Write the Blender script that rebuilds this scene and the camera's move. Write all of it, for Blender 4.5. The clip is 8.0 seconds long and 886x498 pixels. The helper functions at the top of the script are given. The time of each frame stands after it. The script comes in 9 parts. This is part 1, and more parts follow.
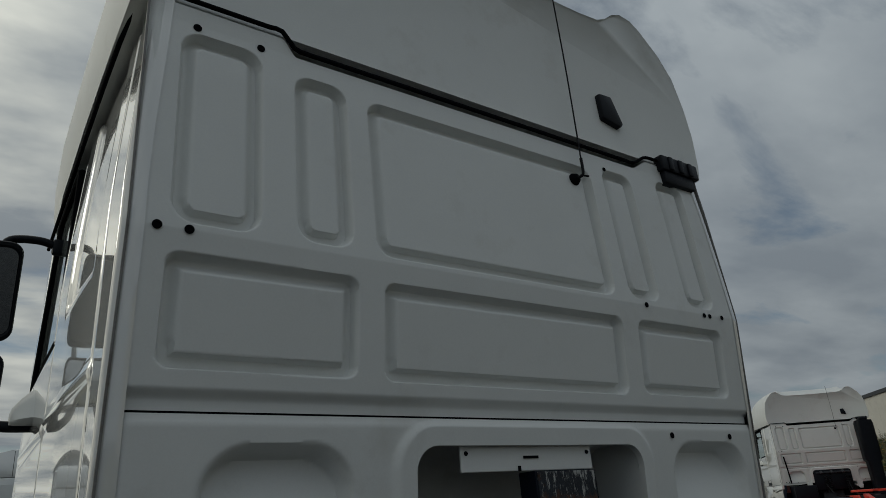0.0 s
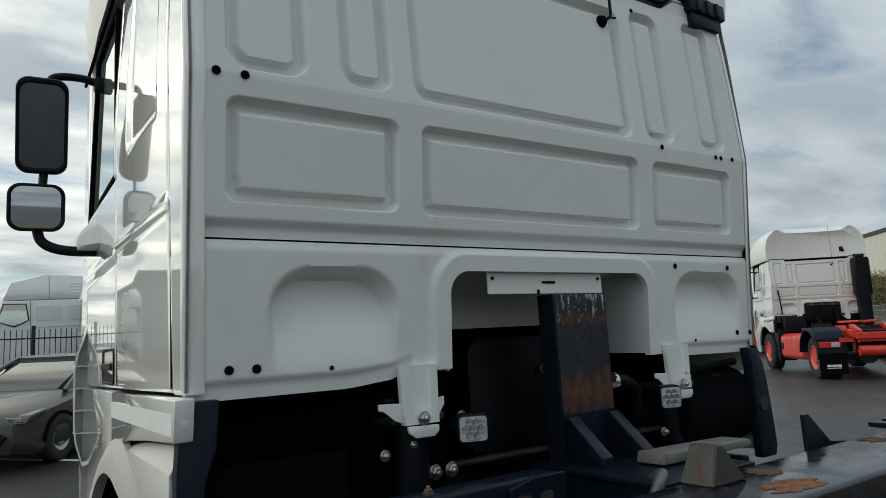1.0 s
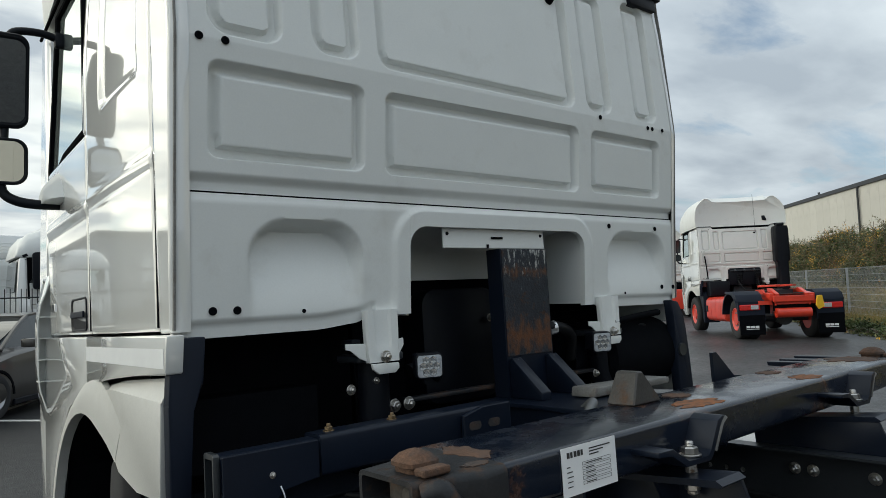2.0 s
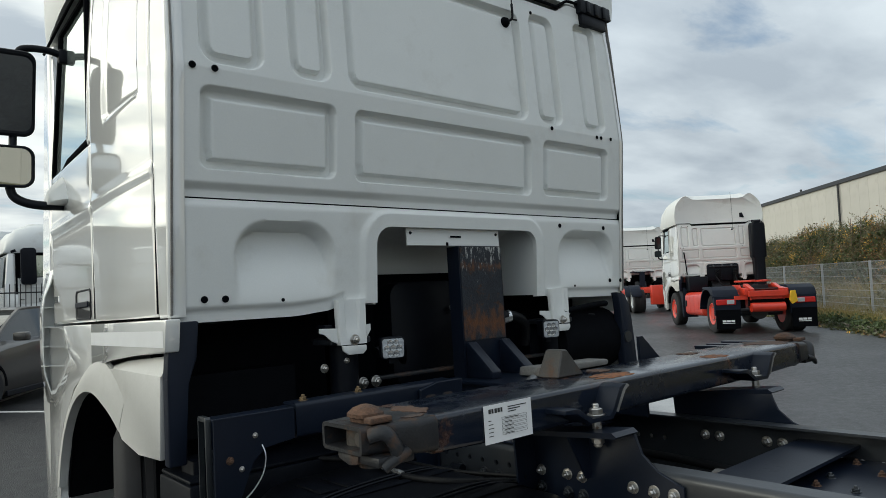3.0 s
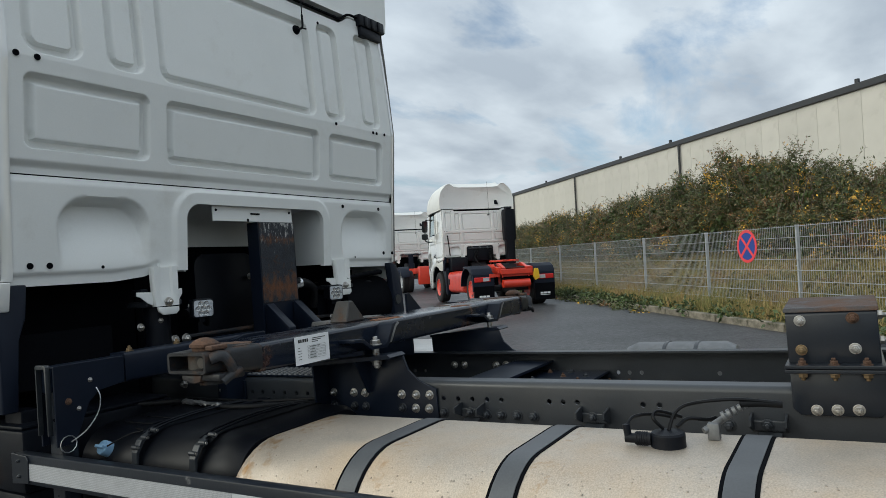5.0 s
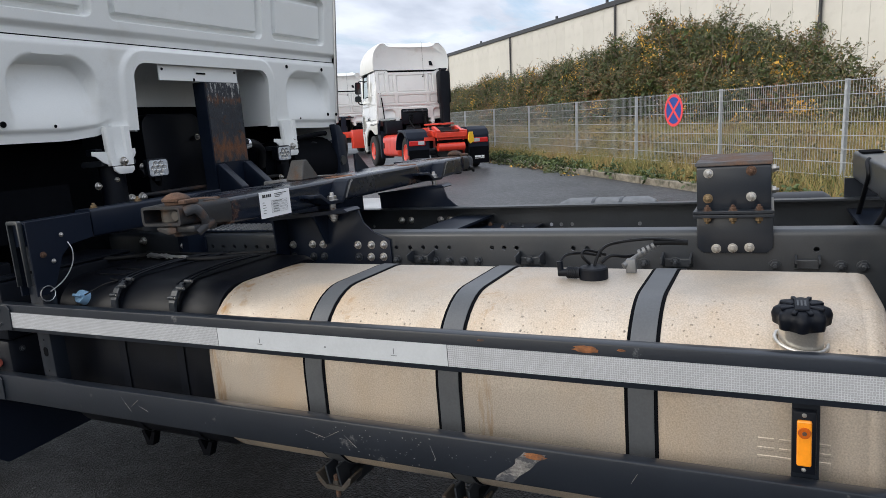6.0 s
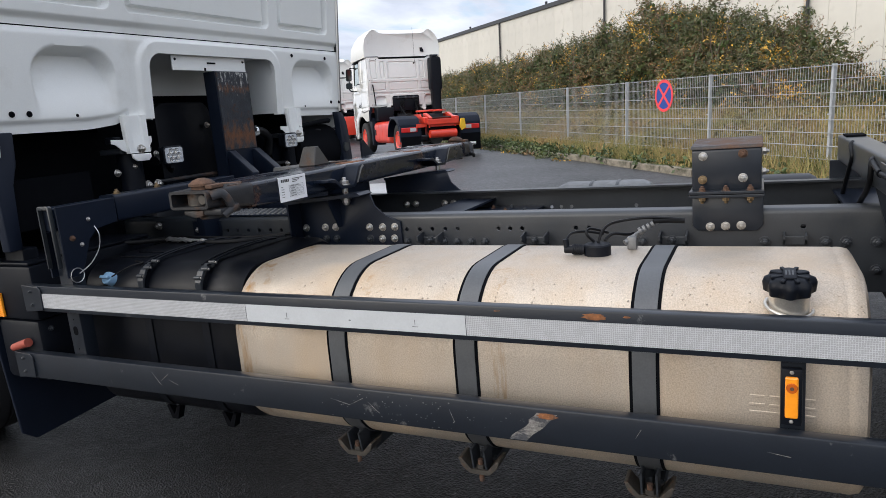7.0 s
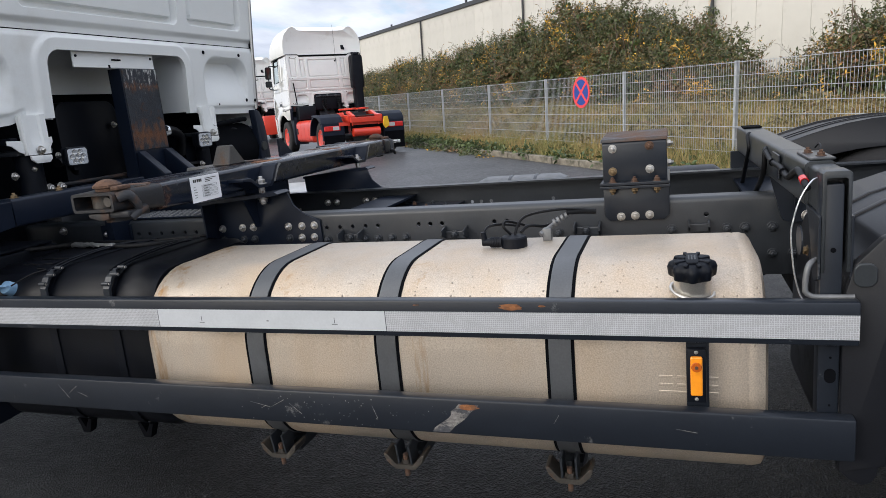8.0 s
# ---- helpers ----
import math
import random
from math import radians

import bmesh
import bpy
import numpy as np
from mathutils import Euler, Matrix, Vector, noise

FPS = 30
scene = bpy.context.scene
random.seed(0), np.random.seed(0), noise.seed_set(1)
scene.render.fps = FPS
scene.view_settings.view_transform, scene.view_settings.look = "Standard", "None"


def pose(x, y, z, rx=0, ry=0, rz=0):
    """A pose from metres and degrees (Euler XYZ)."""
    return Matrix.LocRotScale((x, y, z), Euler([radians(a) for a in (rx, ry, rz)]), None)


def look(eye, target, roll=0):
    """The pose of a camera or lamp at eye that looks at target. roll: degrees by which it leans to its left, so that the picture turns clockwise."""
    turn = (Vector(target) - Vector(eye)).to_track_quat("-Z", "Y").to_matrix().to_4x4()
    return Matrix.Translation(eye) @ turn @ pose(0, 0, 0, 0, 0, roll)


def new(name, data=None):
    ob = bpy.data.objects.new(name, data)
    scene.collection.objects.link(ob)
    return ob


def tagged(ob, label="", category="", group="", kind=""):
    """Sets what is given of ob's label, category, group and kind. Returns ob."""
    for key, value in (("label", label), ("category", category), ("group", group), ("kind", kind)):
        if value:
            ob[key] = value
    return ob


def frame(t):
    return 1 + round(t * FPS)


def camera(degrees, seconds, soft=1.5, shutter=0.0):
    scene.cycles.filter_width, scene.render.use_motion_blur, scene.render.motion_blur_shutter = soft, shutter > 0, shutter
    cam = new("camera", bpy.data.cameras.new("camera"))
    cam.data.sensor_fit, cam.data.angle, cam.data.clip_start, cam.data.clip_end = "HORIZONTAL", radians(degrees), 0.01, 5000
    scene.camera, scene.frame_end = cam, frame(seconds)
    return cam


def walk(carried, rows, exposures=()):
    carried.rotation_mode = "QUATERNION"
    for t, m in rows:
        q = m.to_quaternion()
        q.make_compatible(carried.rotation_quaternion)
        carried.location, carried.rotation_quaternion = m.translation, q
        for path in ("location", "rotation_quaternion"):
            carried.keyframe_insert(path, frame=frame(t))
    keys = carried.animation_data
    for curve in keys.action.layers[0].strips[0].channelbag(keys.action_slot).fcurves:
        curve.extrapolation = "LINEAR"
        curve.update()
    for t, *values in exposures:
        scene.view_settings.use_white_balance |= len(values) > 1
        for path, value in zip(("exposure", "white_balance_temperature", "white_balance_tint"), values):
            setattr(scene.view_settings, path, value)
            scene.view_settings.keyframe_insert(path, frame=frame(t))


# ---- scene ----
TRUCK = pose(0, 0, 0.12, -1.83)  # the truck stands with its rear axle raised a little
cam = camera(66.6, 8.0, soft=0.5)
PATH = [
    (0, (-1.510, -1.606, 1.441), (-0.418, -0.108, 2.191), -4.70),
    (0.3, (-1.572, -1.609, 1.425), (-0.474, -0.034, 1.985), -4.00),
    (0.5, (-1.603, -1.614, 1.427), (-0.501, 0.002, 1.845), -3.60),
    (0.8, (-1.644, -1.668, 1.416), (-0.546, -0.037, 1.783), -3.44),
    (1, (-1.673, -1.716, 1.410), (-0.559, -0.080, 1.695), -3.60),
    (1.5, (-1.742, -1.811, 1.377), (-0.552, -0.214, 1.563), -3.20),
    (1.7, (-1.779, -1.831, 1.366), (-0.536, -0.274, 1.549), -3.38),
    (2.8, (-1.986, -2.066, 1.335), (-0.716, -0.530, 1.494), -3.50),
    (3, (-1.985, -2.184, 1.327), (-0.702, -0.658, 1.484), -3.50),
    (3.5, (-2.032, -2.384, 1.325), (-0.708, -0.893, 1.479), -3.40),
    (4, (-2.196, -2.429, 1.327), (-0.765, -1.041, 1.482), -3.50),
    (4.5, (-2.359, -2.441, 1.289), (-0.703, -1.331, 1.449), -3.20),
    (5, (-2.501, -2.533, 1.247), (-0.786, -1.507, 1.310), -4.60),
    (5.2, (-2.543, -2.585, 1.234), (-0.833, -1.551, 1.139), -4.50),
    (6.3, (-2.789, -2.561, 1.238), (-1.014, -1.721, 0.861), -4.80),
    (6.5, (-2.829, -2.553, 1.239), (-1.053, -1.717, 0.856), -4.80),
    (7, (-2.884, -2.567, 1.245), (-1.112, -1.726, 0.855), -4.90),
    (7.5, (-2.880, -2.597, 1.237), (-1.052, -1.896, 0.830), -5.50),
    (8, (-2.879, -2.596, 1.235), (-1.032, -1.952, 0.821), -5.40),
]
walk(cam, [(t, TRUCK @ look(eye, target, roll)) for t, eye, target, roll in PATH],
     exposures=[(0.0, -1.56, 6120, 2), (0.3, -1.20, 6120, 2), (0.7, -0.68, 6120, 2), (1.1, -0.45, 6090, 2), (1.5, -0.31, 6090, 2), (3.0, -0.25, 6080, 2), (3.5, -0.29, 6060, 2), (4.0, -0.37, 6050, 2), (4.5, -0.32, 5980, 2), (5.0, -0.22, 6000, 3), (6.4, 0.32, 6040, 12), (8.0, 0.33, 6020, 12)])

# ---- light ----
world = bpy.data.worlds.new("sky")
scene.world = world
world.use_nodes = True
SUN_AZ, SUN_EL = -52.0, 24.0  # degrees from +y towards +x, and above the horizon


def build_sky():
    nt = world.node_tree
    nt.nodes.clear()
    out = nt.nodes.new("ShaderNodeOutputWorld")
    bg = nt.nodes.new("ShaderNodeBackground")
    sky = nt.nodes.new("ShaderNodeTexSky")
    sky.sky_type, sky.sun_disc = "NISHITA", False
    sky.sun_elevation, sky.sun_rotation = radians(SUN_EL), radians(SUN_AZ)
    sky.air_density, sky.dust_density, sky.ozone_density = 1.0, 1.2, 2.0
    tc = nt.nodes.new("ShaderNodeTexCoord")
    sep = nt.nodes.new("ShaderNodeSeparateXYZ")
    nt.links.new(tc.outputs["Generated"], sep.inputs[0])
    # project the direction on a flat cloud layer
    zc = nt.nodes.new("ShaderNodeMath"); zc.operation = "MAXIMUM"; zc.inputs[1].default_value = 0.0
    nt.links.new(sep.outputs["Z"], zc.inputs[0])
    za = nt.nodes.new("ShaderNodeMath"); za.operation = "ADD"; za.inputs[1].default_value = 0.16
    nt.links.new(zc.outputs[0], za.inputs[0])
    dv = nt.nodes.new("ShaderNodeVectorMath"); dv.operation = "DIVIDE"
    cmb = nt.nodes.new("ShaderNodeCombineXYZ")
    for k in ("X", "Y", "Z"):
        nt.links.new(za.outputs[0], cmb.inputs[k])
    nt.links.new(tc.outputs["Generated"], dv.inputs[0])
    nt.links.new(cmb.outputs[0], dv.inputs[1])
    n1 = nt.nodes.new("ShaderNodeTexNoise")
    n1.inputs["Scale"].default_value, n1.inputs["Detail"].default_value, n1.inputs["Roughness"].default_value = 1.5, 9.0, 0.58
    n1.inputs["Distortion"].default_value = 0.35
    mp = nt.nodes.new("ShaderNodeMapping"); mp.inputs["Scale"].default_value = (0.8, 1.3, 0.6)
    mp.inputs["Location"].default_value = (3.3, 1.0, 0.4)
    nt.links.new(dv.outputs[0], mp.inputs[0])
    nt.links.new(mp.outputs[0], n1.inputs["Vector"])
    cover = nt.nodes.new("ShaderNodeMapRange")
    cover.inputs["From Min"].default_value, cover.inputs["From Max"].default_value = 0.27, 0.47
    nt.links.new(n1.outputs["Fac"], cover.inputs["Value"])
    n2 = nt.nodes.new("ShaderNodeTexNoise")
    n2.inputs["Scale"].default_value, n2.inputs["Detail"].default_value = 2.1, 9.0
    nt.links.new(mp.outputs[0], n2.inputs["Vector"])
    tone = nt.nodes.new("ShaderNodeValToRGB")
    tone.color_ramp.elements[0].position, tone.color_ramp.elements[0].color = 0.34, (4.0, 4.25, 4.72, 1)
    tone.color_ramp.elements[1].position, tone.color_ramp.elements[1].color = 0.66, (6.3, 6.45, 6.75, 1)
    nt.links.new(n2.outputs["Fac"], tone.inputs[0])
    # the cloud is brighter and warmer round the hidden sun
    sd = nt.nodes.new("ShaderNodeVectorMath"); sd.operation = "DOT_PRODUCT"
    a, e = radians(SUN_AZ), radians(SUN_EL)
    sd.inputs[1].default_value = (math.sin(a) * math.cos(e), math.cos(a) * math.cos(e), math.sin(e))
    nt.links.new(tc.outputs["Generated"], sd.inputs[0])
    gl = nt.nodes.new("ShaderNodeMapRange")
    gl.inputs["From Min"].default_value, gl.inputs["From Max"].default_value = 0.25, 1.0
    gl.inputs["To Min"].default_value, gl.inputs["To Max"].default_value = 0.0, 1.0
    nt.links.new(sd.outputs["Value"], gl.inputs["Value"])
    gp = nt.nodes.new("ShaderNodeMath"); gp.operation = "POWER"; gp.inputs[1].default_value = 2.1
    nt.links.new(gl.outputs[0], gp.inputs[0])
    warm = nt.nodes.new("ShaderNodeMix"); warm.data_type, warm.blend_type = "RGBA", "ADD"
    glow = nt.nodes.new("ShaderNodeMix"); glow.data_type = "RGBA"
    glow.inputs[6].default_value, glow.inputs[7].default_value = (0, 0, 0, 1), (16.5, 14.3, 10.6, 1)
    cl = nt.nodes.new("ShaderNodeMapRange")
    cl.inputs["From Min"].default_value, cl.inputs["From Max"].default_value = 0.36, 0.64
    cl.inputs["To Min"].default_value, cl.inputs["To Max"].default_value = 0.15, 1.65
    nt.links.new(n2.outputs["Fac"], cl.inputs["Value"])
    gm = nt.nodes.new("ShaderNodeMath"); gm.operation = "MULTIPLY"
    nt.links.new(gp.outputs[0], gm.inputs[0]); nt.links.new(cl.outputs[0], gm.inputs[1])
    nt.links.new(gm.outputs[0], glow.inputs[0])
    warm.inputs[0].default_value = 1.0
    # a clouded sky is brighter overhead than at the horizon
    zf = nt.nodes.new("ShaderNodeMath"); zf.operation = "MULTIPLY_ADD"
    zf.inputs[1].default_value, zf.inputs[2].default_value = 0.6, 0.86
    nt.links.new(zc.outputs[0], zf.inputs[0])
    zs = nt.nodes.new("ShaderNodeVectorMath"); zs.operation = "SCALE"
    nt.links.new(tone.outputs[0], zs.inputs[0]); nt.links.new(zf.outputs[0], zs.inputs["Scale"])
    nt.links.new(zs.outputs[0], warm.inputs[6])
    nt.links.new(glow.outputs[2], warm.inputs[7])
    mix = nt.nodes.new("ShaderNodeMix"); mix.data_type = "RGBA"
    nt.links.new(cover.outputs[0], mix.inputs[0])
    nt.links.new(sky.outputs[0], mix.inputs[6])
    nt.links.new(warm.outputs[2], mix.inputs[7])
    nt.links.new(mix.outputs[2], bg.inputs["Color"])
    bg.inputs["Strength"].default_value = 0.14
    nt.links.new(bg.outputs[0], out.inputs[0])


build_sky()
sun = new("sun", bpy.data.lights.new("sun", "SUN"))
sun.data.energy, sun.data.angle, sun.data.color = 0.5, radians(12), (1.0, 0.93, 0.82)
sun.matrix_world = look((math.sin(radians(SUN_AZ)) * 40, math.cos(radians(SUN_AZ)) * 40, 40 * math.tan(radians(SUN_EL))), (0, 0, 0))


# ---- materials ----
def mat(name, color, rough=0.5, metal=0.0, var=0.12, scale=6.0, grain=0.0, grain_scale=180.0, bump=0.0, bump_scale=60.0,
        coat=0.0, spots=None, per_object=0.0, spec=None, streak=(1, 1, 1)):
    """A painted or bare surface: base colour varied at two scales, optional second colour in spots, fine relief."""
    m = bpy.data.materials.new(name)
    m.use_nodes = True
    nt = m.node_tree
    b = nt.nodes["Principled BSDF"]
    b.inputs["Roughness"].default_value, b.inputs["Metallic"].default_value = rough, metal
    b.inputs["Coat Weight"].default_value = coat
    b.inputs["Coat Roughness"].default_value = 0.04
    if spec is not None:
        b.inputs["Specular IOR Level"].default_value = spec
    tc = nt.nodes.new("ShaderNodeTexCoord")
    mp = nt.nodes.new("ShaderNodeMapping"); mp.inputs["Scale"].default_value = streak
    nt.links.new(tc.outputs["Object"], mp.inputs[0])
    n = nt.nodes.new("ShaderNodeTexNoise")
    n.inputs["Scale"].default_value, n.inputs["Detail"].default_value, n.inputs["Roughness"].default_value = scale, 6.0, 0.6
    nt.links.new(mp.outputs[0], n.inputs["Vector"])
    g = nt.nodes.new("ShaderNodeTexNoise")
    g.inputs["Scale"].default_value, g.inputs["Detail"].default_value = grain_scale, 3.0
    nt.links.new(tc.outputs["Object"], g.inputs["Vector"])
    ramp = nt.nodes.new("ShaderNodeMapRange")
    ramp.inputs["From Min"].default_value, ramp.inputs["From Max"].default_value = 0.25, 0.75
    ramp.inputs["To Min"].default_value, ramp.inputs["To Max"].default_value = 1 - var, 1 + var
    nt.links.new(n.outputs["Fac"], ramp.inputs["Value"])
    gr = nt.nodes.new("ShaderNodeMapRange")
    gr.inputs["From Min"].default_value, gr.inputs["From Max"].default_value = 0.3, 0.7
    gr.inputs["To Min"].default_value, gr.inputs["To Max"].default_value = 1 - grain, 1 + grain
    nt.links.new(g.outputs["Fac"], gr.inputs["Value"])
    mul = nt.nodes.new("ShaderNodeMath"); mul.operation = "MULTIPLY"
    nt.links.new(ramp.outputs[0], mul.inputs[0]); nt.links.new(gr.outputs[0], mul.inputs[1])
    last = mul.outputs[0]
    if per_object:
        oi = nt.nodes.new("ShaderNodeObjectInfo")
        r = nt.nodes.new("ShaderNodeMapRange")
        r.inputs["To Min"].default_value, r.inputs["To Max"].default_value = 1 - per_object, 1 + per_object
        nt.links.new(oi.outputs["Random"], r.inputs["Value"])
        m2 = nt.nodes.new("ShaderNodeMath"); m2.operation = "MULTIPLY"
        nt.links.new(last, m2.inputs[0]); nt.links.new(r.outputs[0], m2.inputs[1])
        last = m2.outputs[0]
    vm = nt.nodes.new("ShaderNodeVectorMath"); vm.operation = "SCALE"
    vm.inputs[0].default_value = color
    nt.links.new(last, vm.inputs["Scale"])
    col = vm.outputs[0]
    if spots:
        scol, sscale, lo, hi, srough = spots
        sn = nt.nodes.new("ShaderNodeTexNoise")
        sn.inputs["Scale"].default_value, sn.inputs["Detail"].default_value, sn.inputs["Roughness"].default_value = sscale, 8.0, 0.65
        nt.links.new(mp.outputs[0], sn.inputs["Vector"])
        sr = nt.nodes.new("ShaderNodeMapRange")
        sr.inputs["From Min"].default_value, sr.inputs["From Max"].default_value = lo, hi
        nt.links.new(sn.outputs["Fac"], sr.inputs["Value"])
        mx = nt.nodes.new("ShaderNodeMix"); mx.data_type = "RGBA"
        nt.links.new(sr.outputs[0], mx.inputs[0])
        nt.links.new(col, mx.inputs[6])
        sv = nt.nodes.new("ShaderNodeVectorMath"); sv.operation = "SCALE"; sv.inputs[0].default_value = scol
        nt.links.new(gr.outputs[0], sv.inputs["Scale"])
        nt.links.new(sv.outputs[0], mx.inputs[7])
        col = mx.outputs[2]
        rr = nt.nodes.new("ShaderNodeMapRange")
        rr.inputs["To Min"].default_value, rr.inputs["To Max"].default_value = rough, srough
        nt.links.new(sr.outputs[0], rr.inputs["Value"])
        nt.links.new(rr.outputs[0], b.inputs["Roughness"])
        if metal:
            mr = nt.nodes.new("ShaderNodeMapRange")
            mr.inputs["To Min"].default_value, mr.inputs["To Max"].default_value = metal, 0.0
            nt.links.new(sr.outputs[0], mr.inputs["Value"])
            nt.links.new(mr.outputs[0], b.inputs["Metallic"])
    nt.links.new(col, b.inputs["Base Color"])
    if bump:
        bn = nt.nodes.new("ShaderNodeTexNoise")
        bn.inputs["Scale"].default_value, bn.inputs["Detail"].default_value = bump_scale, 5.0
        nt.links.new(tc.outputs["Object"], bn.inputs["Vector"])
        bp = nt.nodes.new("ShaderNodeBump")
        bp.inputs["Strength"].default_value, bp.inputs["Distance"].default_value = bump, 0.004
        nt.links.new(bn.outputs["Fac"], bp.inputs["Height"])
        nt.links.new(bp.outputs[0], b.inputs["Normal"])
    return m


M = {}
M["white_back"] = mat("cab back paint", (0.76, 0.77, 0.75), 0.42, var=0.03, scale=3, grain=0.015, spots=((0.62, 0.61, 0.57), 2.5, 0.56, 0.8, 0.5), coat=0.0)
M["white_gloss"] = mat("cab gloss paint", (0.77, 0.77, 0.745), 0.10, var=0.02, scale=3, coat=1.0)
M["white_gloss"].node_tree.nodes["Principled BSDF"].inputs["Coat IOR"].default_value = 2.05
M["white_gloss"].node_tree.nodes["Principled BSDF"].inputs["Coat Roughness"].default_value = 0.015
M["black_plastic"] = mat("black plastic", (0.0045, 0.006, 0.010), 0.45, var=0.25, scale=8, bump=0.15, bump_scale=300, spec=0.18)
M["dark_flap"] = mat("dark mudguard plastic", (0.008, 0.012, 0.023), 0.50, spec=0.20, var=0.2, scale=5, bump=0.1, bump_scale=200)
M["chassis"] = mat("chassis paint", (0.026, 0.030, 0.036), 0.34, spec=0.55, var=0.22, scale=7, grain=0.08, spots=((0.040, 0.040, 0.040), 3.0, 0.58, 0.85, 0.75), bump=0.08, bump_scale=90)
M["frame_paint"] = mat("subframe paint", (0.0065, 0.0105, 0.021), 0.34, spec=0.28, var=0.2, scale=6, grain=0.06, spots=((0.030, 0.032, 0.036), 5.0, 0.62, 0.85, 0.7), bump=0.06, bump_scale=120)
M["rust_edge"] = mat("rusty subframe steel", (0.030, 0.029, 0.030), 0.5, var=0.3, scale=9, grain=0.2, spots=((0.10, 0.052, 0.030), 7.0, 0.42, 0.62, 0.9), bump=0.3, bump_scale=150)
M["fresh_rust"] = mat("orange fresh rust", (0.24, 0.095, 0.035), 0.9, var=0.35, scale=40, grain=0.25, spots=((0.07, 0.045, 0.035), 45.0, 0.48, 0.62, 0.9), bump=0.4, bump_scale=160)
M["rust"] = mat("rust", (0.098, 0.052, 0.031), 0.9, var=0.4, scale=18, grain=0.25, spots=((0.05, 0.038, 0.034), 12.0, 0.45, 0.62, 0.9), bump=0.5, bump_scale=160)
M["rail"] = mat("guard rail paint", (0.0135, 0.017, 0.024), 0.28, spec=0.42, var=0.14, scale=9, grain=0.06, spots=((0.20, 0.20, 0.20), 14.0, 0.66, 0.78, 0.6), bump=0.06, bump_scale=120)
M["tank"] = mat("oxidised aluminium", (0.525, 0.46, 0.385), 0.46, metal=0.62, var=0.14, scale=4, grain=0.17, grain_scale=260, spots=((0.46, 0.34, 0.22), 2.2, 0.45, 0.75, 0.6), bump=0.18, bump_scale=220, streak=(1, 1, 0.35))
M["bar_paint"] = mat("weathered grey bar paint", (0.026, 0.030, 0.034), 0.32, spec=0.5, var=0.22, scale=9, grain=0.1, spots=((0.11, 0.105, 0.10), 8.0, 0.58, 0.78, 0.6), bump=0.08, bump_scale=120)
M["strap"] = mat("steel strap grey", (0.095, 0.10, 0.108), 0.42, metal=0.3, var=0.12, scale=10, grain=0.06)
# near-black; also colours the sheets that stand for shade behind the cab
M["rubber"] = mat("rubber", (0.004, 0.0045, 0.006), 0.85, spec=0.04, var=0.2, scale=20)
M["tyre"] = mat("tyre rubber", (0.014, 0.014, 0.016), 0.8, var=0.3, scale=9, grain=0.1)
M["zinc"] = mat("zinc plated bolt", (0.50, 0.485, 0.46), 0.28, metal=0.9, var=0.25, scale=40, spots=((0.14, 0.09, 0.055), 30.0, 0.56, 0.66, 0.8))
M["brass"] = mat("yellow zinc bolt", (0.24, 0.175, 0.10), 0.4, metal=0.8, var=0.25, scale=40, spots=((0.22, 0.11, 0.05), 30.0, 0.52, 0.7, 0.8))
M["chrome"] = mat("bright metal", (0.75, 0.76, 0.78), 0.2, metal=1.0, var=0.06, scale=30)
M["cable"] = mat("cable sheath", (0.005, 0.0055, 0.007), 0.5, spec=0.2, var=0.2, scale=30)
M["label"] = mat("white sticker", (0.78, 0.79, 0.80), 0.45, var=0.04, scale=12)
M["ink"] = mat("black ink", (0.03, 0.03, 0.03), 0.6, var=0.1, scale=20)
M["amber"] = mat("amber lens", (0.95, 0.32, 0.01), 0.18, var=0.1, scale=60, coat=0.6)
M["red_paint"] = mat("red chassis paint", (0.62, 0.045, 0.02), 0.35, var=0.12, scale=4, coat=0.3)
M["red_lamp"] = mat("red lens", (0.55, 0.02, 0.02), 0.15, var=0.1, scale=30, coat=0.6)
M["yellow"] = mat("yellow plastic", (0.80, 0.48, 0.02), 0.5, var=0.1, scale=12)
M["concrete"] = mat("kerb concrete", (0.22, 0.195, 0.155), 0.9, var=0.30, scale=7, grain=0.2, spots=((0.085, 0.080, 0.055), 5.0, 0.44, 0.62, 0.95), bump=0.4, bump_scale=60, per_object=0.12)
M["galv"] = mat("galvanised steel", (0.47, 0.49, 0.51), 0.5, metal=0.5, var=0.12, scale=10)
M["wall_panel"] = mat("cream wall panel", (0.56, 0.54, 0.495), 0.6, var=0.05, scale=0.8, per_object=0.04, spots=((0.47, 0.45, 0.41), 1.2, 0.56, 0.8, 0.7))
# greyer than the cab white: shade on the rear-turned arch is put in
M["arch_plastic"] = mat("dull white arch plastic", (0.56, 0.555, 0.53), 0.5, var=0.05, scale=4, grain=0.03, spots=((0.46, 0.45, 0.41), 2.5, 0.56, 0.8, 0.6))
M["dark_trim"] = mat("dark roof trim", (0.03, 0.032, 0.036), 0.5, var=0.1, scale=3)
M["glass"] = mat("dark vehicle glass", (0.02, 0.026, 0.028), 0.05, var=0.05, scale=2, coat=0.5)
M["car_grey"] = mat("grey brown metallic car paint", (0.062, 0.057, 0.052), 0.36, metal=0.4, var=0.05, scale=3, coat=0.55)
M["car_dark"] = mat("dark car paint", (0.03, 0.035, 0.045), 0.3, metal=0.3, var=0.05, scale=3, coat=1.0)
M["rim"] = mat("alloy rim", (0.35, 0.35, 0.36), 0.3, metal=0.8, var=0.1, scale=20)
M["line_paint"] = mat("road marking", (0.62, 0.61, 0.57), 0.8, var=0.2, scale=9, grain=0.2, grain_scale=90)
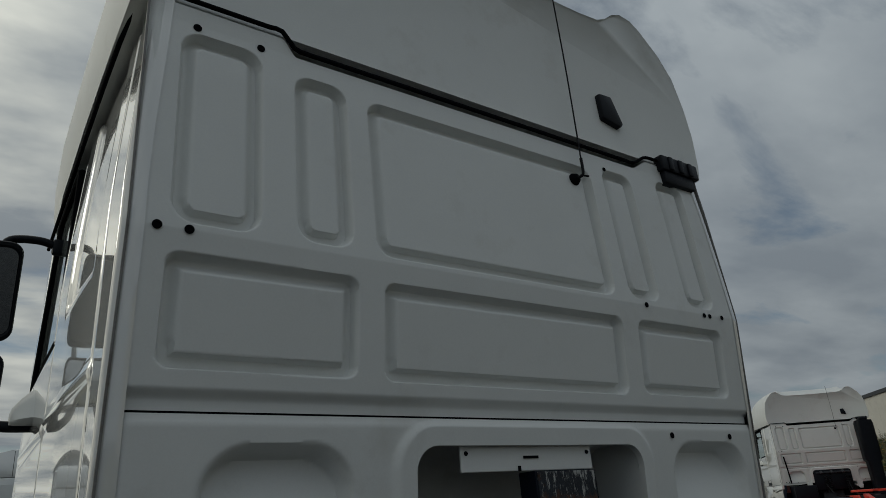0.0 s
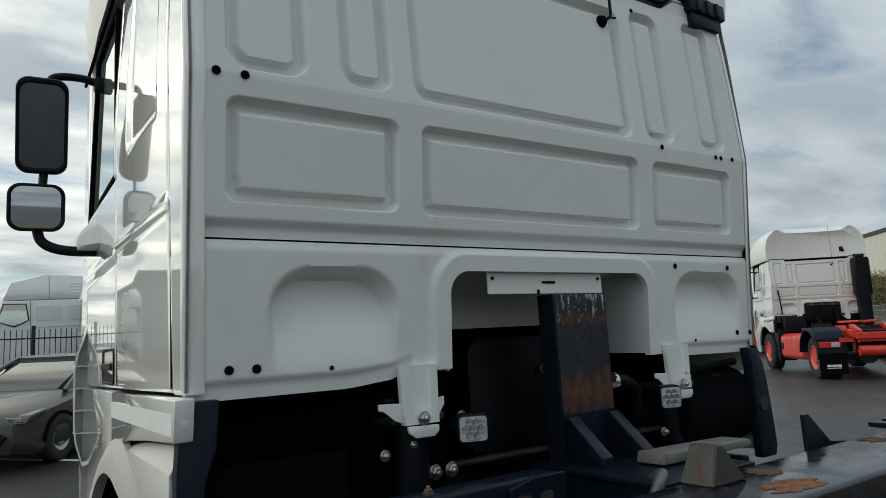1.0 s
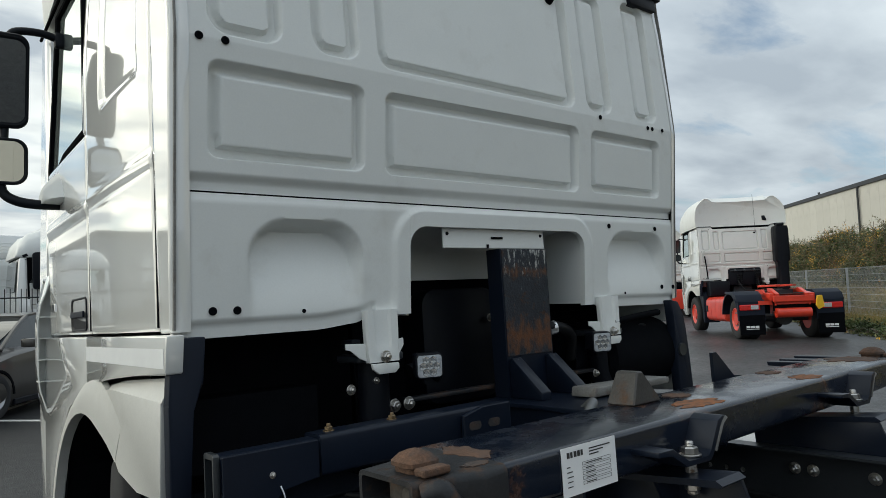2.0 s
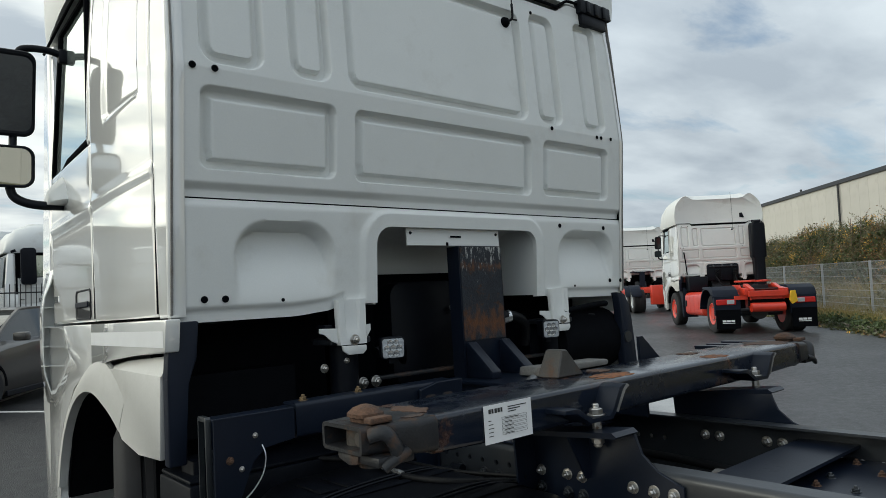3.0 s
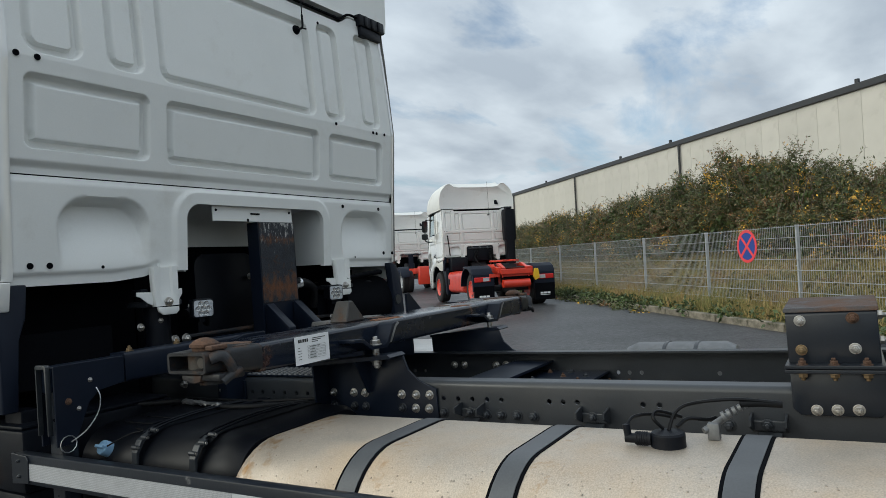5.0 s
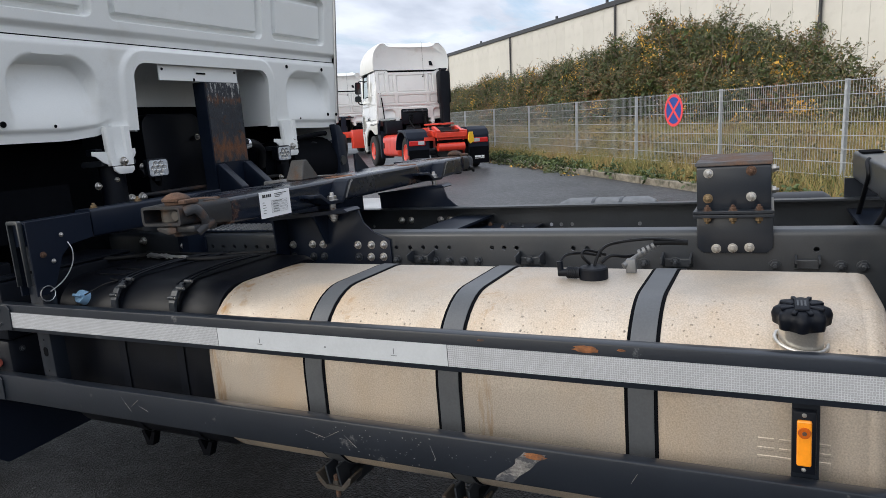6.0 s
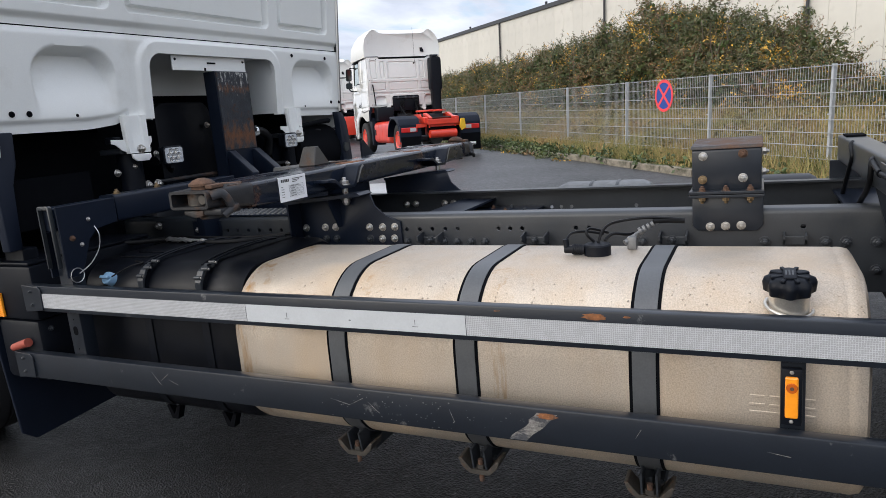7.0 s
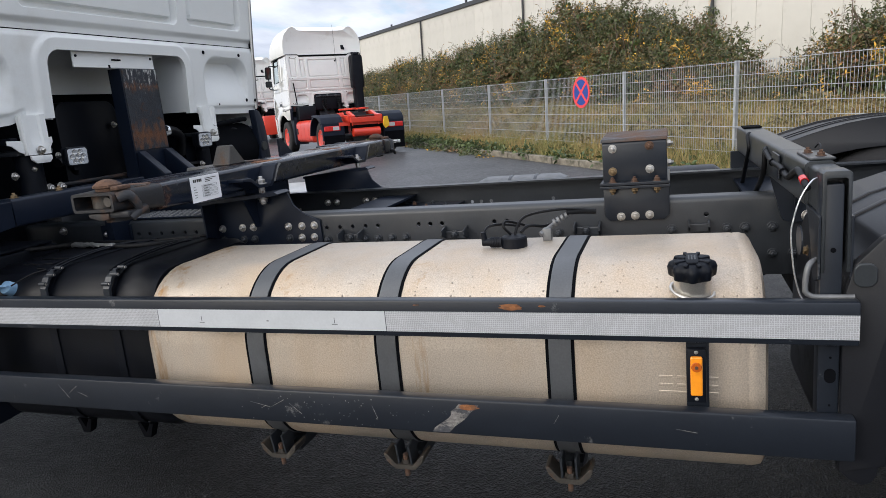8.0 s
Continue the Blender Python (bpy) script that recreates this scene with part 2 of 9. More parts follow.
M["tank_bright"] = mat("bare aluminium", (0.62, 0.60, 0.56), 0.32, metal=0.8, var=0.1, scale=12, grain=0.08)
M["tank_plastic"] = mat("matt moulded plastic", (0.004, 0.005, 0.008), 0.40, spec=0.20, var=0.3, scale=9, grain=0.1, spots=((0.014, 0.014, 0.014), 5.0, 0.60, 0.8, 0.8), bump=0.12, bump_scale=250)
M["scratch"] = mat("scraped steel", (0.22, 0.21, 0.20), 0.5, metal=0.4, var=0.5, scale=30, grain=0.3, spots=((0.06, 0.062, 0.07), 22.0, 0.48, 0.56, 0.4), streak=(1, 1, 3))
M["amber_dark"] = mat("amber bulb", (0.50, 0.10, 0.004), 0.15, var=0.1, scale=60, coat=0.6)
M["blue_plastic"] = mat("pale blue plastic", (0.22, 0.37, 0.53), 0.45, var=0.12, scale=20)
M["foil"] = mat("silver foil", (0.65, 0.66, 0.67), 0.3, metal=0.9, var=0.2, scale=40, bump=0.4, bump_scale=120)
M["galv_dark"] = mat("dull zinc", (0.17, 0.175, 0.18), 0.5, metal=0.5, var=0.25, scale=25)
M["rust_red"] = mat("faded red plastic", (0.33, 0.07, 0.045), 0.6, var=0.2, scale=20)
M["mudguard"] = mat("dark grey mudguard plastic", (0.0095, 0.0105, 0.014), 0.42, spec=0.36, var=0.15, scale=4, grain=0.05, spots=((0.028, 0.028, 0.028), 3.0, 0.55, 0.8, 0.7), bump=0.08, bump_scale=200)
M["lamp_face"] = mat("lamp lens", (0.58, 0.61, 0.65), 0.22, metal=0.35, var=0.35, scale=70, coat=0.5)
M["strip_plain"] = mat("white reflective sheet", (0.50, 0.52, 0.54), 0.4, var=0.05, scale=14, grain=0.03)
M["worn_steel"] = mat("worn steel", (0.075, 0.068, 0.06), 0.45, metal=0.4, var=0.3, scale=16, grain=0.15, spots=((0.12, 0.06, 0.03), 14.0, 0.55, 0.68, 0.9), bump=0.2, bump_scale=140)
M["head_steel"] = mat("dark beam head", (0.017, 0.018, 0.021), 0.45, spec=0.35, var=0.3, scale=10, grain=0.15, spots=((0.070, 0.042, 0.028), 16.0, 0.53, 0.66, 0.9), bump=0.25, bump_scale=150)
M["lamp_cup"] = mat("lamp cup", (0.62, 0.64, 0.66), 0.2, metal=0.8, var=0.3, scale=90, coat=0.5)
M["side_glass"] = mat("pale tinted side glass", (0.50, 0.57, 0.55), 0.03, metal=0.75, var=0.05, scale=2)
M["old_steel"] = mat("old grey steel", (0.21, 0.205, 0.195), 0.55, metal=0.3, var=0.25, scale=12, grain=0.12, spots=((0.12, 0.085, 0.06), 9.0, 0.52, 0.7, 0.8), bump=0.15, bump_scale=120)
M["wedge_steel"] = mat("dark worn wedge steel", (0.040, 0.038, 0.036), 0.5, var=0.3, scale=14, grain=0.2, spots=((0.085, 0.045, 0.025), 9.0, 0.56, 0.7, 0.9), bump=0.25, bump_scale=140)
M["mirror_glass"] = mat("mirror glass", (0.55, 0.57, 0.58), 0.02, metal=1.0, var=0.02, scale=3)


def prism_strip():
    """Silver reflective sheet with a fine honeycomb."""
    m = mat("prismatic reflective sheet", (0.44, 0.45, 0.47), 0.35, metal=0.2, var=0.08, scale=20)
    nt = m.node_tree
    b = nt.nodes["Principled BSDF"]
    tc = nt.nodes.new("ShaderNodeTexCoord")
    v = nt.nodes.new("ShaderNodeTexVoronoi"); v.feature = "DISTANCE_TO_EDGE"; v.inputs["Scale"].default_value = 190; v.inputs["Randomness"].default_value = 0.25
    nt.links.new(tc.outputs["Object"], v.inputs["Vector"])
    r = nt.nodes.new("ShaderNodeMapRange"); r.inputs["From Max"].default_value = 0.16; r.inputs["To Min"].default_value = 1.45; r.inputs["To Max"].default_value = 0.85
    nt.links.new(v.outputs["Distance"], r.inputs["Value"])
    src = b.inputs["Base Color"].links[0].from_socket
    sc = nt.nodes.new("ShaderNodeVectorMath"); sc.operation = "SCALE"
    nt.links.new(src, sc.inputs[0]); nt.links.new(r.outputs[0], sc.inputs["Scale"])
    nt.links.new(sc.outputs[0], b.inputs["Base Color"])
    return m


def worn_face():
    """Steel plate worn in bands: flaked white primer above, bare blue-grey steel, orange rust below."""
    m = mat("flaking rusty plate", (0.020, 0.025, 0.034), 0.42, var=0.35, scale=16, grain=0.25, spots=((0.080, 0.040, 0.022), 14.0, 0.56, 0.66, 0.9), bump=0.45, bump_scale=140, streak=(0.8, 1, 1.3), spec=0.3)
    nt = m.node_tree
    b = nt.nodes["Principled BSDF"]
    tc = nt.nodes.new("ShaderNodeTexCoord")
    mp = nt.nodes.new("ShaderNodeMapping"); mp.inputs["Scale"].default_value = (1.0, 1.0, 0.22)
    nt.links.new(tc.outputs["Object"], mp.inputs[0])
    n = nt.nodes.new("ShaderNodeTexNoise"); n.inputs["Scale"].default_value, n.inputs["Detail"].default_value, n.inputs["Roughness"].default_value = 60, 8, 0.78
    nt.links.new(mp.outputs[0], n.inputs["Vector"])
    sep = nt.nodes.new("ShaderNodeSeparateXYZ"); nt.links.new(tc.outputs["Object"], sep.inputs[0])
    hi = nt.nodes.new("ShaderNodeMapRange"); hi.inputs["From Min"].default_value, hi.inputs["From Max"].default_value = 1.36, 1.57
    hi.inputs["To Min"].default_value, hi.inputs["To Max"].default_value = -0.14, 0.035
    nt.links.new(sep.outputs["Z"], hi.inputs["Value"])
    ad = nt.nodes.new("ShaderNodeMath"); ad.operation = "ADD"; nt.links.new(n.outputs["Fac"], ad.inputs[0]); nt.links.new(hi.outputs[0], ad.inputs[1])
    th = nt.nodes.new("ShaderNodeMapRange"); th.inputs["From Min"].default_value, th.inputs["From Max"].default_value = 0.54, 0.58
    nt.links.new(ad.outputs[0], th.inputs["Value"])
    mx = nt.nodes.new("ShaderNodeMix"); mx.data_type = "RGBA"; mx.inputs[7].default_value = (0.42, 0.42, 0.40, 1)
    src = b.inputs["Base Color"].links[0].from_socket
    nt.links.new(th.outputs[0], mx.inputs[0]); nt.links.new(src, mx.inputs[6]); nt.links.new(mx.outputs[2], b.inputs["Base Color"])
    return m


def stained(name, base, stain, axis, spots, noise_scale, rough=0.85, streak=(1, 1, 1)):
    """Adds ragged stains to a surface: each spot is (centre, half width, strength) along one axis of the object."""
    m = base
    m.name = name
    nt = m.node_tree
    b = nt.nodes["Principled BSDF"]
    tc = nt.nodes.new("ShaderNodeTexCoord")
    mp = nt.nodes.new("ShaderNodeMapping"); mp.inputs["Scale"].default_value = streak
    nt.links.new(tc.outputs["Object"], mp.inputs[0])
    n = nt.nodes.new("ShaderNodeTexNoise"); n.inputs["Scale"].default_value, n.inputs["Detail"].default_value, n.inputs["Roughness"].default_value = noise_scale, 8, 0.68
    nt.links.new(mp.outputs[0], n.inputs["Vector"])
    sep = nt.nodes.new("ShaderNodeSeparateXYZ"); nt.links.new(tc.outputs["Object"], sep.inputs[0])
    total = None
    for c, w, s in spots:
        d = nt.nodes.new("ShaderNodeMath"); d.operation = "SUBTRACT"; d.inputs[1].default_value = c
        nt.links.new(sep.outputs[axis], d.inputs[0])
        ab = nt.nodes.new("ShaderNodeMath"); ab.operation = "ABSOLUTE"; nt.links.new(d.outputs[0], ab.inputs[0])
        r = nt.nodes.new("ShaderNodeMapRange"); r.inputs["From Min"].default_value, r.inputs["From Max"].default_value = 0.0, w
        r.inputs["To Min"].default_value, r.inputs["To Max"].default_value = s, 0.0
        nt.links.new(ab.outputs[0], r.inputs["Value"])
        if total is None:
            total = r.outputs[0]
        else:
            k = nt.nodes.new("ShaderNodeMath"); k.operation = "MAXIMUM"
            nt.links.new(total, k.inputs[0]); nt.links.new(r.outputs[0], k.inputs[1])
            total = k.outputs[0]
    ad = nt.nodes.new("ShaderNodeMath"); ad.operation = "ADD"; nt.links.new(n.outputs["Fac"], ad.inputs[0]); nt.links.new(total, ad.inputs[1])
    th = nt.nodes.new("ShaderNodeMapRange"); th.inputs["From Min"].default_value, th.inputs["From Max"].default_value = 0.66, 0.86
    nt.links.new(ad.outputs[0], th.inputs["Value"])
    mx = nt.nodes.new("ShaderNodeMix"); mx.data_type = "RGBA"; mx.inputs[7].default_value = (*stain, 1)
    src = b.inputs["Base Color"].links[0].from_socket
    nt.links.new(th.outputs[0], mx.inputs[0]); nt.links.new(src, mx.inputs[6]); nt.links.new(mx.outputs[2], b.inputs["Base Color"])
    return m


M["beam_paint"] = stained("rust-stained beam paint", M["frame_paint"].copy(), (0.095, 0.042, 0.020), "X", ((-0.33, 0.15, 0.20), (0.36, 0.13, 0.20), (-1.0, 0.12, 0.27), (1.0, 0.12, 0.27)), 14.0)
def wet(m, lo, hi, spec):
    """Rain film: the gloss comes and goes in patches."""
    nt = m.node_tree
    b = nt.nodes["Principled BSDF"]
    b.inputs["Specular IOR Level"].default_value = spec
    tc = nt.nodes.new("ShaderNodeTexCoord")
    n = nt.nodes.new("ShaderNodeTexNoise"); n.inputs["Scale"].default_value, n.inputs["Detail"].default_value, n.inputs["Roughness"].default_value = 7.0, 6.0, 0.65
    nt.links.new(tc.outputs["Object"], n.inputs["Vector"])
    r = nt.nodes.new("ShaderNodeMapRange"); r.inputs["From Min"].default_value, r.inputs["From Max"].default_value = 0.38, 0.62
    r.inputs["To Min"].default_value, r.inputs["To Max"].default_value = lo, hi
    nt.links.new(n.outputs["Fac"], r.inputs["Value"])
    nt.links.new(r.outputs[0], b.inputs["Roughness"])
    return m


M["beam_paint"] = wet(M["beam_paint"], 0.10, 0.34, 0.6)
M["tank"] = stained("brown-stained oxidised aluminium", M["tank"], (0.36, 0.22, 0.10), "Y", ((-0.93, 0.20, 0.22), (-1.42, 0.10, 0.12), (-1.87, 0.12, 0.12)), 26.0, streak=(1, 1, 0.12))
def rain_drops(m, scale, height):
    """Scattered small drops as relief on a surface."""
    nt = m.node_tree
    b = nt.nodes["Principled BSDF"]
    tc = nt.nodes.new("ShaderNodeTexCoord")
    v = nt.nodes.new("ShaderNodeTexVoronoi"); v.inputs["Scale"].default_value = scale
    nt.links.new(tc.outputs["Object"], v.inputs["Vector"])
    sp = nt.nodes.new("ShaderNodeSeparateColor"); nt.links.new(v.outputs["Color"], sp.inputs[0])
    size = nt.nodes.new("ShaderNodeMapRange"); size.inputs["From Min"].default_value, size.inputs["From Max"].default_value = 0.45, 1.0
    size.inputs["To Min"].default_value, size.inputs["To Max"].default_value = 0.0, 0.34
    nt.links.new(sp.outputs[0], size.inputs["Value"])
    d = nt.nodes.new("ShaderNodeMath"); d.operation = "SUBTRACT"; d.use_clamp = True
    nt.links.new(size.outputs[0], d.inputs[0]); nt.links.new(v.outputs["Distance"], d.inputs[1])
    bp = nt.nodes.new("ShaderNodeBump"); bp.inputs["Strength"].default_value, bp.inputs["Distance"].default_value = 1.0, height
    nt.links.new(d.outputs[0], bp.inputs["Height"])
    if b.inputs["Normal"].links:
        nt.links.new(b.inputs["Normal"].links[0].from_socket, bp.inputs["Normal"])
    nt.links.new(bp.outputs[0], b.inputs["Normal"])
    return m


M["tank"] = rain_drops(M["tank"], 95.0, 0.014)
M["prism_strip"] = prism_strip()
M["worn_face"] = stained("flaking plate with rust bands", worn_face(), (0.120, 0.050, 0.022), "Z", ((1.475, 0.05, 0.26), (1.225, 0.13, 0.34)), 30.0, streak=(1, 1, 0.45))

# ---- mesh helpers ----
def part(name, bm, material, parent, label="", m=None, smooth=0.0):
    """Links a bmesh as one mesh object under a thing or a part."""
    me = bpy.data.meshes.new(name)
    bmesh.ops.recalc_face_normals(bm, faces=bm.faces)
    bm.to_mesh(me)
    bm.free()
    me.materials.append(M[material] if isinstance(material, str) else material)
    if smooth:
        me.shade_smooth()
        me.set_sharp_from_angle(angle=radians(smooth))
    ob = new(name, me)
    ob.parent = parent
    if m is not None:
        ob.matrix_basis = m
    if label:
        tagged(ob, label)
    return ob


def again(ob, m, parent=None, name=None):
    """Another piece on the same mesh."""
    c = new(name or ob.name.split(".")[0], ob.data)
    c.parent = parent or ob.parent
    c.matrix_basis = m
    return c


def thing(name, label, category, m=None, group="", kind=""):
    ob = new(name)
    if m is not None:
        ob.matrix_basis = m
    return tagged(ob, label, category, group, kind)


def box(bm, x0, x1, y0, y1, z0, z1, bevel=0.0, m=None, segs=2):
    v = [bm.verts.new((x, y, z)) for x in (x0, x1) for y in (y0, y1) for z in (z0, z1)]
    f = [bm.faces.new([v[i] for i in q]) for q in ((0, 1, 3, 2), (4, 6, 7, 5), (0, 4, 5, 1), (2, 3, 7, 6), (0, 2, 6, 4), (1, 5, 7, 3))]
    if m is not None:
        bmesh.ops.transform(bm, matrix=m, verts=v)
    if bevel:
        bmesh.ops.bevel(bm, geom=list({e for q in f for e in q.edges}), offset=bevel, segments=segs, affect="EDGES", profile=0.5)
    return bm


def B(*a, **k):
    return box(bmesh.new(), *a, **k)


def loft(bm, rings, closed=True, caps=True):
    """Skins a row of rings of equally many points."""
    vs = [[bm.verts.new(p) for p in r] for r in rings]
    n = len(vs[0])
    for a, b in zip(vs, vs[1:]):
        for i in range(n if closed else n - 1):
            j = (i + 1) % n
            bm.faces.new((a[i], a[j], b[j], b[i]))
    if caps:
        bm.faces.new(vs[0][::-1])
        bm.faces.new(vs[-1])
    return bm


def cyl(bm, p, q, r, r2=None, n=16, caps=True):
    p, q = Vector(p), Vector(q)
    d = (q - p).normalized()
    u = d.orthogonal().normalized()
    w = d.cross(u)
    ring = lambda c, s: [c + s * (math.cos(2 * math.pi * i / n) * u + math.sin(2 * math.pi * i / n) * w) for i in range(n)]
    return loft(bm, [ring(p, r), ring(q, r if r2 is None else r2)], caps=caps)


def C(*a, **k):
    return cyl(bmesh.new(), *a, **k)


def smooth_path(pts, steps=6):
    pts = [Vector(p) for p in pts]
    out = []
    for i in range(len(pts) - 1):
        a, b, c, d = pts[max(i - 1, 0)], pts[i], pts[i + 1], pts[min(i + 2, len(pts) - 1)]
        for k in range(steps):
            t = k / steps
            out.append(0.5 * (2 * b + (c - a) * t + (2 * a - 5 * b + 4 * c - d) * t * t + (3 * b - a - 3 * c + d) * t ** 3))
    return out + [pts[-1]]


def tube(bm, pts, r, n=8, steps=6, flat=1.0):
    """A round bar along a smooth line through pts."""
    path = smooth_path(pts, steps) if steps > 1 else [Vector(p) for p in pts]
    rings, u = [], None
    for i, p in enumerate(path):
        d = (path[min(i + 1, len(path) - 1)] - path[max(i - 1, 0)]).normalized()
        if u is None:
            u = d.orthogonal().normalized()
        u = (u - d * u.dot(d)).normalized()
        w = d.cross(u)
        rings.append([p + r * (math.cos(2 * math.pi * k / n) * u + flat * math.sin(2 * math.pi * k / n) * w) for k in range(n)])
    return loft(bm, rings)


def rrect(w, h, r, n=5):
    """A rounded rectangle round the origin, as (a, b) pairs."""
    out = []
    for cx, cy, a0 in ((w / 2 - r, h / 2 - r, 0), (-w / 2 + r, h / 2 - r, 90), (-w / 2 + r, -h / 2 + r, 180), (w / 2 - r, -h / 2 + r, 270)):
        for k in range(n + 1):
            a = radians(a0 + 90 * k / n)
            out.append((cx + r * math.cos(a), cy + r * math.sin(a)))
    return out


def prism(bm, outline, axis, a0, a1, bevel=0.0):
    """Pushes a flat outline of (u, v) pairs along an axis; u, v are the other two axes in order."""
    def at(u, v, a):
        return {"x": (a, u, v), "y": (u, a, v), "z": (u, v, a)}[axis]
    start = len(bm.verts)
    lo = [bm.verts.new(at(u, v, a0)) for u, v in outline]
    hi = [bm.verts.new(at(u, v, a1)) for u, v in outline]
    n = len(lo)
    f = [bm.faces.new(lo[::-1]), bm.faces.new(hi)] + [bm.faces.new((lo[i], lo[(i + 1) % n], hi[(i + 1) % n], hi[i])) for i in range(n)]
    if bevel:
        bmesh.ops.bevel(bm, geom=list({e for q in f for e in q.edges}), offset=bevel, segments=2, affect="EDGES", profile=0.5)
    return bm


def P(outline, axis, a0, a1, bevel=0.0):
    return prism(bmesh.new(), outline, axis, a0, a1, bevel)


def revolve(bm, profile, m=None, n=32, caps=True):
    """Turns (radius, height) pairs round z."""
    rings = [[(r * math.cos(2 * math.pi * i / n), r * math.sin(2 * math.pi * i / n), h) for i in range(n)] for r, h in profile]
    start = set(bm.verts)
    loft(bm, rings, caps=caps)
    if m is not None:
        bmesh.ops.transform(bm, matrix=m, verts=[v for v in bm.verts if v not in start])
    return bm


def along(p, q):
    """The pose at p whose z axis points to q."""
    return Matrix.Translation(p) @ (Vector(q) - Vector(p)).to_track_quat("Z", "Y").to_matrix().to_4x4()


def bolt_mesh(name, r, material):
    """A chamfered nut on a washer with the bolt's thread standing out of it, pointing along z."""
    bm = bmesh.new()
    revolve(bm, [(r * 1.42, 0), (r * 1.42, r * 0.14), (r * 1.34, r * 0.20), (r * 0.9, r * 0.20)], n=20)
    hexagon = lambda k, z: [(r * k * math.cos(math.pi * a / 3), r * k * math.sin(math.pi * a / 3), z) for a in range(6)]
    loft(bm, [hexagon(0.96, r * 0.20), hexagon(1.06, r * 0.30), hexagon(1.06, r * 0.95), hexagon(0.84, r * 1.12)])
    thread = [(r * (0.56 if k % 2 else 0.48), r * (1.12 + 0.10 * k)) for k in range(7)]
    revolve(bm, thread + [(r * 0.38, r * 1.80)], n=10)
    me = bpy.data.meshes.new(name)
    bmesh.ops.recalc_face_normals(bm, faces=bm.faces)
    bm.to_mesh(me)
    bm.free()
    me.materials.append(M[material])
    return me


BOLT = {k: bolt_mesh("bolt", 0.0120, k) for k in ("zinc", "brass", "chassis", "rust", "black_plastic")}


def bolts(parent, places, way, kind="zinc", size=1.0):
    for p in places:
        ob = new("bolt", BOLT[kind])
        ob.parent = parent
        ob.matrix_basis = along(p, Vector(p) + Vector(way)) @ Matrix.Diagonal((size, size, size, 1))


# ---- the truck ----
truck = thing("truck", "white cab-over swap-body truck with a bare dark grey chassis", "truck", TRUCK)
CX = -0.045  # middle of the cab
WALL_Z = (0.8, 1.3, 1.73, 2.15, 2.66, 2.8, 3.2, 3.6)
WALL_Y = (0.075, 0.035, 0.0, -0.040, -0.012, 0.0, 0.0, 0.01)


def wall_y(z):
    """The gently bowed back wall of the cab."""
    return float(np.interp(z, WALL_Z, WALL_Y))


def rr_sdf(x, z, x0, x1, z0, z1, r):
    dx, dz = abs(x - (x0 + x1) / 2) - (x1 - x0) / 2 + r, abs(z - (z0 + z1) / 2) - (z1 - z0) / 2 + r
    return math.hypot(max(dx, 0), max(dz, 0)) + min(max(dx, dz), 0) - r


def step(a, b, t):
    t = min(max((t - a) / (b - a), 0), 1)
    return t * t * (3 - 2 * t)


PRESSINGS = ((-1.176, -0.943, 2.168, 2.772, 0.065), (-0.846, -0.672, 2.172, 2.735, 0.06), (-0.602, 0.412, 2.166, 2.718, 0.06),
             (0.487, 0.664, 2.170, 2.742, 0.055), (0.834, 1.013, 2.172, 2.770, 0.055),
             (-1.178, -0.658, 1.812, 2.094, 0.038), (-0.578, 0.422, 1.808, 2.092, 0.038), (0.506, 1.020, 1.814, 2.090, 0.038))


def upper_depth(x, z):
    """Depth of the pressings in the upper back panel: a groove round a raised field."""
    d = 0.0
    for x0, x1, z0, z1, r in PRESSINGS:
        s = rr_sdf(x, z, x0, x1, z0, z1, r)
        if s < 0:
            # the raised field ends sharply below and softly elsewhere
            low_ = step(0.085, 0.055, z - z0)
            d = max(d, 0.036 * step(0.0, -0.0125, s) - 0.027 * (low_ * step(-0.036, -0.043, s) + (1 - low_) * step(-0.020, -0.050, s)))
    edge = min(x + 1.264, 1.152 - x)
    d += 0.012 * step(0.03, 0.0, edge)
    d += 0.018 * step(1.775, 1.745, z)
    return d


def field(bm, us, vs, at, lip=None):
    """A sheet over the grid us x vs (at gives the place), with its rim folded back by the vector lip."""
    rows = [[bm.verts.new(at(u, v)) for u in us] for v in vs]
    for a, b in zip(rows, rows[1:]):
        for i in range(len(us) - 1):
            bm.faces.new((a[i], a[i + 1], b[i + 1], b[i]))
    if lip:
        rim = rows[0] + [r[-1] for r in rows[1:]] + rows[-1][-2::-1] + [r[0] for r in rows[-2:0:-1]]
        back = [bm.verts.new(v.co + Vector(lip)) for v in rim]
        for i in range(len(rim)):
            j = (i + 1) % len(rim)
            bm.faces.new((rim[j], rim[i], back[i], back[j]))
    return bm


def span(a, b, n):
    return [a + (b - a) * i / n for i in range(n + 1)]


def joint_z(x):
    """Height of the joint under the roof: lower over the middle."""
    return 2.885 - 0.055 * step(-0.885, -0.835, x) + 0.055 * step(0.70, 0.82, x)


cab_parts = []


def cab_part(*a, **k):
    ob = part(*a, **k)
    cab_parts.append(ob)
    return ob


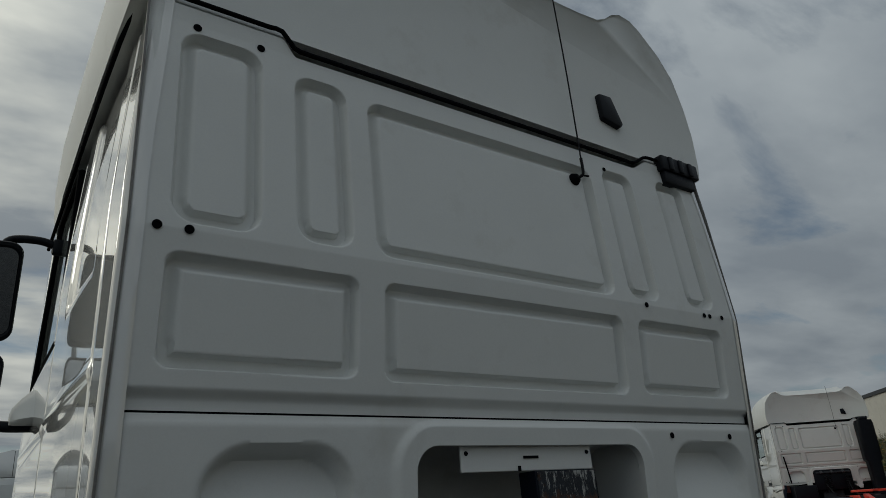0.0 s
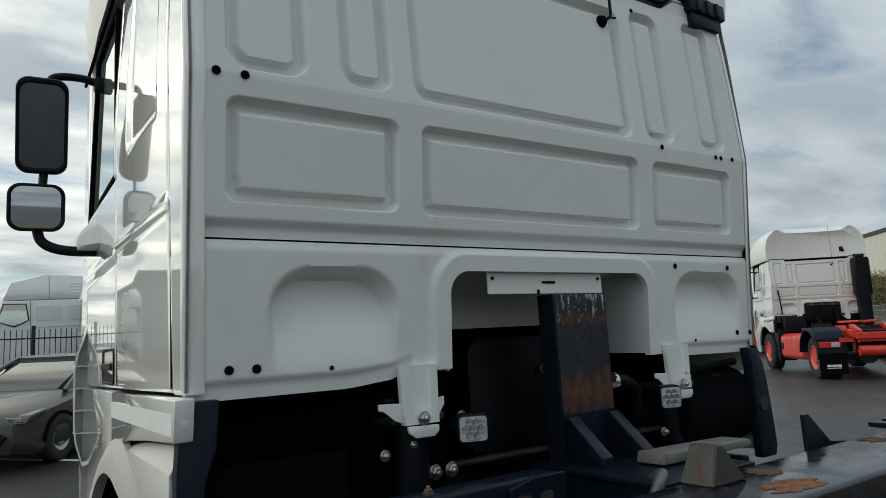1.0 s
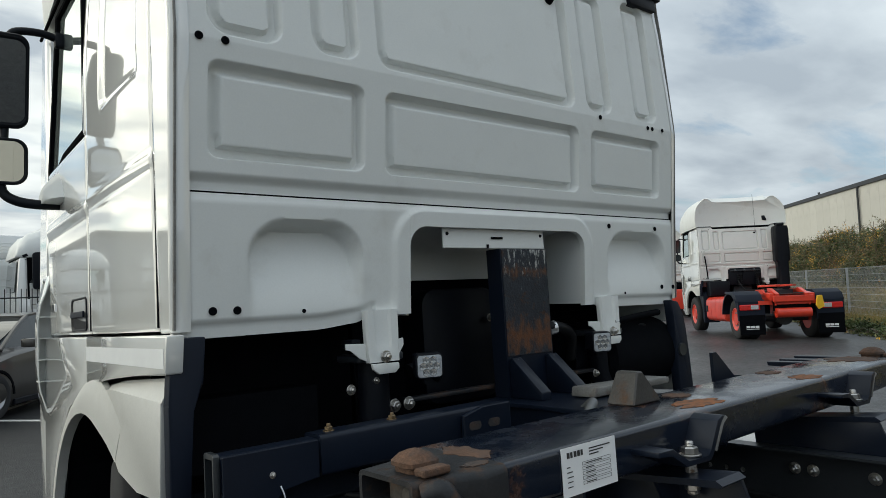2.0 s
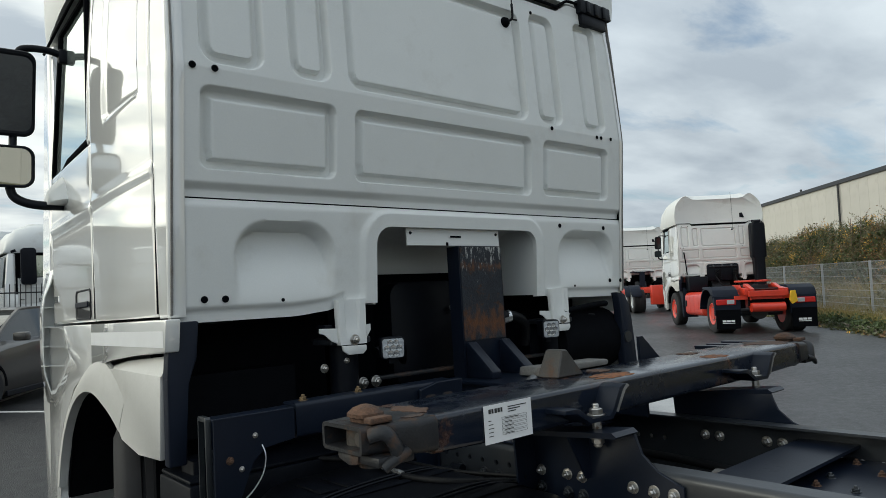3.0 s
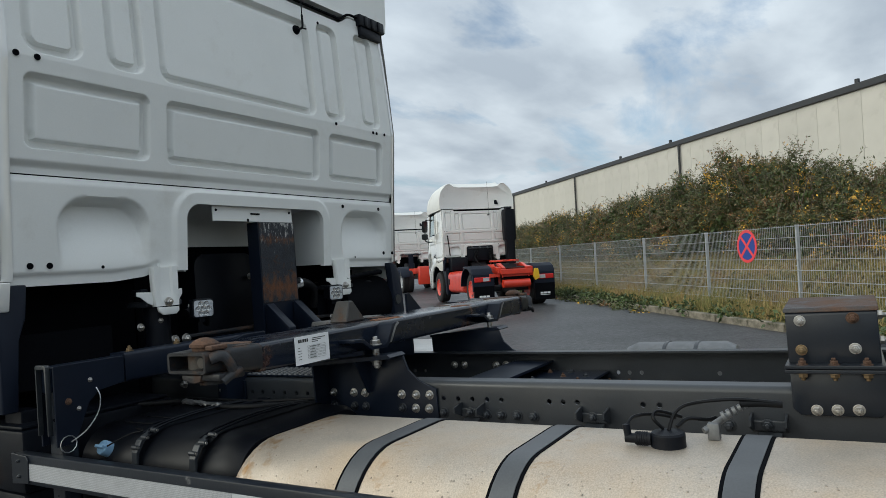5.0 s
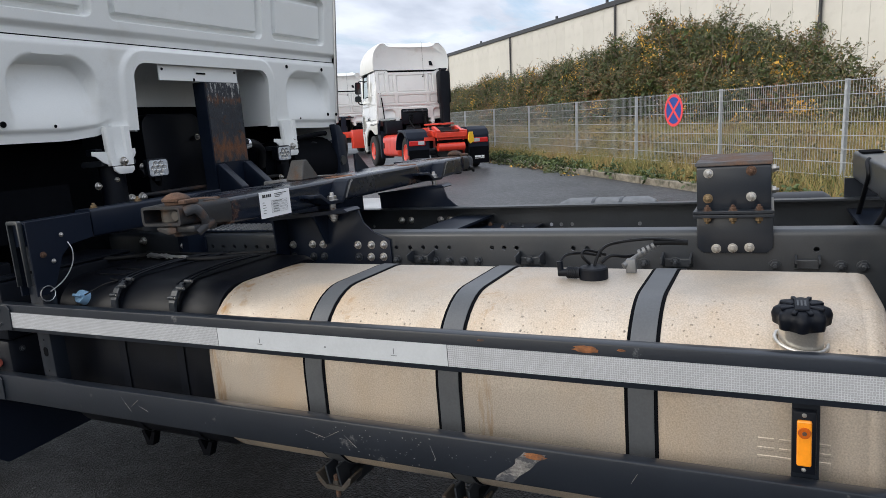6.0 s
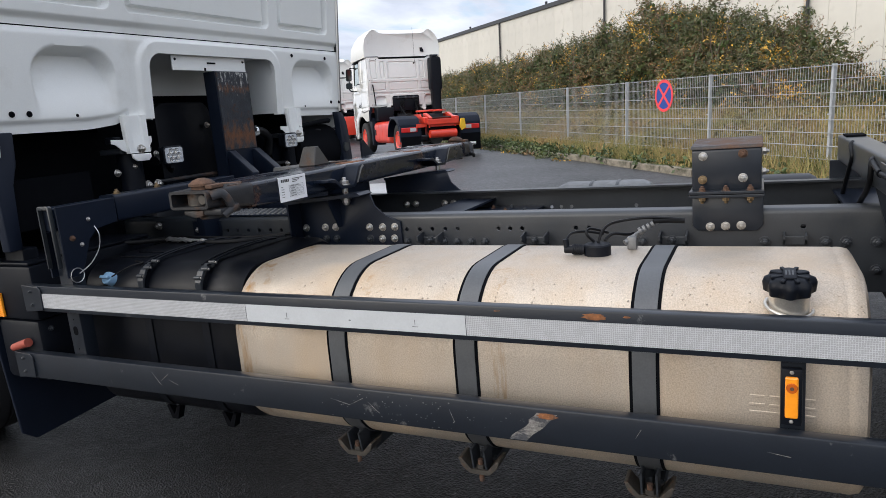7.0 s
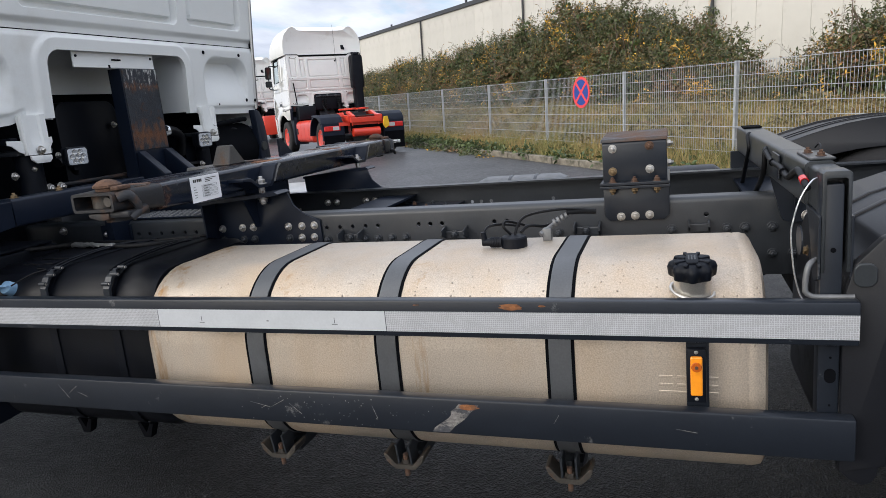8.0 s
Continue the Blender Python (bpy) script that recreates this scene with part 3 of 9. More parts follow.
def build_cab(root):
    # upper back panel
    bm = field(bmesh.new(), span(-1.264, 1.152, 500), span(0, 1, 380),
               lambda u, v: (u, wall_y(1.723 + v * (joint_z(u) - 1.753)) + upper_depth(u, 1.723 + v * (joint_z(u) - 1.753)), 1.723 + v * (joint_z(u) - 1.753)), (0, 0.03, 0))
    back = cab_part("upper_back_panel", bm, "white_back", root, "pressed white steel back wall", smooth=50)

    # lower back panel, with the arched opening over the gearbox tunnel
    def low_depth(x, z):
        d = 0.0
        for x0, x1 in ((-1.062, -0.664), (0.612, 1.062)):
            s = rr_sdf(x, z, x0, x1, 1.15, 1.650, 0.125)
            if s < 0:
                d = max(d, 0.080 * step(0, -0.030, s) * step(1.34, 1.64, z))
        d += 0.010 * step(0.03, 0.0, min(x + 1.247, 1.152 - x))
        d += 0.012 * step(bottom(x) + 0.05, bottom(x) + 0.035, z) * (0 if -0.62 < x < 0.60 else 1)
        d += 0.008 * step(1.690, 1.716, z)
        # raised rim of the opening
        s = rr_sdf(x, z, -0.485, 0.437, 1.0, 1.640, 0.07)
        d -= 0.014 * step(0.075, 0.05, s)
        return d

    def bottom(x):
        if -0.485 < x < 0.437:
            k = min(x + 0.485, 0.437 - x)
            return 1.640 - 0.07 + math.sqrt(max(0.07 ** 2 - max(0.07 - k, 0) ** 2, 0))
        if x <= -0.485:
            return 1.309 + 0.014 * step(-0.85, -0.66, x) + 0.018 * step(-0.70, -0.62, x)
        return 1.328 - 0.015 * step(0.54, 0.58, x) - 0.007 * step(0.60, 1.15, x)

    def low(u, v):
        z = bottom(u) + v * (1.716 - bottom(u))
        return (u, wall_y(z) + low_depth(u, z), z)

    bm = bmesh.new()
    for us in (span(-1.264, -0.4851, 94), [-0.4849 + 0.07 * (1 - math.cos(radians(a))) for a in range(0, 90, 9)] + span(-0.415, 0.367, 40) + [0.367 + 0.07 * math.sin(radians(a)) for a in range(9, 90, 9)] + [0.4369], span(0.4371, 1.152, 88)):
        field(bm, us, span(0, 1, 50), low, (0, 0.025, 0))
    lowp = cab_part("lower_back_panel", bm, "white_back", root, "white lower back panel with hand-wide hollows", smooth=50)
    cab_part("seam_backing", B(-1.250, 1.146, 0.02, 0.03, 1.70, 1.75), "rubber", root)

    # rubber plugs and screw heads in the back wall
    bm = bmesh.new()
    revolve(bm, [(0.0120, 0), (0.0120, 0.0022), (0.0100, 0.0035), (0.0062, 0.0035), (0.0056, 0.0020), (0.0022, 0.0020)], n=16)
    first = None
    for x, z, s in ((-1.135, 2.79, 1), (-0.950, 2.79, 1), (0.510, 2.74, 0.75), (-1.203, 2.150, 1.0), (-1.128, 2.150, 1.0), (0.567, 2.150, 0.85), (0.925, 2.145, 0.8), (0.962, 2.145, 0.8),
                    (1.045, 2.147, 0.8), (-1.163, 1.383, 1), (-1.092, 1.382, 1), (-0.880, 1.370, 0.55), (0.624, 1.672, 0.9), (0.977, 1.668, 0.9), (1.037, 1.39, 0.9), (1.124, 1.388, 0.9), (0.74, 1.37, 0.5)):
        d = upper_depth(x, z) if z > 1.73 else low_depth(x, z)
        m = Matrix.Translation((x, wall_y(z) + d - 0.001, z)) @ pose(0, 0, 0, 90) @ Matrix.Diagonal((s, s, s, 1))
        if first is None:
            first = cab_part("plug", bm, "rubber", back, "black rubber plug", m=m, smooth=40)
        else:
            cab_parts.append(again(first, m, back if z > 1.73 else lowp))

    # tunnel lining behind the opening
    bm = bmesh.new()
    prof = [(0.03, 1.655), (0.20, 1.65), (0.30, 1.62), (0.34, 1.57), (0.345, 1.50), (0.345, 1.47), (0.36, 1.47), (0.36, 1.58), (0.31, 1.66), (0.03, 1.67)]
    prism(bm, prof, "x", -0.50, 0.45)
    cab_part("tunnel_roof", bm, "white_back", root, smooth=40)
    for x in (0.440, -0.500):
        cab_part("tunnel_side", P([(0.028, 1.335), (0.36, 1.345), (0.36, 1.64), (0.028, 1.66)], "x", x, x + 0.012), "white_back", root)
    plate = cab_part("tie_plate", B(-0.325, 0.205, 0.018, 0.026, 1.567, 1.640, bevel=0.003), "white_back", root, "white slotted sheet plate")
    cab_part("slot", B(-0.09, -0.03, 0.014, 0.017, 1.603, 1.611), "rubber", plate)
    cab_part("notch", B(-0.115, -0.105, 0.014, 0.017, 1.567, 1.582), "rubber", plate)
    bolts(plate, [(-0.305, 0.018, 1.62), (0.185, 0.018, 1.62)], (0, -1, 0), "black_plastic", 0.4)

    # mounting lugs under the back panel
    for x0 in (-0.611, 0.588):
        # a tapering channel, thin wings behind it and a bent foot
        us = (-0.064, -0.058, -0.050, -0.034, -0.026, 0.026, 0.034, 0.052, 0.060, 0.066)
        dep = (0.010, 0.0, 0.0, 0.002, 0.012, 0.012, 0.002, 0.0, 0.0, 0.010)
        bm = bmesh.new()
        rings = []
        for z, k, e in ((1.36, 1.0, 1.0), (1.30, 0.99, 1.0), (1.25, 0.96, 0.8), (1.225, 0.93, 0.3), (1.19, 0.88, 0.0)):
            rings.append([(x0 + u * k, 0.004 + d * e, z) for u, d in zip(us, dep)] + [(x0 + u * k, 0.030, z) for u in us[::-1]])
        lug = cab_part("mounting_lug", loft(bm, rings), "white_back", root, "white folded sheet lug", smooth=25)
        cab_part("lug_wing", P([(x0 - 0.135, 1.257), (x0 - 0.060, 1.253), (x0 - 0.058, 1.195), (x0 - 0.085, 1.207), (x0 - 0.115, 1.236), (x0 - 0.135, 1.238)], "y", 0.020, 0.026, bevel=0.002), "white_back", lug)
        cab_part("lug_wing", P([(x0 + 0.058, 1.258), (x0 + 0.090, 1.262), (x0 + 0.090, 1.238), (x0 + 0.068, 1.208), (x0 + 0.055, 1.196)], "y", 0.020, 0.026, bevel=0.002), "white_back", lug)
        cab_part("lug_foot", P([(x0 - 0.054, 1.187), (x0 + 0.052, 1.184), (x0 + 0.052, 1.166), (x0 + 0.036, 1.152), (x0 - 0.028, 1.152), (x0 - 0.050, 1.168)], "y", -0.004, 0.008, bevel=0.003), "white_back", lug, smooth=40)
        if x0 < 0:
            cab_part("lug_box", B(x0 - 0.104, x0 - 0.070, 0.035, 0.10, 1.240, 1.268, bevel=0.004), "black_plastic", lug)
        bolts(lug, [(x0 + 0.004, 0.003, 1.207)], (0, -1, 0), "zinc", 1.2)

    # roof: lofted from the back to the front, with a ridge along each side
    def section(y, grow, lift, crown):
        pts = []
        for x, z in ((-1.262, 2.862), (-1.278, 2.93), (-1.288, 3.10), (-1.272, 3.26), (-1.232, 3.43), (-1.16, 3.545), (-1.05, 3.655), (-0.985, 3.70), (-0.91, 3.708), (-0.845, 3.68), (-0.785, 3.63), (-0.725, 3.60), (-0.60, 3.588), (-0.3, 3.583), (0, 3.58)):
            zz = 2.87 + (z - 2.87) * lift + crown * step(-0.88, -0.76, x)
            pts.append((x * grow, zz))
        full = pts + [(-x, z) for x, z in pts[-2::-1]]
        return [(CX + x, y, z) for x, z in full]
    rings = []
    for y, g, l, c in ((0.010, 0.975, 0.975, 0), (0.0, 0.988, 0.988, 0), (0.012, 0.997, 0.997, 0), (0.03, 1.0, 1.0, 0), (0.3, 1.003, 1.01, 0.14), (0.8, 1.004, 1.015, 0.18), (1.4, 1.0, 0.99, 0.16), (1.8, 0.985, 0.86, 0.06), (2.05, 0.95, 0.5, 0), (2.14, 0.92, 0.12, 0)):
        rings.append(section(y, g, l, c))
    bm = loft(bmesh.new(), rings)
    roof = cab_part("high_roof", bm, "white_back", root, "white moulded high roof", smooth=55)
    # dark gutter seal under the roof, stepping down over the middle
    pts = [(x, wall_y(joint_z(x)) - 0.006, joint_z(x) - 0.008) for x in span(-1.245, 1.15, 60)]
    bm = bmesh.new()
    tube(bm, [(-1.300, 1.9, 2.80), (-1.300, 1.2, 2.83), (-1.300, 0.5, 2.85), (-1.290, 0.1, 2.870), (-1.262, 0.005, 2.875)] + pts + [(1.175, 0.05, 2.88), (1.19, 0.5, 2.85), (1.19, 1.9, 2.80)], 0.0075, n=8, steps=2)
    cab_part("roof_seal", bm, "rubber", root, "black rubber roof seal", smooth=60)
    bm = bmesh.new()
    box(bm, 0.60, 0.70, -0.016, 0.01, 3.02, 3.16, bevel=0.012)
    cab_part("marker_cover", P([(0.560, 3.130), (0.640, 3.135), (0.690, 3.005), (0.670, 2.985), (0.565, 3.005)], "y", -0.016, 0.02, bevel=0.008), "black_plastic", roof, "black plastic roof cover", smooth=40)
    bm.free()
    bm = box(bmesh.new(), 0.885, 1.145, -0.035, 0.02, 2.825, 2.90, bevel=0.008)
    box(bm, 0.90, 1.11, -0.025, 0.02, 2.765, 2.83, bevel=0.008)
    for x in (0.93, 1.0, 1.07):
        box(bm, x, x + 0.03, -0.042, -0.03, 2.83, 2.895, bevel=0.004)
    cab_part("roof_hinge", bm, "black_plastic", root, "black plastic pipe bracket", smooth=40)
    # aerial
    bm = bmesh.new()
    revolve(bm, [(0.026, 0), (0.026, 0.006), (0.018, 0.022), (0.008, 0.028)], pose(0.322, 0.0, 2.649, 90), n=20)
    foot = cab_part("aerial_foot", bm, "rubber", root, smooth=40)
    bm = tube(bmesh.new(), [(0.322, -0.025, 2.649), (0.338, -0.040, 2.662), (0.338, -0.042, 2.73)], 0.006, n=8)
    tube(bm, [(0.338, -0.042, 2.73), (0.337, -0.045, 3.2), (0.323, -0.048, 3.75)], 0.0035, n=6)
    tube(bm, [(0.328, -0.036, 2.655), (0.368, -0.04, 2.658)], 0.004, n=6, steps=1)
    cab_part("aerial_rod", bm, "cable", foot, "thin black whip aerial", smooth=60)

    # sides
    for side in (-1, 1):
        def X(y, extra=0.0):
            return CX + side * (1.2025 - 0.017 * (side > 0) + 0.028 * step(-0.004, 0.014, y) + 0.012 * step(0.02, 0.60, y) + 0.004 * math.sin(min(max(y, 0), 2) * 1.6) + extra)

        def sheet(name, y0, y1, z0, z1, ny, nz, label="", top=None, dent=None, material="white_gloss", bow=False):
            def at(u, v):
                zt = z1 if top is None else top(u)
                z = z0 + (zt - z0) * v
                e = min(u - y0, y1 - u, z - z0, zt - z)
                d = -0.006 * step(0.010, 0.0, e)
                if dent:
                    d += dent(u, z)
                lean = -0.030 * step(2.2, 3.0, z) + 0.008 * math.sin((z - 1.3) * 1.4)
                back_y = wall_y(z) * (1 - step(0.0, 0.12, u)) if bow else 0.0
                return (X(u, d + lean), u + back_y, z)
            us = [y0, y0 + 0.004, y0 + 0.010] + span(y0 + 0.02, y1 - 0.02, ny) + [y1 - 0.010, y1 - 0.004, y1]
            vs = [0, 0.004, 0.010] + span(0.02, 0.98, nz) + [0.990, 0.996, 1]
            return cab_part(name, field(bmesh.new(), us, vs, at, (-side * 0.02, 0, 0)), material, root, label, smooth=45)

        def sleeper_dent(y, z):
            s = rr_sdf(y, z, 0.265, 0.715, 2.125, 3.2, 0.03)
            return -0.012 * step(0.0, -0.018, s) + 0.008 * step(1.80, 1.84, z) - 0.008 * step(1.835, 1.86, z)
        waist = lambda y, z: 0.010 * step(1.78, 1.815, z) - 0.010 * step(1.82, 1.835, z)
        sheet("corner_panel", -0.002, 0.137, 1.330, 2.86, 60, 60, bow=True)
        xj = -1.2665 if side < 0 else 1.1545
        cab_part("corner_joint", loft(bmesh.new(), [[(xj - 0.003, wall_y(z) + 0.0, z), (xj + 0.003, wall_y(z) + 0.0, z), (xj + 0.003, wall_y(z) + 0.012, z), (xj - 0.003, wall_y(z) + 0.012, z)] for z in span(1.335, 2.86, 40)]), "old_steel", root)
        sheet("sleeper_panel", 0.145, 0.925, 1.335, 2.84, 60, 90, "glossy white sleeper side panel", dent=sleeper_dent)
        door = sheet("door", 0.933, 1.80, 1.335, 2.095, 30, 40, "glossy white cab door", dent=waist)
        sheet("door_post", 0.933, 0.985, 2.10, 2.80, 4, 20)
        # window with its black surround
        bm = P([(0.99, 2.11), (1.40, 2.11), (1.76, 2.02), (1.78, 2.10), (1.55, 2.79), (0.99, 2.79)], "x", X(1.2, -0.014), X(1.2, -0.022))
        win = cab_part("window", bm, "side_glass", root, "pale tinted cab window")
        bm = tube(bmesh.new(), [(X(1.2, -0.008), y, z) for y, z in ((0.995, 2.12), (0.995, 2.78), (1.53, 2.78), (1.76, 2.10), (1.74, 2.03), (1.40, 2.11), (0.995, 2.12))], 0.014, n=8, steps=1)
        cab_part("window_seal", bm, "rubber", win, "black rubber window seal")
        # door handle in its hollow
        if side < 0:
            bm = bmesh.new()
            loft(bm, [[(X(1.1, e), 1.115 + a * k, 1.412 + b * k) for a, b in rrect(0.27, 0.125, 0.025)] for e, k in ((0.001, 1.06), (0.006, 1.04), (0.006, 0.96), (-0.0, 0.9))])
            h = cab_part("door_handle", bm, "black_plastic", door, "black recessed door handle", smooth=50)
            cab_part("grip", B(X(1.1, 0.006), X(1.1, 0.014), 1.0, 1.23, 1.400, 1.424, bevel=0.003), "dark_flap", h)
            cab_part("door_badge", B(X(1.6, 0.0), X(1.6, 0.006), 1.64, 1.76, 1.44, 1.475, bevel=0.002), "chrome", door)
        # rubber in the panel joints
        for yj in (0.141, 0.929):
            cab_part("joint_strip", P([(X(yj, 0.0012), yj - 0.005), (X(yj, 0.0012), yj + 0.005), (X(yj, -0.02), yj + 0.003), (X(yj, -0.02), yj - 0.003)], "z", 1.345, 2.10), "rubber", root)
        # lower skirt and reflective strip
        E = 0.0 if side < 0 else -0.045
        y_sk = -0.03 if side < 0 else 0.06
        sk = P([(y_sk, 1.325), (0.93, 1.325), (0.93, 1.145), (0.60, 1.185), (0.30, 1.208), (y_sk + 0.02, 1.222)], "x", X(0.5, 0.018 + E), X(0.5, -0.03 + E), bevel=0.006)
        sk = cab_part("skirt", sk, "white_gloss", root, "white plastic skirt over the wheel arch", smooth=40)
        cab_part("reflector_strip", B(X(0.5, 0.0192 + E), X(0.5, 0.018 + E), y_sk + 0.025, 0.925, 1.238, 1.290), "label", sk, "white reflective strip")
        fs = P([(0.938, 1.325), (1.85, 1.325), (1.85, 0.30), (1.62, 0.30), (1.60, 0.60), (1.53, 0.85), (1.28, 1.045), (1.10, 1.10), (0.938, 1.148)], "x", X(1.2, 0.014), X(1.2, -0.03), bevel=0.006)
        cab_part("front_skirt", fs, "white_gloss", root, smooth=40)
        # wheel arch: a thick shell over the front wheel
        yc, zc, ri = 0.93, 0.40, 0.65
        on = lambda a, r: (yc + r * math.cos(radians(a)), zc + r * math.sin(radians(a)))
        inner = [on(a, ri) for a in range(16, 134, 6)]
        outl = [(1.57, 0.60), (1.50, 0.84), (1.26, 1.02), (0.90, 1.135), (0.58, 1.152), (0.050, 1.150), (0.075, 0.882), (0.30, 0.872)] + inner[::-1]
        arch = cab_part("wheel_arch", P(outl, "x", X(0.5, 0.014 + E), X(0.5, -0.004 + E), bevel=0.004), "arch_plastic", root, "dull white plastic wheel arch", smooth=40)
        # flared lip round the opening, fading towards its foot
        rings = []
        for a in range(14, 127, 4):
            k = 1.0 if a < 108 else max(0.0, 1 - (a - 108) / 18)
            w = float(np.interp(a, (14, 60, 80, 100, 126), (0.045, 0.05, 0.085, 0.15, 0.14)))
            rings.append([(X(0.5, e + E), *on(a, r)) for r, e in ((ri - 0.002, -0.006), (ri - 0.002, 0.015 + 0.016 * k), (ri + 0.4 * w, 0.0155 + 0.018 * k), (ri + 0.7 * w, 0.0155 + 0.012 * k), (ri + w, 0.0142), (ri + w, -0.006))])
        cab_part("arch_lip", loft(bmesh.new(), rings), "arch_plastic", arch, smooth=45)
        # sloping top of the arch under the skirt
        def slope(u, v):
            top = float(np.interp(u, (0.0, 0.51, 0.89, 1.24, 1.5), (1.212, 1.182, 1.138, 1.02, 0.84)))
            low_ = min(top - 0.004, float(np.interp(u, (0.0, 0.58, 0.9, 1.26, 1.5), (1.146, 1.148, 1.115, 1.0, 0.82))))
            return (X(0.5, 0.014 + E - 0.030 * v), u, low_ + (top - low_) * v)
        cab_part("arch_top", field(bmesh.new(), span(0.040, 1.5, 30), span(0, 1, 4), slope, (-side * 0.02, 0, 0)), "arch_plastic", arch, smooth=40)
        liner = [on(a, ri + 0.004) for a in range(10, 131, 8)]
        cab_part("arch_liner", P([(1.56, 0.50), (1.44, 0.86), (1.2, 1.0), (0.90, 1.10), (0.14, 1.13), (0.14, 0.92)] + liner[::-1], "x", X(0.5, -0.010), X(0.5, -0.50)), "rubber", root, "black wheel arch liner")
        cab_part("arch_bracket", P([(0.08, 0.86), (0.20, 0.86), (0.18, 0.40), (0.10, 0.40)], "x", X(0.5, -0.09), X(0.5, -0.16), bevel=0.01), "black_plastic", arch, smooth=40)
        if side < 0:
            outline = [(-1.290, 1.315), (-1.195, 1.315), (-1.205, 1.19), (-1.240, 1.12), (-1.243, 0.87), (-1.300, 0.87), (-1.298, 1.14)]
        else:
            outline = [(1.045, 1.325), (1.105, 1.315), (1.145, 1.250), (1.152, 1.18), (1.164, 1.05), (1.178, 0.90), (1.16, 0.86), (1.065, 0.86), (1.06, 1.24)]
        cab_part("arch_flap", P(outline, "y", -0.005, 0.040, bevel=0.006), "dark_flap", root, "dark plastic rear arch flap", smooth=40)
        if side > 0:
            af = cab_part("air_filter", loft(bmesh.new(), [[(x, 0.17 + 0.165 * k * math.cos(radians(a)), 1.085 + 0.165 * k * math.sin(radians(a))) for a in range(0, 360, 15)] for x, k in [(0.60, 0.8), (0.62, 1.0)] + [(0.66 + 0.03 * j, (1.0, 0.975)[j % 2]) for j in range(14)] + [(1.085, 1.0), (1.10, 0.8)]]), "rubber", root, "dark ribbed air filter drum", smooth=30)
            cab_part("filter_hose", tube(bmesh.new(), [(0.62, 0.02, 1.245), (0.80, 0.01, 1.262), (0.95, 0.02, 1.270), (0.99, 0.04, 1.268)], 0.015, n=10), "rubber", af, smooth=60)
            cab_part("flap_eye", C((1.098, -0.016, 1.085), (1.098, -0.004, 1.085), 0.030, n=16), "chassis", af, smooth=40)
        # corner deflector, open at its back with ribs
        o = CX + side * 1.232
        bm = bmesh.new()
        rows = [(0.92, 0.010), (1.00, 0.035), (1.08, 0.058), (1.16, 0.066), (1.40, 0.066), (1.48, 0.054), (1.54, 0.030), (1.62, 0.008)]
        loft(bm, [[(o + side * w, 1.80, z), (o + side * (w * 0.9), 1.90, z), (o + side * (w * 0.6), 2.04, z), (o - side * 0.05, 2.16, z), (o - side * 0.05, 2.13, z), (o + side * (w * 0.5), 2.02, z), (o + side * (w * 0.8), 1.90, z), (o + side * (w - 0.006), 1.80, z)] for z, w in rows])
        defl = cab_part("corner_deflector", bm, "white_gloss", root, "white corner air deflector", smooth=40)
        cab_part("pod_floor", loft(bmesh.new(), [[(o - side * 0.02, yy, z) for z, w in rows] + [(o + side * (w - 0.007), yy, z) for z, w in rows[::-1]] for yy in (1.875, 1.88)]), "white_back", defl)
        for z in (1.12, 1.22, 1.32, 1.42):
            cab_part("rib", B(min(o, o + side * 0.060), max(o, o + side * 0.060), 1.815, 1.873, z, z + 0.006), "white_back", defl)
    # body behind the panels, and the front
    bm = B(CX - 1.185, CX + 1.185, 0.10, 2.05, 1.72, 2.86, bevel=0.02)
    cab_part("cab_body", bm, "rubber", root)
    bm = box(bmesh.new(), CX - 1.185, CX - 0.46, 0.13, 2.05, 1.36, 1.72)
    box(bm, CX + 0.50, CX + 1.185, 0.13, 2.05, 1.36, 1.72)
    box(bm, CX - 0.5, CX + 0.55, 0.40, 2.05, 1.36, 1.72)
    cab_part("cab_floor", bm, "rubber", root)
    bm = P([(1.84, 0.32), (2.12, 0.32), (2.17, 0.9), (2.14, 1.6), (2.05, 2.86), (1.84, 2.86)], "x", CX - 1.235, CX + 1.235, bevel=0.05)
    cab_part("front_panel", bm, "white_gloss", root, smooth=40)
    bm = P([(2.16, 1.85), (2.07, 2.75), (2.09, 2.75), (2.18, 1.85)], "x", CX - 1.05, CX + 1.05, bevel=0.01)
    cab_part("windscreen", bm, "glass", root)


build_cab(truck)


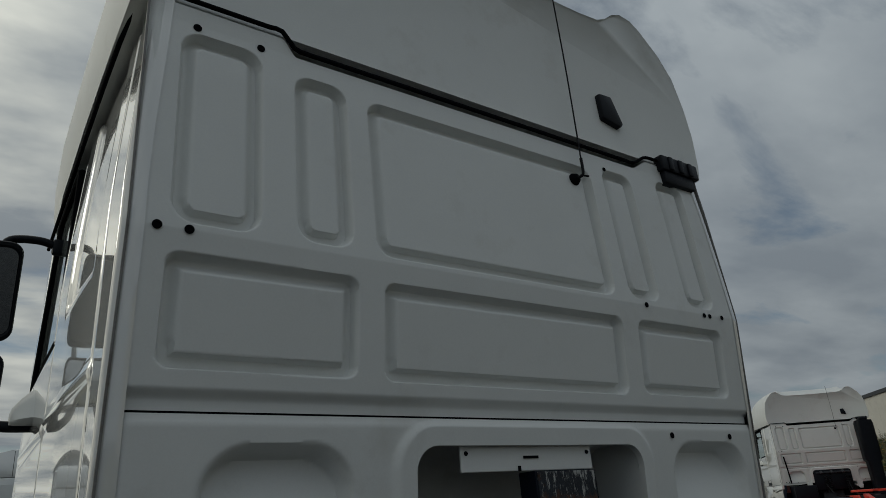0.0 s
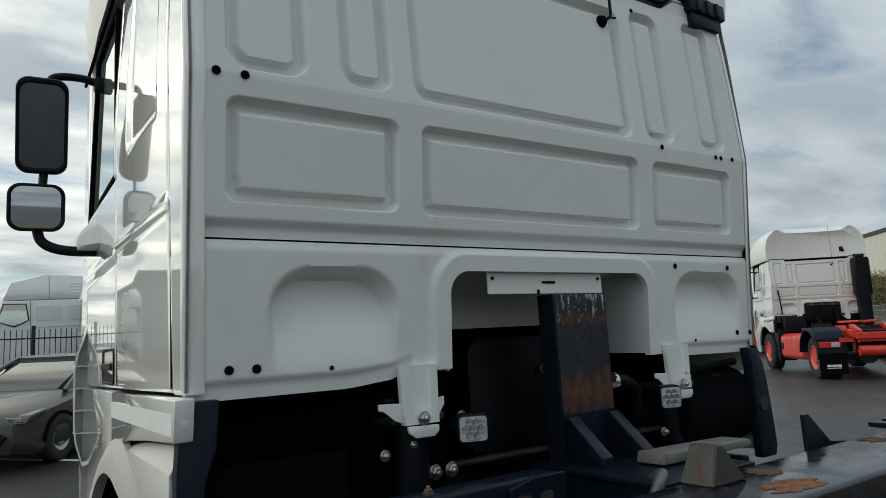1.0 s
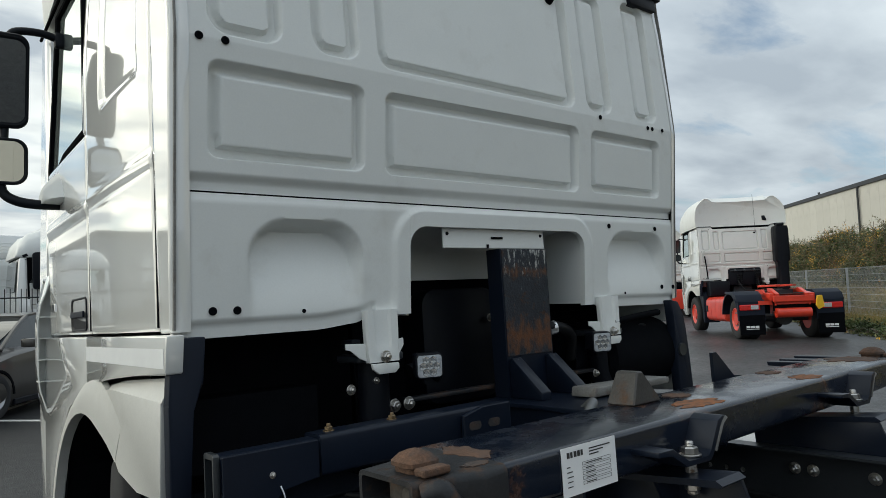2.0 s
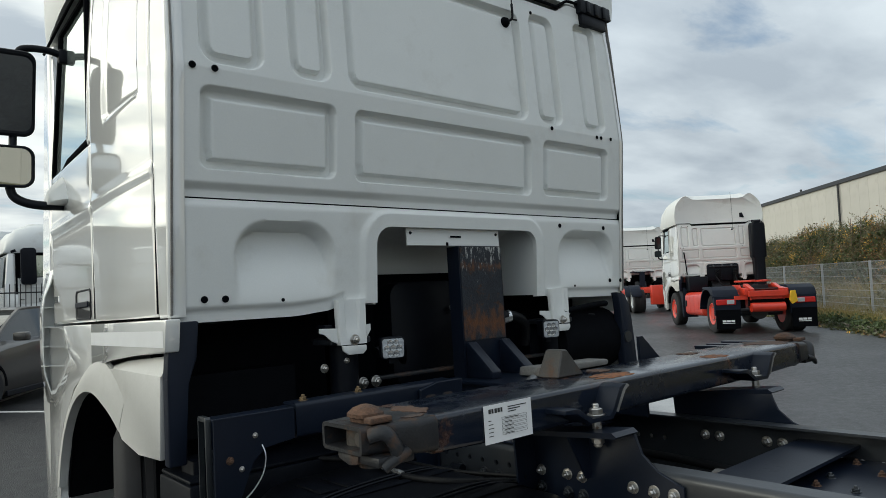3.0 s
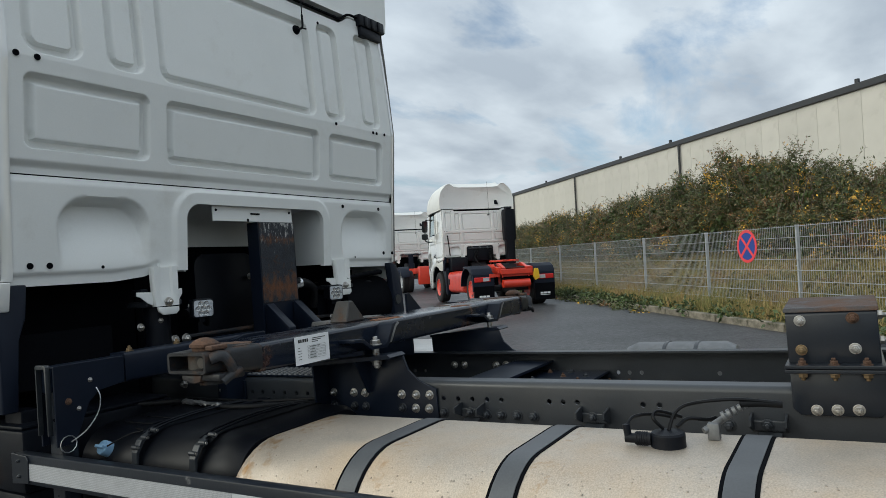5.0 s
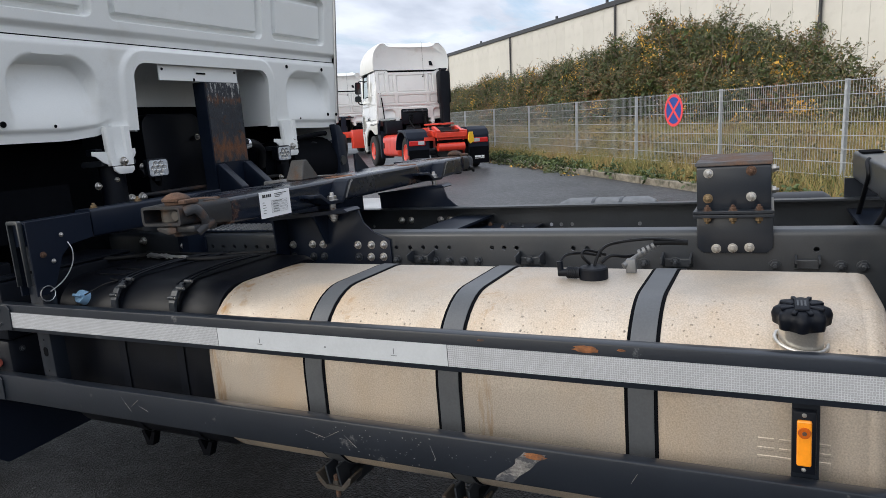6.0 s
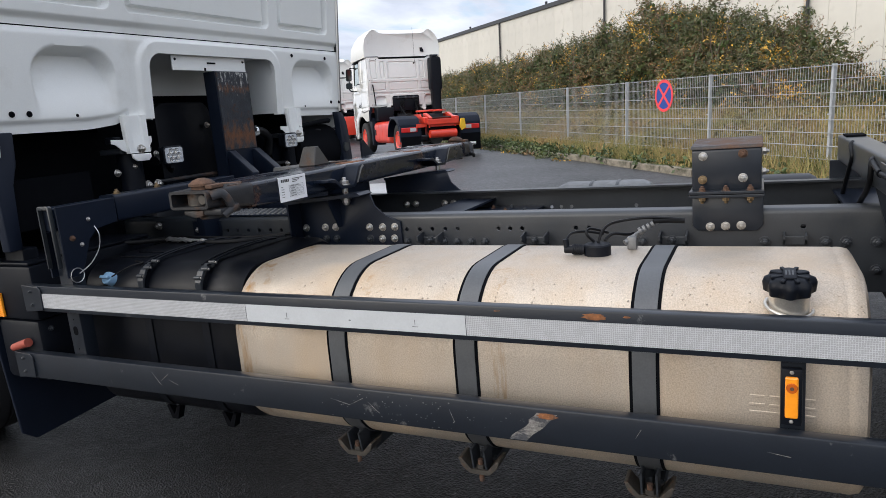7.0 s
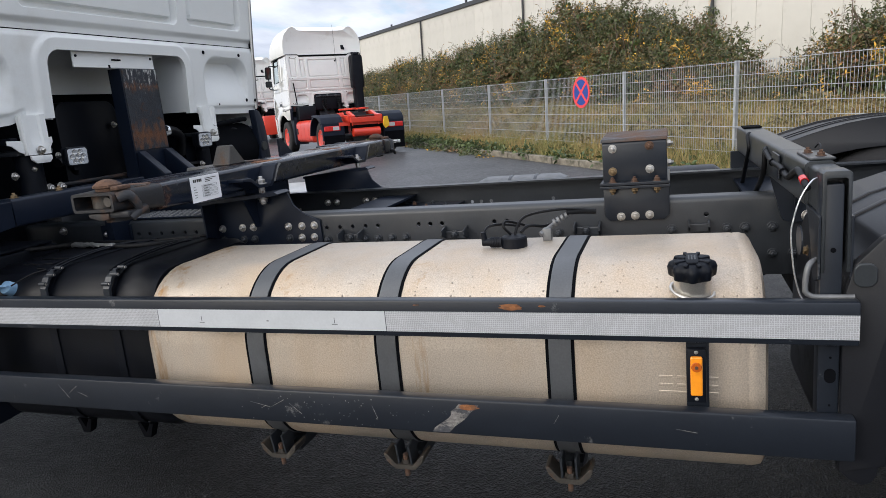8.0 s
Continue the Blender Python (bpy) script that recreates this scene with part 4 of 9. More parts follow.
def build_mirrors(root):
    for side in (-1, 1):
        sx = lambda d: CX + side * d
        arm = tube(bmesh.new(), [(sx(1.24), 1.46, 2.645), (sx(1.32), 1.46, 2.665), (sx(1.42), 1.47, 2.655), (sx(1.445), 1.48, 2.60)], 0.017, n=10)
        arm = cab_part("mirror_arm", arm, "black_plastic", root, "black tubular mirror arm", smooth=60)
        cab_part("arm_mount", B(min(sx(1.22), sx(1.27)), max(sx(1.22), sx(1.27)), 1.44, 1.48, 2.61, 2.68, bevel=0.012), "black_plastic", arm, smooth=40)
        low = tube(bmesh.new(), [(sx(1.47), 1.53, 2.02), (sx(1.455), 1.53, 1.955), (sx(1.41), 1.51, 1.92), (sx(1.34), 1.49, 1.905), (sx(1.25), 1.49, 1.905)], 0.021, n=10)
        cab_part("mirror_arm", low, "black_plastic", root, smooth=60)
        link = tube(bmesh.new(), [(sx(1.445), 1.58, 2.27), (sx(1.455), 1.53, 2.14)], 0.018, n=10, steps=1)
        cab_part("mirror_arm", link, "black_plastic", root, smooth=60)
        cap = [(1.37, 1.925), (1.42, 2.01), (1.49, 2.06), (1.56, 2.02), (1.60, 1.93), (1.58, 1.905), (1.39, 1.905)]
        bm = loft(bmesh.new(), [[(sx(d), 1.49 + (yy - 1.49) * k, 1.905 + (zz - 1.905) * kz) for yy, zz in cap] for d, k, kz in ((1.228, 1.0, 1.0), (1.262, 0.97, 0.90), (1.296, 0.86, 0.66), (1.318, 0.70, 0.46), (1.324, 0.55, 0.34))])
        cab_part("mirror_bracket", bm, "white_back", root, "white mirror bracket cover", smooth=50)
        for w, h, z, off, dp in ((0.194, 0.405, 2.438, 1.460, 0.10), (0.210, 0.198, 2.086, 1.474, 0.085)):
            xc, y = sx(off), 1.49
            tilt = pose(xc, y, z, 20.0 if h > 0.3 else 7.0, 0, side * (4 if h > 0.3 else 3))
            shell = [[(a * k, d, b * k) for a, b in rrect(w, h, 0.050, 6)] for d, k in ((-0.004, 0.86), (-0.012, 0.92), (-0.010, 0.98), (-0.004, 1.0), (0.03, 1.0), (dp * 0.8, 0.88), (dp, 0.6))]
            sh = cab_part("mirror_shell", loft(bmesh.new(), shell), "black_plastic", root, "black mirror housing", m=tilt, smooth=35)
            gl = [[(a * k, d, b * k) for a, b in rrect(w * 0.85, h * 0.87, 0.040, 6)] for d, k in ((-0.007, 1.0), (-0.004, 1.0))]
            cab_part("mirror_glass", loft(bmesh.new(), gl), "mirror_glass", sh, "mirror glass")


build_mirrors(truck)


# ---- wheels ----
def wheel(parent, m, r=0.50, w=0.32, rim="galv"):
    """A truck wheel whose axle is z."""
    bm = bmesh.new()
    prof = [(r * 0.56, -w * 0.44), (r * 0.62, -w * 0.5), (r * 0.86, -w * 0.5), (r * 0.97, -w * 0.43), (r, -w * 0.36)]
    for k in (-0.18, 0.0, 0.18):
        prof += [(r, w * (k - 0.025)), (r - 0.014, w * (k - 0.018)), (r - 0.014, w * (k + 0.018)), (r, w * (k + 0.025))]
    prof += [(r, w * 0.36), (r * 0.97, w * 0.43), (r * 0.86, w * 0.5), (r * 0.62, w * 0.5), (r * 0.56, w * 0.44)]
    revolve(bm, prof + prof[:1], n=48, caps=False)
    ty = part("tyre", bm, "tyre", parent, m=m, smooth=40)
    bm = bmesh.new()
    revolve(bm, [(r * 0.575, -w * 0.42), (r * 0.575, w * 0.46), (r * 0.54, w * 0.47), (r * 0.52, w * 0.42), (r * 0.46, w * 0.37), (r * 0.36, w * 0.34), (r * 0.30, w * 0.34), (r * 0.28, w * 0.44), (r * 0.2, w * 0.42), (r * 0.02, w * 0.46)], n=36)
    part("rim", bm, rim, ty, smooth=40)
    part("hub_flange", revolve(bmesh.new(), [(r * 0.30, w * 0.335), (r * 0.37, w * 0.335), (r * 0.36, w * 0.37), (r * 0.31, w * 0.37), (r * 0.30, w * 0.335)], n=20, caps=False), "galv_dark", ty, smooth=30)
    return ty


for side in (-1, 1):
    # the front wheels are steered a little
    wheel(truck, pose(CX + side * 1.02, 0.93, 0.405, 0, 0, -14) @ pose(0, 0, 0, 0, 90 * side, 0))


# ---- chassis ----
HOLES = {-1: ((-0.246, -0.309, -0.375, -0.439, -0.506, -0.568, -0.63, -1.228, -1.289, -1.347, -1.406, -1.462, -1.639, -1.688, -1.737, -1.95, -2.00, -2.71, -3.15, -3.20, -3.26), 0.783),
         1: ((-0.52, -0.58, -0.64, -1.221, -1.279, -1.342, -1.401, -1.462, -1.636, -1.685, -1.737, -2.05), 0.745)}
def rail_part(side):
    """A frame rail: a deep channel with its flanges turned inwards and a row of drilled holes in its web."""
    o, i = side * 0.400, side * 0.325
    ys, hz = HOLES[side]
    w = o - side * 0.008
    bend = [(o - side * 0.020 * (1 - math.cos(radians(a))), 0.825 + 0.020 * math.sin(radians(a))) for a in range(0, 91, 15)]
    bm = P([(o, hz + 0.015)] + bend + [(i, 0.845), (i, 0.837), (o - side * 0.012, 0.835), (w, 0.830), (w, hz + 0.015)], "y", -7.2, 1.7)
    prism(bm, [(o, 0.565), (o, hz - 0.015), (w, hz - 0.015), (w, 0.575), (i, 0.573), (i, 0.565)], "y", -7.2, 1.7)
    edges = [1.7] + [e for y in ys for e in (y + 0.015, y - 0.015)] + [-7.2]
    for a, b in zip(edges[::2], edges[1::2]):
        box(bm, min(o, w), max(o, w), b, a, hz - 0.015, hz + 0.015)
    for y in ys:
        rings = []
        for x, r in ((o, None), (o, 0.0088), (w, 0.0088), (w, None)):
            ring = []
            for k in range(16):
                c, s = math.cos(math.pi * k / 8), math.sin(math.pi * k / 8)
                q = 0.015 / max(abs(c), abs(s)) if r is None else r
                ring.append((x, y + q * c, hz + q * s))
            rings.append(ring)
        loft(bm, rings, caps=False)
    return part("frame_rail", bm, "chassis", truck, "dark grey steel frame rail", smooth=30)


railL, railR = rail_part(-1), rail_part(1)
# the web between the flanges is drilled in a row; washers and nuts stand on it
bolts(railR, [(0.389, y, 0.776) for y in (-0.817, -0.873, -1.047, -1.100, -1.159)], (-1, 0, 0), "zinc", 1.1)
bolts(railR, [(0.389, y, 0.70) for y in (-1.9, -2.1, -2.2, -2.35, -2.5, -2.62, -2.9, -3.1)], (-1, 0, 0), "chassis", 1.0)
bolts(railL, [(-0.401, y, 0.732) for y in (-1.228, -1.402, -1.458, -1.519, -1.580, -2.195, -2.595, -2.775, -2.834, -2.919, -3.2, -3.27)], (-1, 0, 0), "chassis", 1.1)
bolts(railL, [(-0.401, -0.07, 0.789), (-0.401, -0.181, 0.789), (-0.401, 0.20, 0.81)], (-1, 0, 0), "zinc", 1.2)
bolts(railL, [(-0.401, y, 0.745) for y in (-0.335, -0.45, -0.52)], (-1, 0, 0), "chassis", 1.1)
bolts(railL, [(-0.401, y, 0.64) for y in (-2.834, -2.919, -2.983)], (-1, 0, 0), "chassis", 1.0)
joint = part("rail_joint_plate", B(-0.409, -0.4015, -0.215, -0.035, 0.70, 0.832, bevel=0.002), "frame_paint", railL)
# anti-slip tread plate on the rail behind the cab
tread = part("tread_plate", B(-0.385, -0.19, -0.655, -0.15, 0.8475, 0.855, bevel=0.002), "frame_paint", railL, "dark studded tread plate")
stud = bmesh.new()
revolve(stud, [(0.0105, 0.0), (0.0085, 0.0055), (0.0060, 0.0055), (0.0050, 0.001)], n=10, caps=False)
first = None
for i in range(6):
    for j in range(16):
        m = pose(-0.370 + 0.031 * i, -0.170 - 0.031 * j - 0.015 * (i % 2), 0.855)
        if first is None:
            first = part("tread_stud", stud, "galv_dark", tread, m=m, smooth=40)
        else:
            again(first, m, tread)
# cross members and what lies between the rails
for y in (-0.35, -1.25, -2.95, -4.2):
    part("cross_member", P([(y - 0.07, 0.60), (y + 0.07, 0.60), (y + 0.07, 0.61), (y + 0.012, 0.62), (y + 0.012, 0.78), (y + 0.09, 0.79), (y + 0.09, 0.80), (y - 0.09, 0.80), (y - 0.09, 0.79), (y - 0.012, 0.78), (y - 0.012, 0.62), (y - 0.07, 0.61)], "x", -0.39, 0.39), "frame_paint", truck)
plate = part("gusset_plate", B(-0.05, 0.38, -1.60, -1.18, 0.745, 0.755, bevel=0.002), "frame_paint", truck, "dark bolted gusset plate")
bolts(plate, [(0.02 + 0.10 * i, -1.25 - 0.10 * j, 0.755) for i in range(4) for j in range(4) if (i + j) % 3 == 1], (0, 0, 1), "rust", 0.75)
bolts(plate, [(0.02 + 0.10 * i, -1.25 - 0.10 * j, 0.755) for i in range(4) for j in range(4) if (i + j) % 3 == 2], (0, 0, 1), "chassis", 0.8)
angle = part("inner_angle", B(0.19, 0.386, -1.78, -1.02, 0.700, 0.710, bevel=0.002), "frame_paint", truck, "drilled inner angle with rusty bolts")
bolts(angle, [(0.345, -1.10 - 0.085 * k, 0.710) for k in range(8)], (0, 0, 1), "rust", 0.8)
for k in range(9):
    part("drilled_hole", loft(bmesh.new(), [[(0.255 + a, -1.08 - 0.080 * k + b, z) for a, b in rrect(0.040, 0.028, 0.0138, 4)] for z in (0.7101, 0.7108)]), "rubber", angle)
brake = part("brake_cylinder", loft(bmesh.new(), [[(0.06 + r * math.cos(math.pi * k / 10), y, 0.685 + r * math.sin(math.pi * k / 10)) for k in range(20)] for y, r in ((-1.02, 0.035), (-1.03, 0.062), (-1.22, 0.068), (-1.235, 0.078), (-1.25, 0.078), (-1.265, 0.068), (-1.36, 0.064), (-1.38, 0.03))]), "old_steel", truck, "dull grey spring brake cylinder", smooth=40)
part("cylinder_band", C((0.06, -1.236, 0.685), (0.06, -1.250, 0.685), 0.081, n=24), "galv_dark", brake)
part("propeller_shaft", C((0.0, 0.6, 0.62), (0.0, -4.5, 0.50), 0.062, n=20), "chassis", truck, smooth=40)
bm = bmesh.new()
tube(bm, [(0.30, -0.4, 0.70), (0.24, -0.8, 0.71), (0.20, -1.2, 0.70), (0.26, -1.8, 0.68), (0.28, -2.6, 0.69), (0.25, -3.4, 0.68)], 0.016, n=8)
part("air_pipe", bm, "cable", truck, "black plastic air pipe", smooth=60)
bm = tube(bmesh.new(), [(0.16, -0.9, 0.70), (0.10, -1.15, 0.72), (-0.02, -1.45, 0.715), (-0.10, -1.75, 0.69)], 0.008, n=8)
part("air_pipe", bm, "cable", truck, smooth=60)
bm = tube(bmesh.new(), [(0.24, -1.9, 0.69), (0.15, -2.2, 0.68), (0.20, -2.6, 0.68), (0.10, -3.1, 0.67)], 0.012, n=8)
part("air_pipe", bm, "cable", truck, smooth=60)
part("valve_block", B(-0.28, -0.08, -1.05, -0.80, 0.66, 0.76, bevel=0.012), "black_plastic", truck, smooth=40)
part("gearbox", P([(0.35, 0.45), (1.6, 0.45), (1.6, 1.10), (1.1, 1.12), (0.62, 0.98), (0.35, 0.90)], "x", -0.27, 0.27, bevel=0.05), "chassis", truck, smooth=40)

# brackets that carry the front beam
for sx, x0, x1 in ((-1, -0.412, -0.402), (1, 0.402, 0.412)):
    outline = [(-0.70, 0.60), (-0.685, 0.925), (-1.05, 0.955), (-1.07, 0.94), (-1.085, 0.885), (-1.13, 0.845), (-1.205, 0.818), (-1.212, 0.60)]
    br = part("beam_bracket", P(outline, "x", x0, x1, bevel=0.003), "frame_paint", truck, "dark blue-grey bolted beam bracket", smooth=30)
    xo = sx * 0.402
    part("bracket_shelf", P([(-0.68, 0.925), (-1.06, 0.955), (-1.075, 0.945), (-1.07, 0.940), (-0.68, 0.912)], "x", min(sx * 0.40, sx * 0.50), max(sx * 0.40, sx * 0.50)), "frame_paint", br)
    part("bracket_rib", P([(sx * 0.412, 0.93), (sx * 0.50, 0.93), (sx * 0.43, 0.80), (sx * 0.412, 0.80)], "y", -0.912, -0.904), "frame_paint", br)
    part("bracket_rib", P([(sx * 0.412, 0.92), (sx * 0.50, 0.92), (sx * 0.49, 0.66), (sx * 0.412, 0.66)], "y", -0.700, -0.692), "frame_paint", br)
    if sx < 0:
        bolts(br, [(-0.412, y, z) for y, z in ((-0.722, 0.795), (-0.825, 0.797), (-0.880, 0.797), (-1.053, 0.795), (-1.118, 0.795), (-1.177, 0.796), (-1.112, 0.745), (-1.171, 0.746))], (-1, 0, 0), "zinc", 1.0)
        bolts(br, [(-0.412, y, z) for y, z in ((-0.825, 0.745), (-0.880, 0.745), (-1.053, 0.745), (-0.722, 0.745))], (-1, 0, 0), "chassis", 1.0)

# front beam: a flat hollow section with a flared head and a twist lock at each end
sec = lambda x, y0, y1, z0, z1, r=0.014: [(x, (y0 + y1) / 2 + a, (z0 + z1) / 2 + b) for a, b in rrect(y1 - y0, z1 - z0, r, 3)]
rings = [sec(-0.99, -0.93, -0.665, 0.975, 1.065), sec(-0.70, -0.93, -0.665, 0.967, 1.065), sec(0.70, -0.93, -0.665, 0.967, 1.065), sec(0.99, -0.93, -0.665, 0.975, 1.065)]
beam = part("front_beam", loft(bmesh.new(), rings), "beam_paint", truck, "dark blue-grey swap-body cross beam, rusty on top", smooth=40)
for sx in (-1, 1):
    bm = bmesh.new()
    o = [sec(sx * 0.985, -0.938, -0.672, 0.983, 1.066, 0.016), sec(sx * 1.045, -0.944, -0.70, 0.988, 1.064, 0.016), sec(sx * 1.10, -0.905, -0.715, 0.996, 1.062, 0.014), sec(sx * 1.168, -0.893, -0.722, 0.998, 1.061, 0.012)]
    i = [sec(sx * 1.168, -0.884, -0.732, 1.007, 1.052, 0.007), sec(sx * 1.07, -0.884, -0.732, 1.007, 1.052, 0.007)]
    loft(bm, o + i)
    head = part("beam_head", bm, "head_steel", beam, "rusty hollow beam head", smooth=40)
    part("lock_body", C((sx * 1.10, -0.795, 1.006), (sx * 1.10, -0.795, 1.053), 0.040, n=20), "worn_steel", head, smooth=40)
    part("lock_ball", C((sx * 1.11, -0.855, 1.029), (sx * 1.152, -0.855, 1.029), 0.020, 0.016, n=16), "worn_steel", head, smooth=40)
    # twist lock: a rounded diamond cone on a collar
    rings = []
    for z, a, b, r in ((1.062, 0.028, 0.034, 0.015), (1.072, 0.029, 0.035, 0.015), (1.074, 0.036, 0.041, 0.022), (1.082, 0.036, 0.040, 0.022), (1.094, 0.024, 0.027, 0.015), (1.100, 0.010, 0.012, 0.006)):
        rings.append([(sx * 1.110 + p, -0.825 + q, z) for p, q in rrect(2 * a, 2 * b, r, 4)])
    tw = part("twist_lock", loft(bmesh.new(), rings), "rust", beam, "rusty twist lock cone", smooth=35)
    part("lock_stop", B(sx * 1.115 - 0.030, sx * 1.115 + 0.030, -0.900, -0.868, 1.064, 1.078, bevel=0.004), "rust", tw)
    # handle below the head
    knuckle = part("lock_knuckle", tube(bmesh.new(), [(sx * 1.150, -0.896, 1.040), (sx * 1.125, -0.918, 1.046), (sx * 1.105, -0.928, 1.020), (sx * 1.095, -0.932, 0.985)], 0.020, n=10, flat=0.7), "head_steel", beam, "rusty lock knuckle", smooth=40)
    part("lock_lever", tube(bmesh.new(), [(sx * 1.070, -0.930, 1.000), (sx * 1.095, -0.938, 0.994), (sx * 1.120, -0.936, 0.984), (sx * 1.138, -0.930, 0.972)], 0.013, n=10, flat=0.7), "head_steel", knuckle, "rusty lock lever", smooth=40)
    part("lock_sleeve", C((sx * 1.09, -0.83, 0.958), (sx * 1.09, -0.83, 0.995), 0.040, n=16), "head_steel", beam, smooth=40)
    part("lock_tab", P([(-0.765, 0.992), (-0.855, 0.993), (-0.85, 0.972), (-0.815, 0.966), (-0.77, 0.978)], "x", min(sx * 1.10, sx * 1.155), max(sx * 1.10, sx * 1.155), bevel=0.004), "rust_edge", beam, smooth=30)
    part("lock_arm", B(min(sx * 1.05, sx * 1.15), max(sx * 1.05, sx * 1.15), -0.930, -0.83, 0.974, 0.9965, bevel=0.006), "head_steel", beam, smooth=30)
# flared lugs bolted through the front face, and their bolts
for x in (-0.436, 0.513):
    bm = P([(x - 0.17, 1.012), (x - 0.12, 1.010), (x - 0.07, 0.975), (x + 0.03, 0.972), (x + 0.045, 0.985), (x + 0.085, 1.05), (x + 0.11, 1.062), (x + 0.095, 1.064), (x + 0.07, 1.055), (x + 0.035, 0.995), (x + 0.02, 0.982), (x - 0.06, 0.985), (x - 0.115, 1.022), (x - 0.17, 1.024)], "y", -1.0, -0.925, bevel=0.002)
    lug = part("beam_lug", bm, "frame_paint", beam, smooth=40)
    # horn in paler steel: the sky highlight on its slope is painted in
    part("lug_horn", P([(x + 0.052, 0.990), (x + 0.062, 0.986), (x + 0.100, 1.046), (x + 0.124, 1.054), (x + 0.112, 1.062), (x + 0.086, 1.052)], "y", -0.998, -0.930, bevel=0.002), "old_steel", lug, "lug horn in paler steel for its sky highlight", smooth=30)
    bolts(lug, [(x, -0.965, 0.985)], (0, 0, 1), "zinc", 1.5)
    part("bolt_shank", C((x, -0.965, 0.90), (x, -0.965, 0.975), 0.013, n=10), "zinc", lug)
    bolts(lug, [(x, -0.965, 0.925)], (0, 0, -1), "zinc", 1.4)
# centring wedges
for x, y, w, h, k in ((-0.285, -0.72, 0.185, 0.090, "rust_edge"), (0.335, -0.60, 0.02, 0.1, "frame_paint")):
    if k == "rust_edge":
        bm = bmesh.new()
        loft(bm, [[(x - 0.065, y - 0.04, 1.066), (x + 0.065, y - 0.04, 1.066), (x + 0.065, y + 0.05, 1.066), (x - 0.065, y + 0.05, 1.066)], [(x - 0.025, y - 0.03, 1.152), (x + 0.0, y - 0.03, 1.152), (x + 0.0, y + 0.04, 1.152), (x - 0.025, y + 0.04, 1.152)]])
        bmesh.ops.bevel(bm, geom=list(bm.edges), offset=0.004, segments=1, affect="EDGES")
        part("centring_wedge", bm, "wedge_steel", beam, "worn steel centring wedge")
    else:
        part("centring_plate", P([(0.32, 1.04), (0.32, 1.145), (0.345, 1.145), (0.45, 1.055), (0.54, 1.045), (0.54, 1.035)], "y", -0.61, -0.598), "frame_paint", beam)
# short flat stubs on the forward edge of the beam
for x in (0.87, 0.975, 1.11):
    part("beam_stub", P([(-0.74, 1.035), (-0.540, 1.046), (-0.535, 1.062), (-0.74, 1.062)], "x", x - 0.024, x + 0.024, bevel=0.003), "frame_paint", beam)
# sticker with unreadable print
st = part("type_plate", loft(bmesh.new(), [[(-0.826, -0.9318, 0.963), (-0.655, -0.9318, 0.963), (-0.655, -0.9318, 1.058), (-0.826, -0.9318, 1.058)], [(-0.826, -0.9306, 0.963), (-0.655, -0.9306, 0.963), (-0.655, -0.9306, 1.058), (-0.826, -0.9306, 1.058)]]), "label", beam, "white type plate sticker with small print")
bm = bmesh.new()
for k, w in enumerate((0.010, 0.008, 0.010, 0.010, 0.008)):
    box(bm, -0.810 + k * 0.0105, -0.810 + k * 0.0105 + w * 0.8, -0.9326, -0.932, 1.037, 1.048)
part("logo_mark", bm, "ink", st)
bm = bmesh.new()
for k in range(3):
    box(bm, -0.742, -0.742 + (0.068, 0.045, 0.03)[k], -0.9325, -0.932, 1.045 - k * 0.006, 1.0475 - k * 0.006)
for k in range(5):
    z = 1.018 - k * 0.0095
    box(bm, -0.812, -0.812 + (0.010, 0.016, 0.018, 0.016, 0.015)[k], -0.9325, -0.932, z + 0.0005, z + 0.0024)
    for a, b in ((z - 0.0015, z - 0.001), (z + 0.0045, z + 0.005)):
        box(bm, -0.765, -0.675, -0.9325, -0.932, a, b)
    for a in (-0.765, -0.6755):
        box(bm, a, a + 0.0006, -0.9325, -0.932, z - 0.0015, z + 0.005)
    box(bm, -0.755, -0.755 + (0.052, 0.026, 0.030, 0.030, 0.032)[k], -0.9325, -0.932, z + 0.0005, z + 0.0024)
part("print_bars", bm, "ink", st)
st.location.x, st.location.y, st.location.z = -0.008, -0.001, 0.005

# rust that has bled over the top of the beam
def blot(cx, cy, rx, ry, seed, n=40):
    g = random.Random(seed)
    return [(cx + rx * math.cos(2 * math.pi * k / n) * g.uniform(0.55, 1.1), cy + ry * math.sin(2 * math.pi * k / n) * g.uniform(0.65, 1.05)) for k in range(n)]
for k, (x, y, rx, ry) in enumerate(((-0.965, -0.80, 0.040, 0.08), (-1.02, -0.89, 0.035, 0.02), (-0.22, -0.86, 0.09, 0.06), (-0.12, -0.74, 0.05, 0.05), (0.40, -0.87, 0.07, 0.05), (0.47, -0.72, 0.05, 0.04), (0.98, -0.80, 0.12, 0.10))):
    part("rust_stain", P(blot(x, y, rx, ry, 60 + k), "z", 1.0645 if abs(x) > 0.97 else 1.0652, 1.0665), "fresh_rust" if k in (2, 4) else "rust", beam, "bled rust on the beam")
# bright box added as the pale patch beyond the far rail
part("silencer_cover", B(0.46, 1.06, -0.66, -0.12, 0.50, 0.83, bevel=0.03), "tank_bright", truck, "bright aluminium box beyond the far rail", smooth=40)

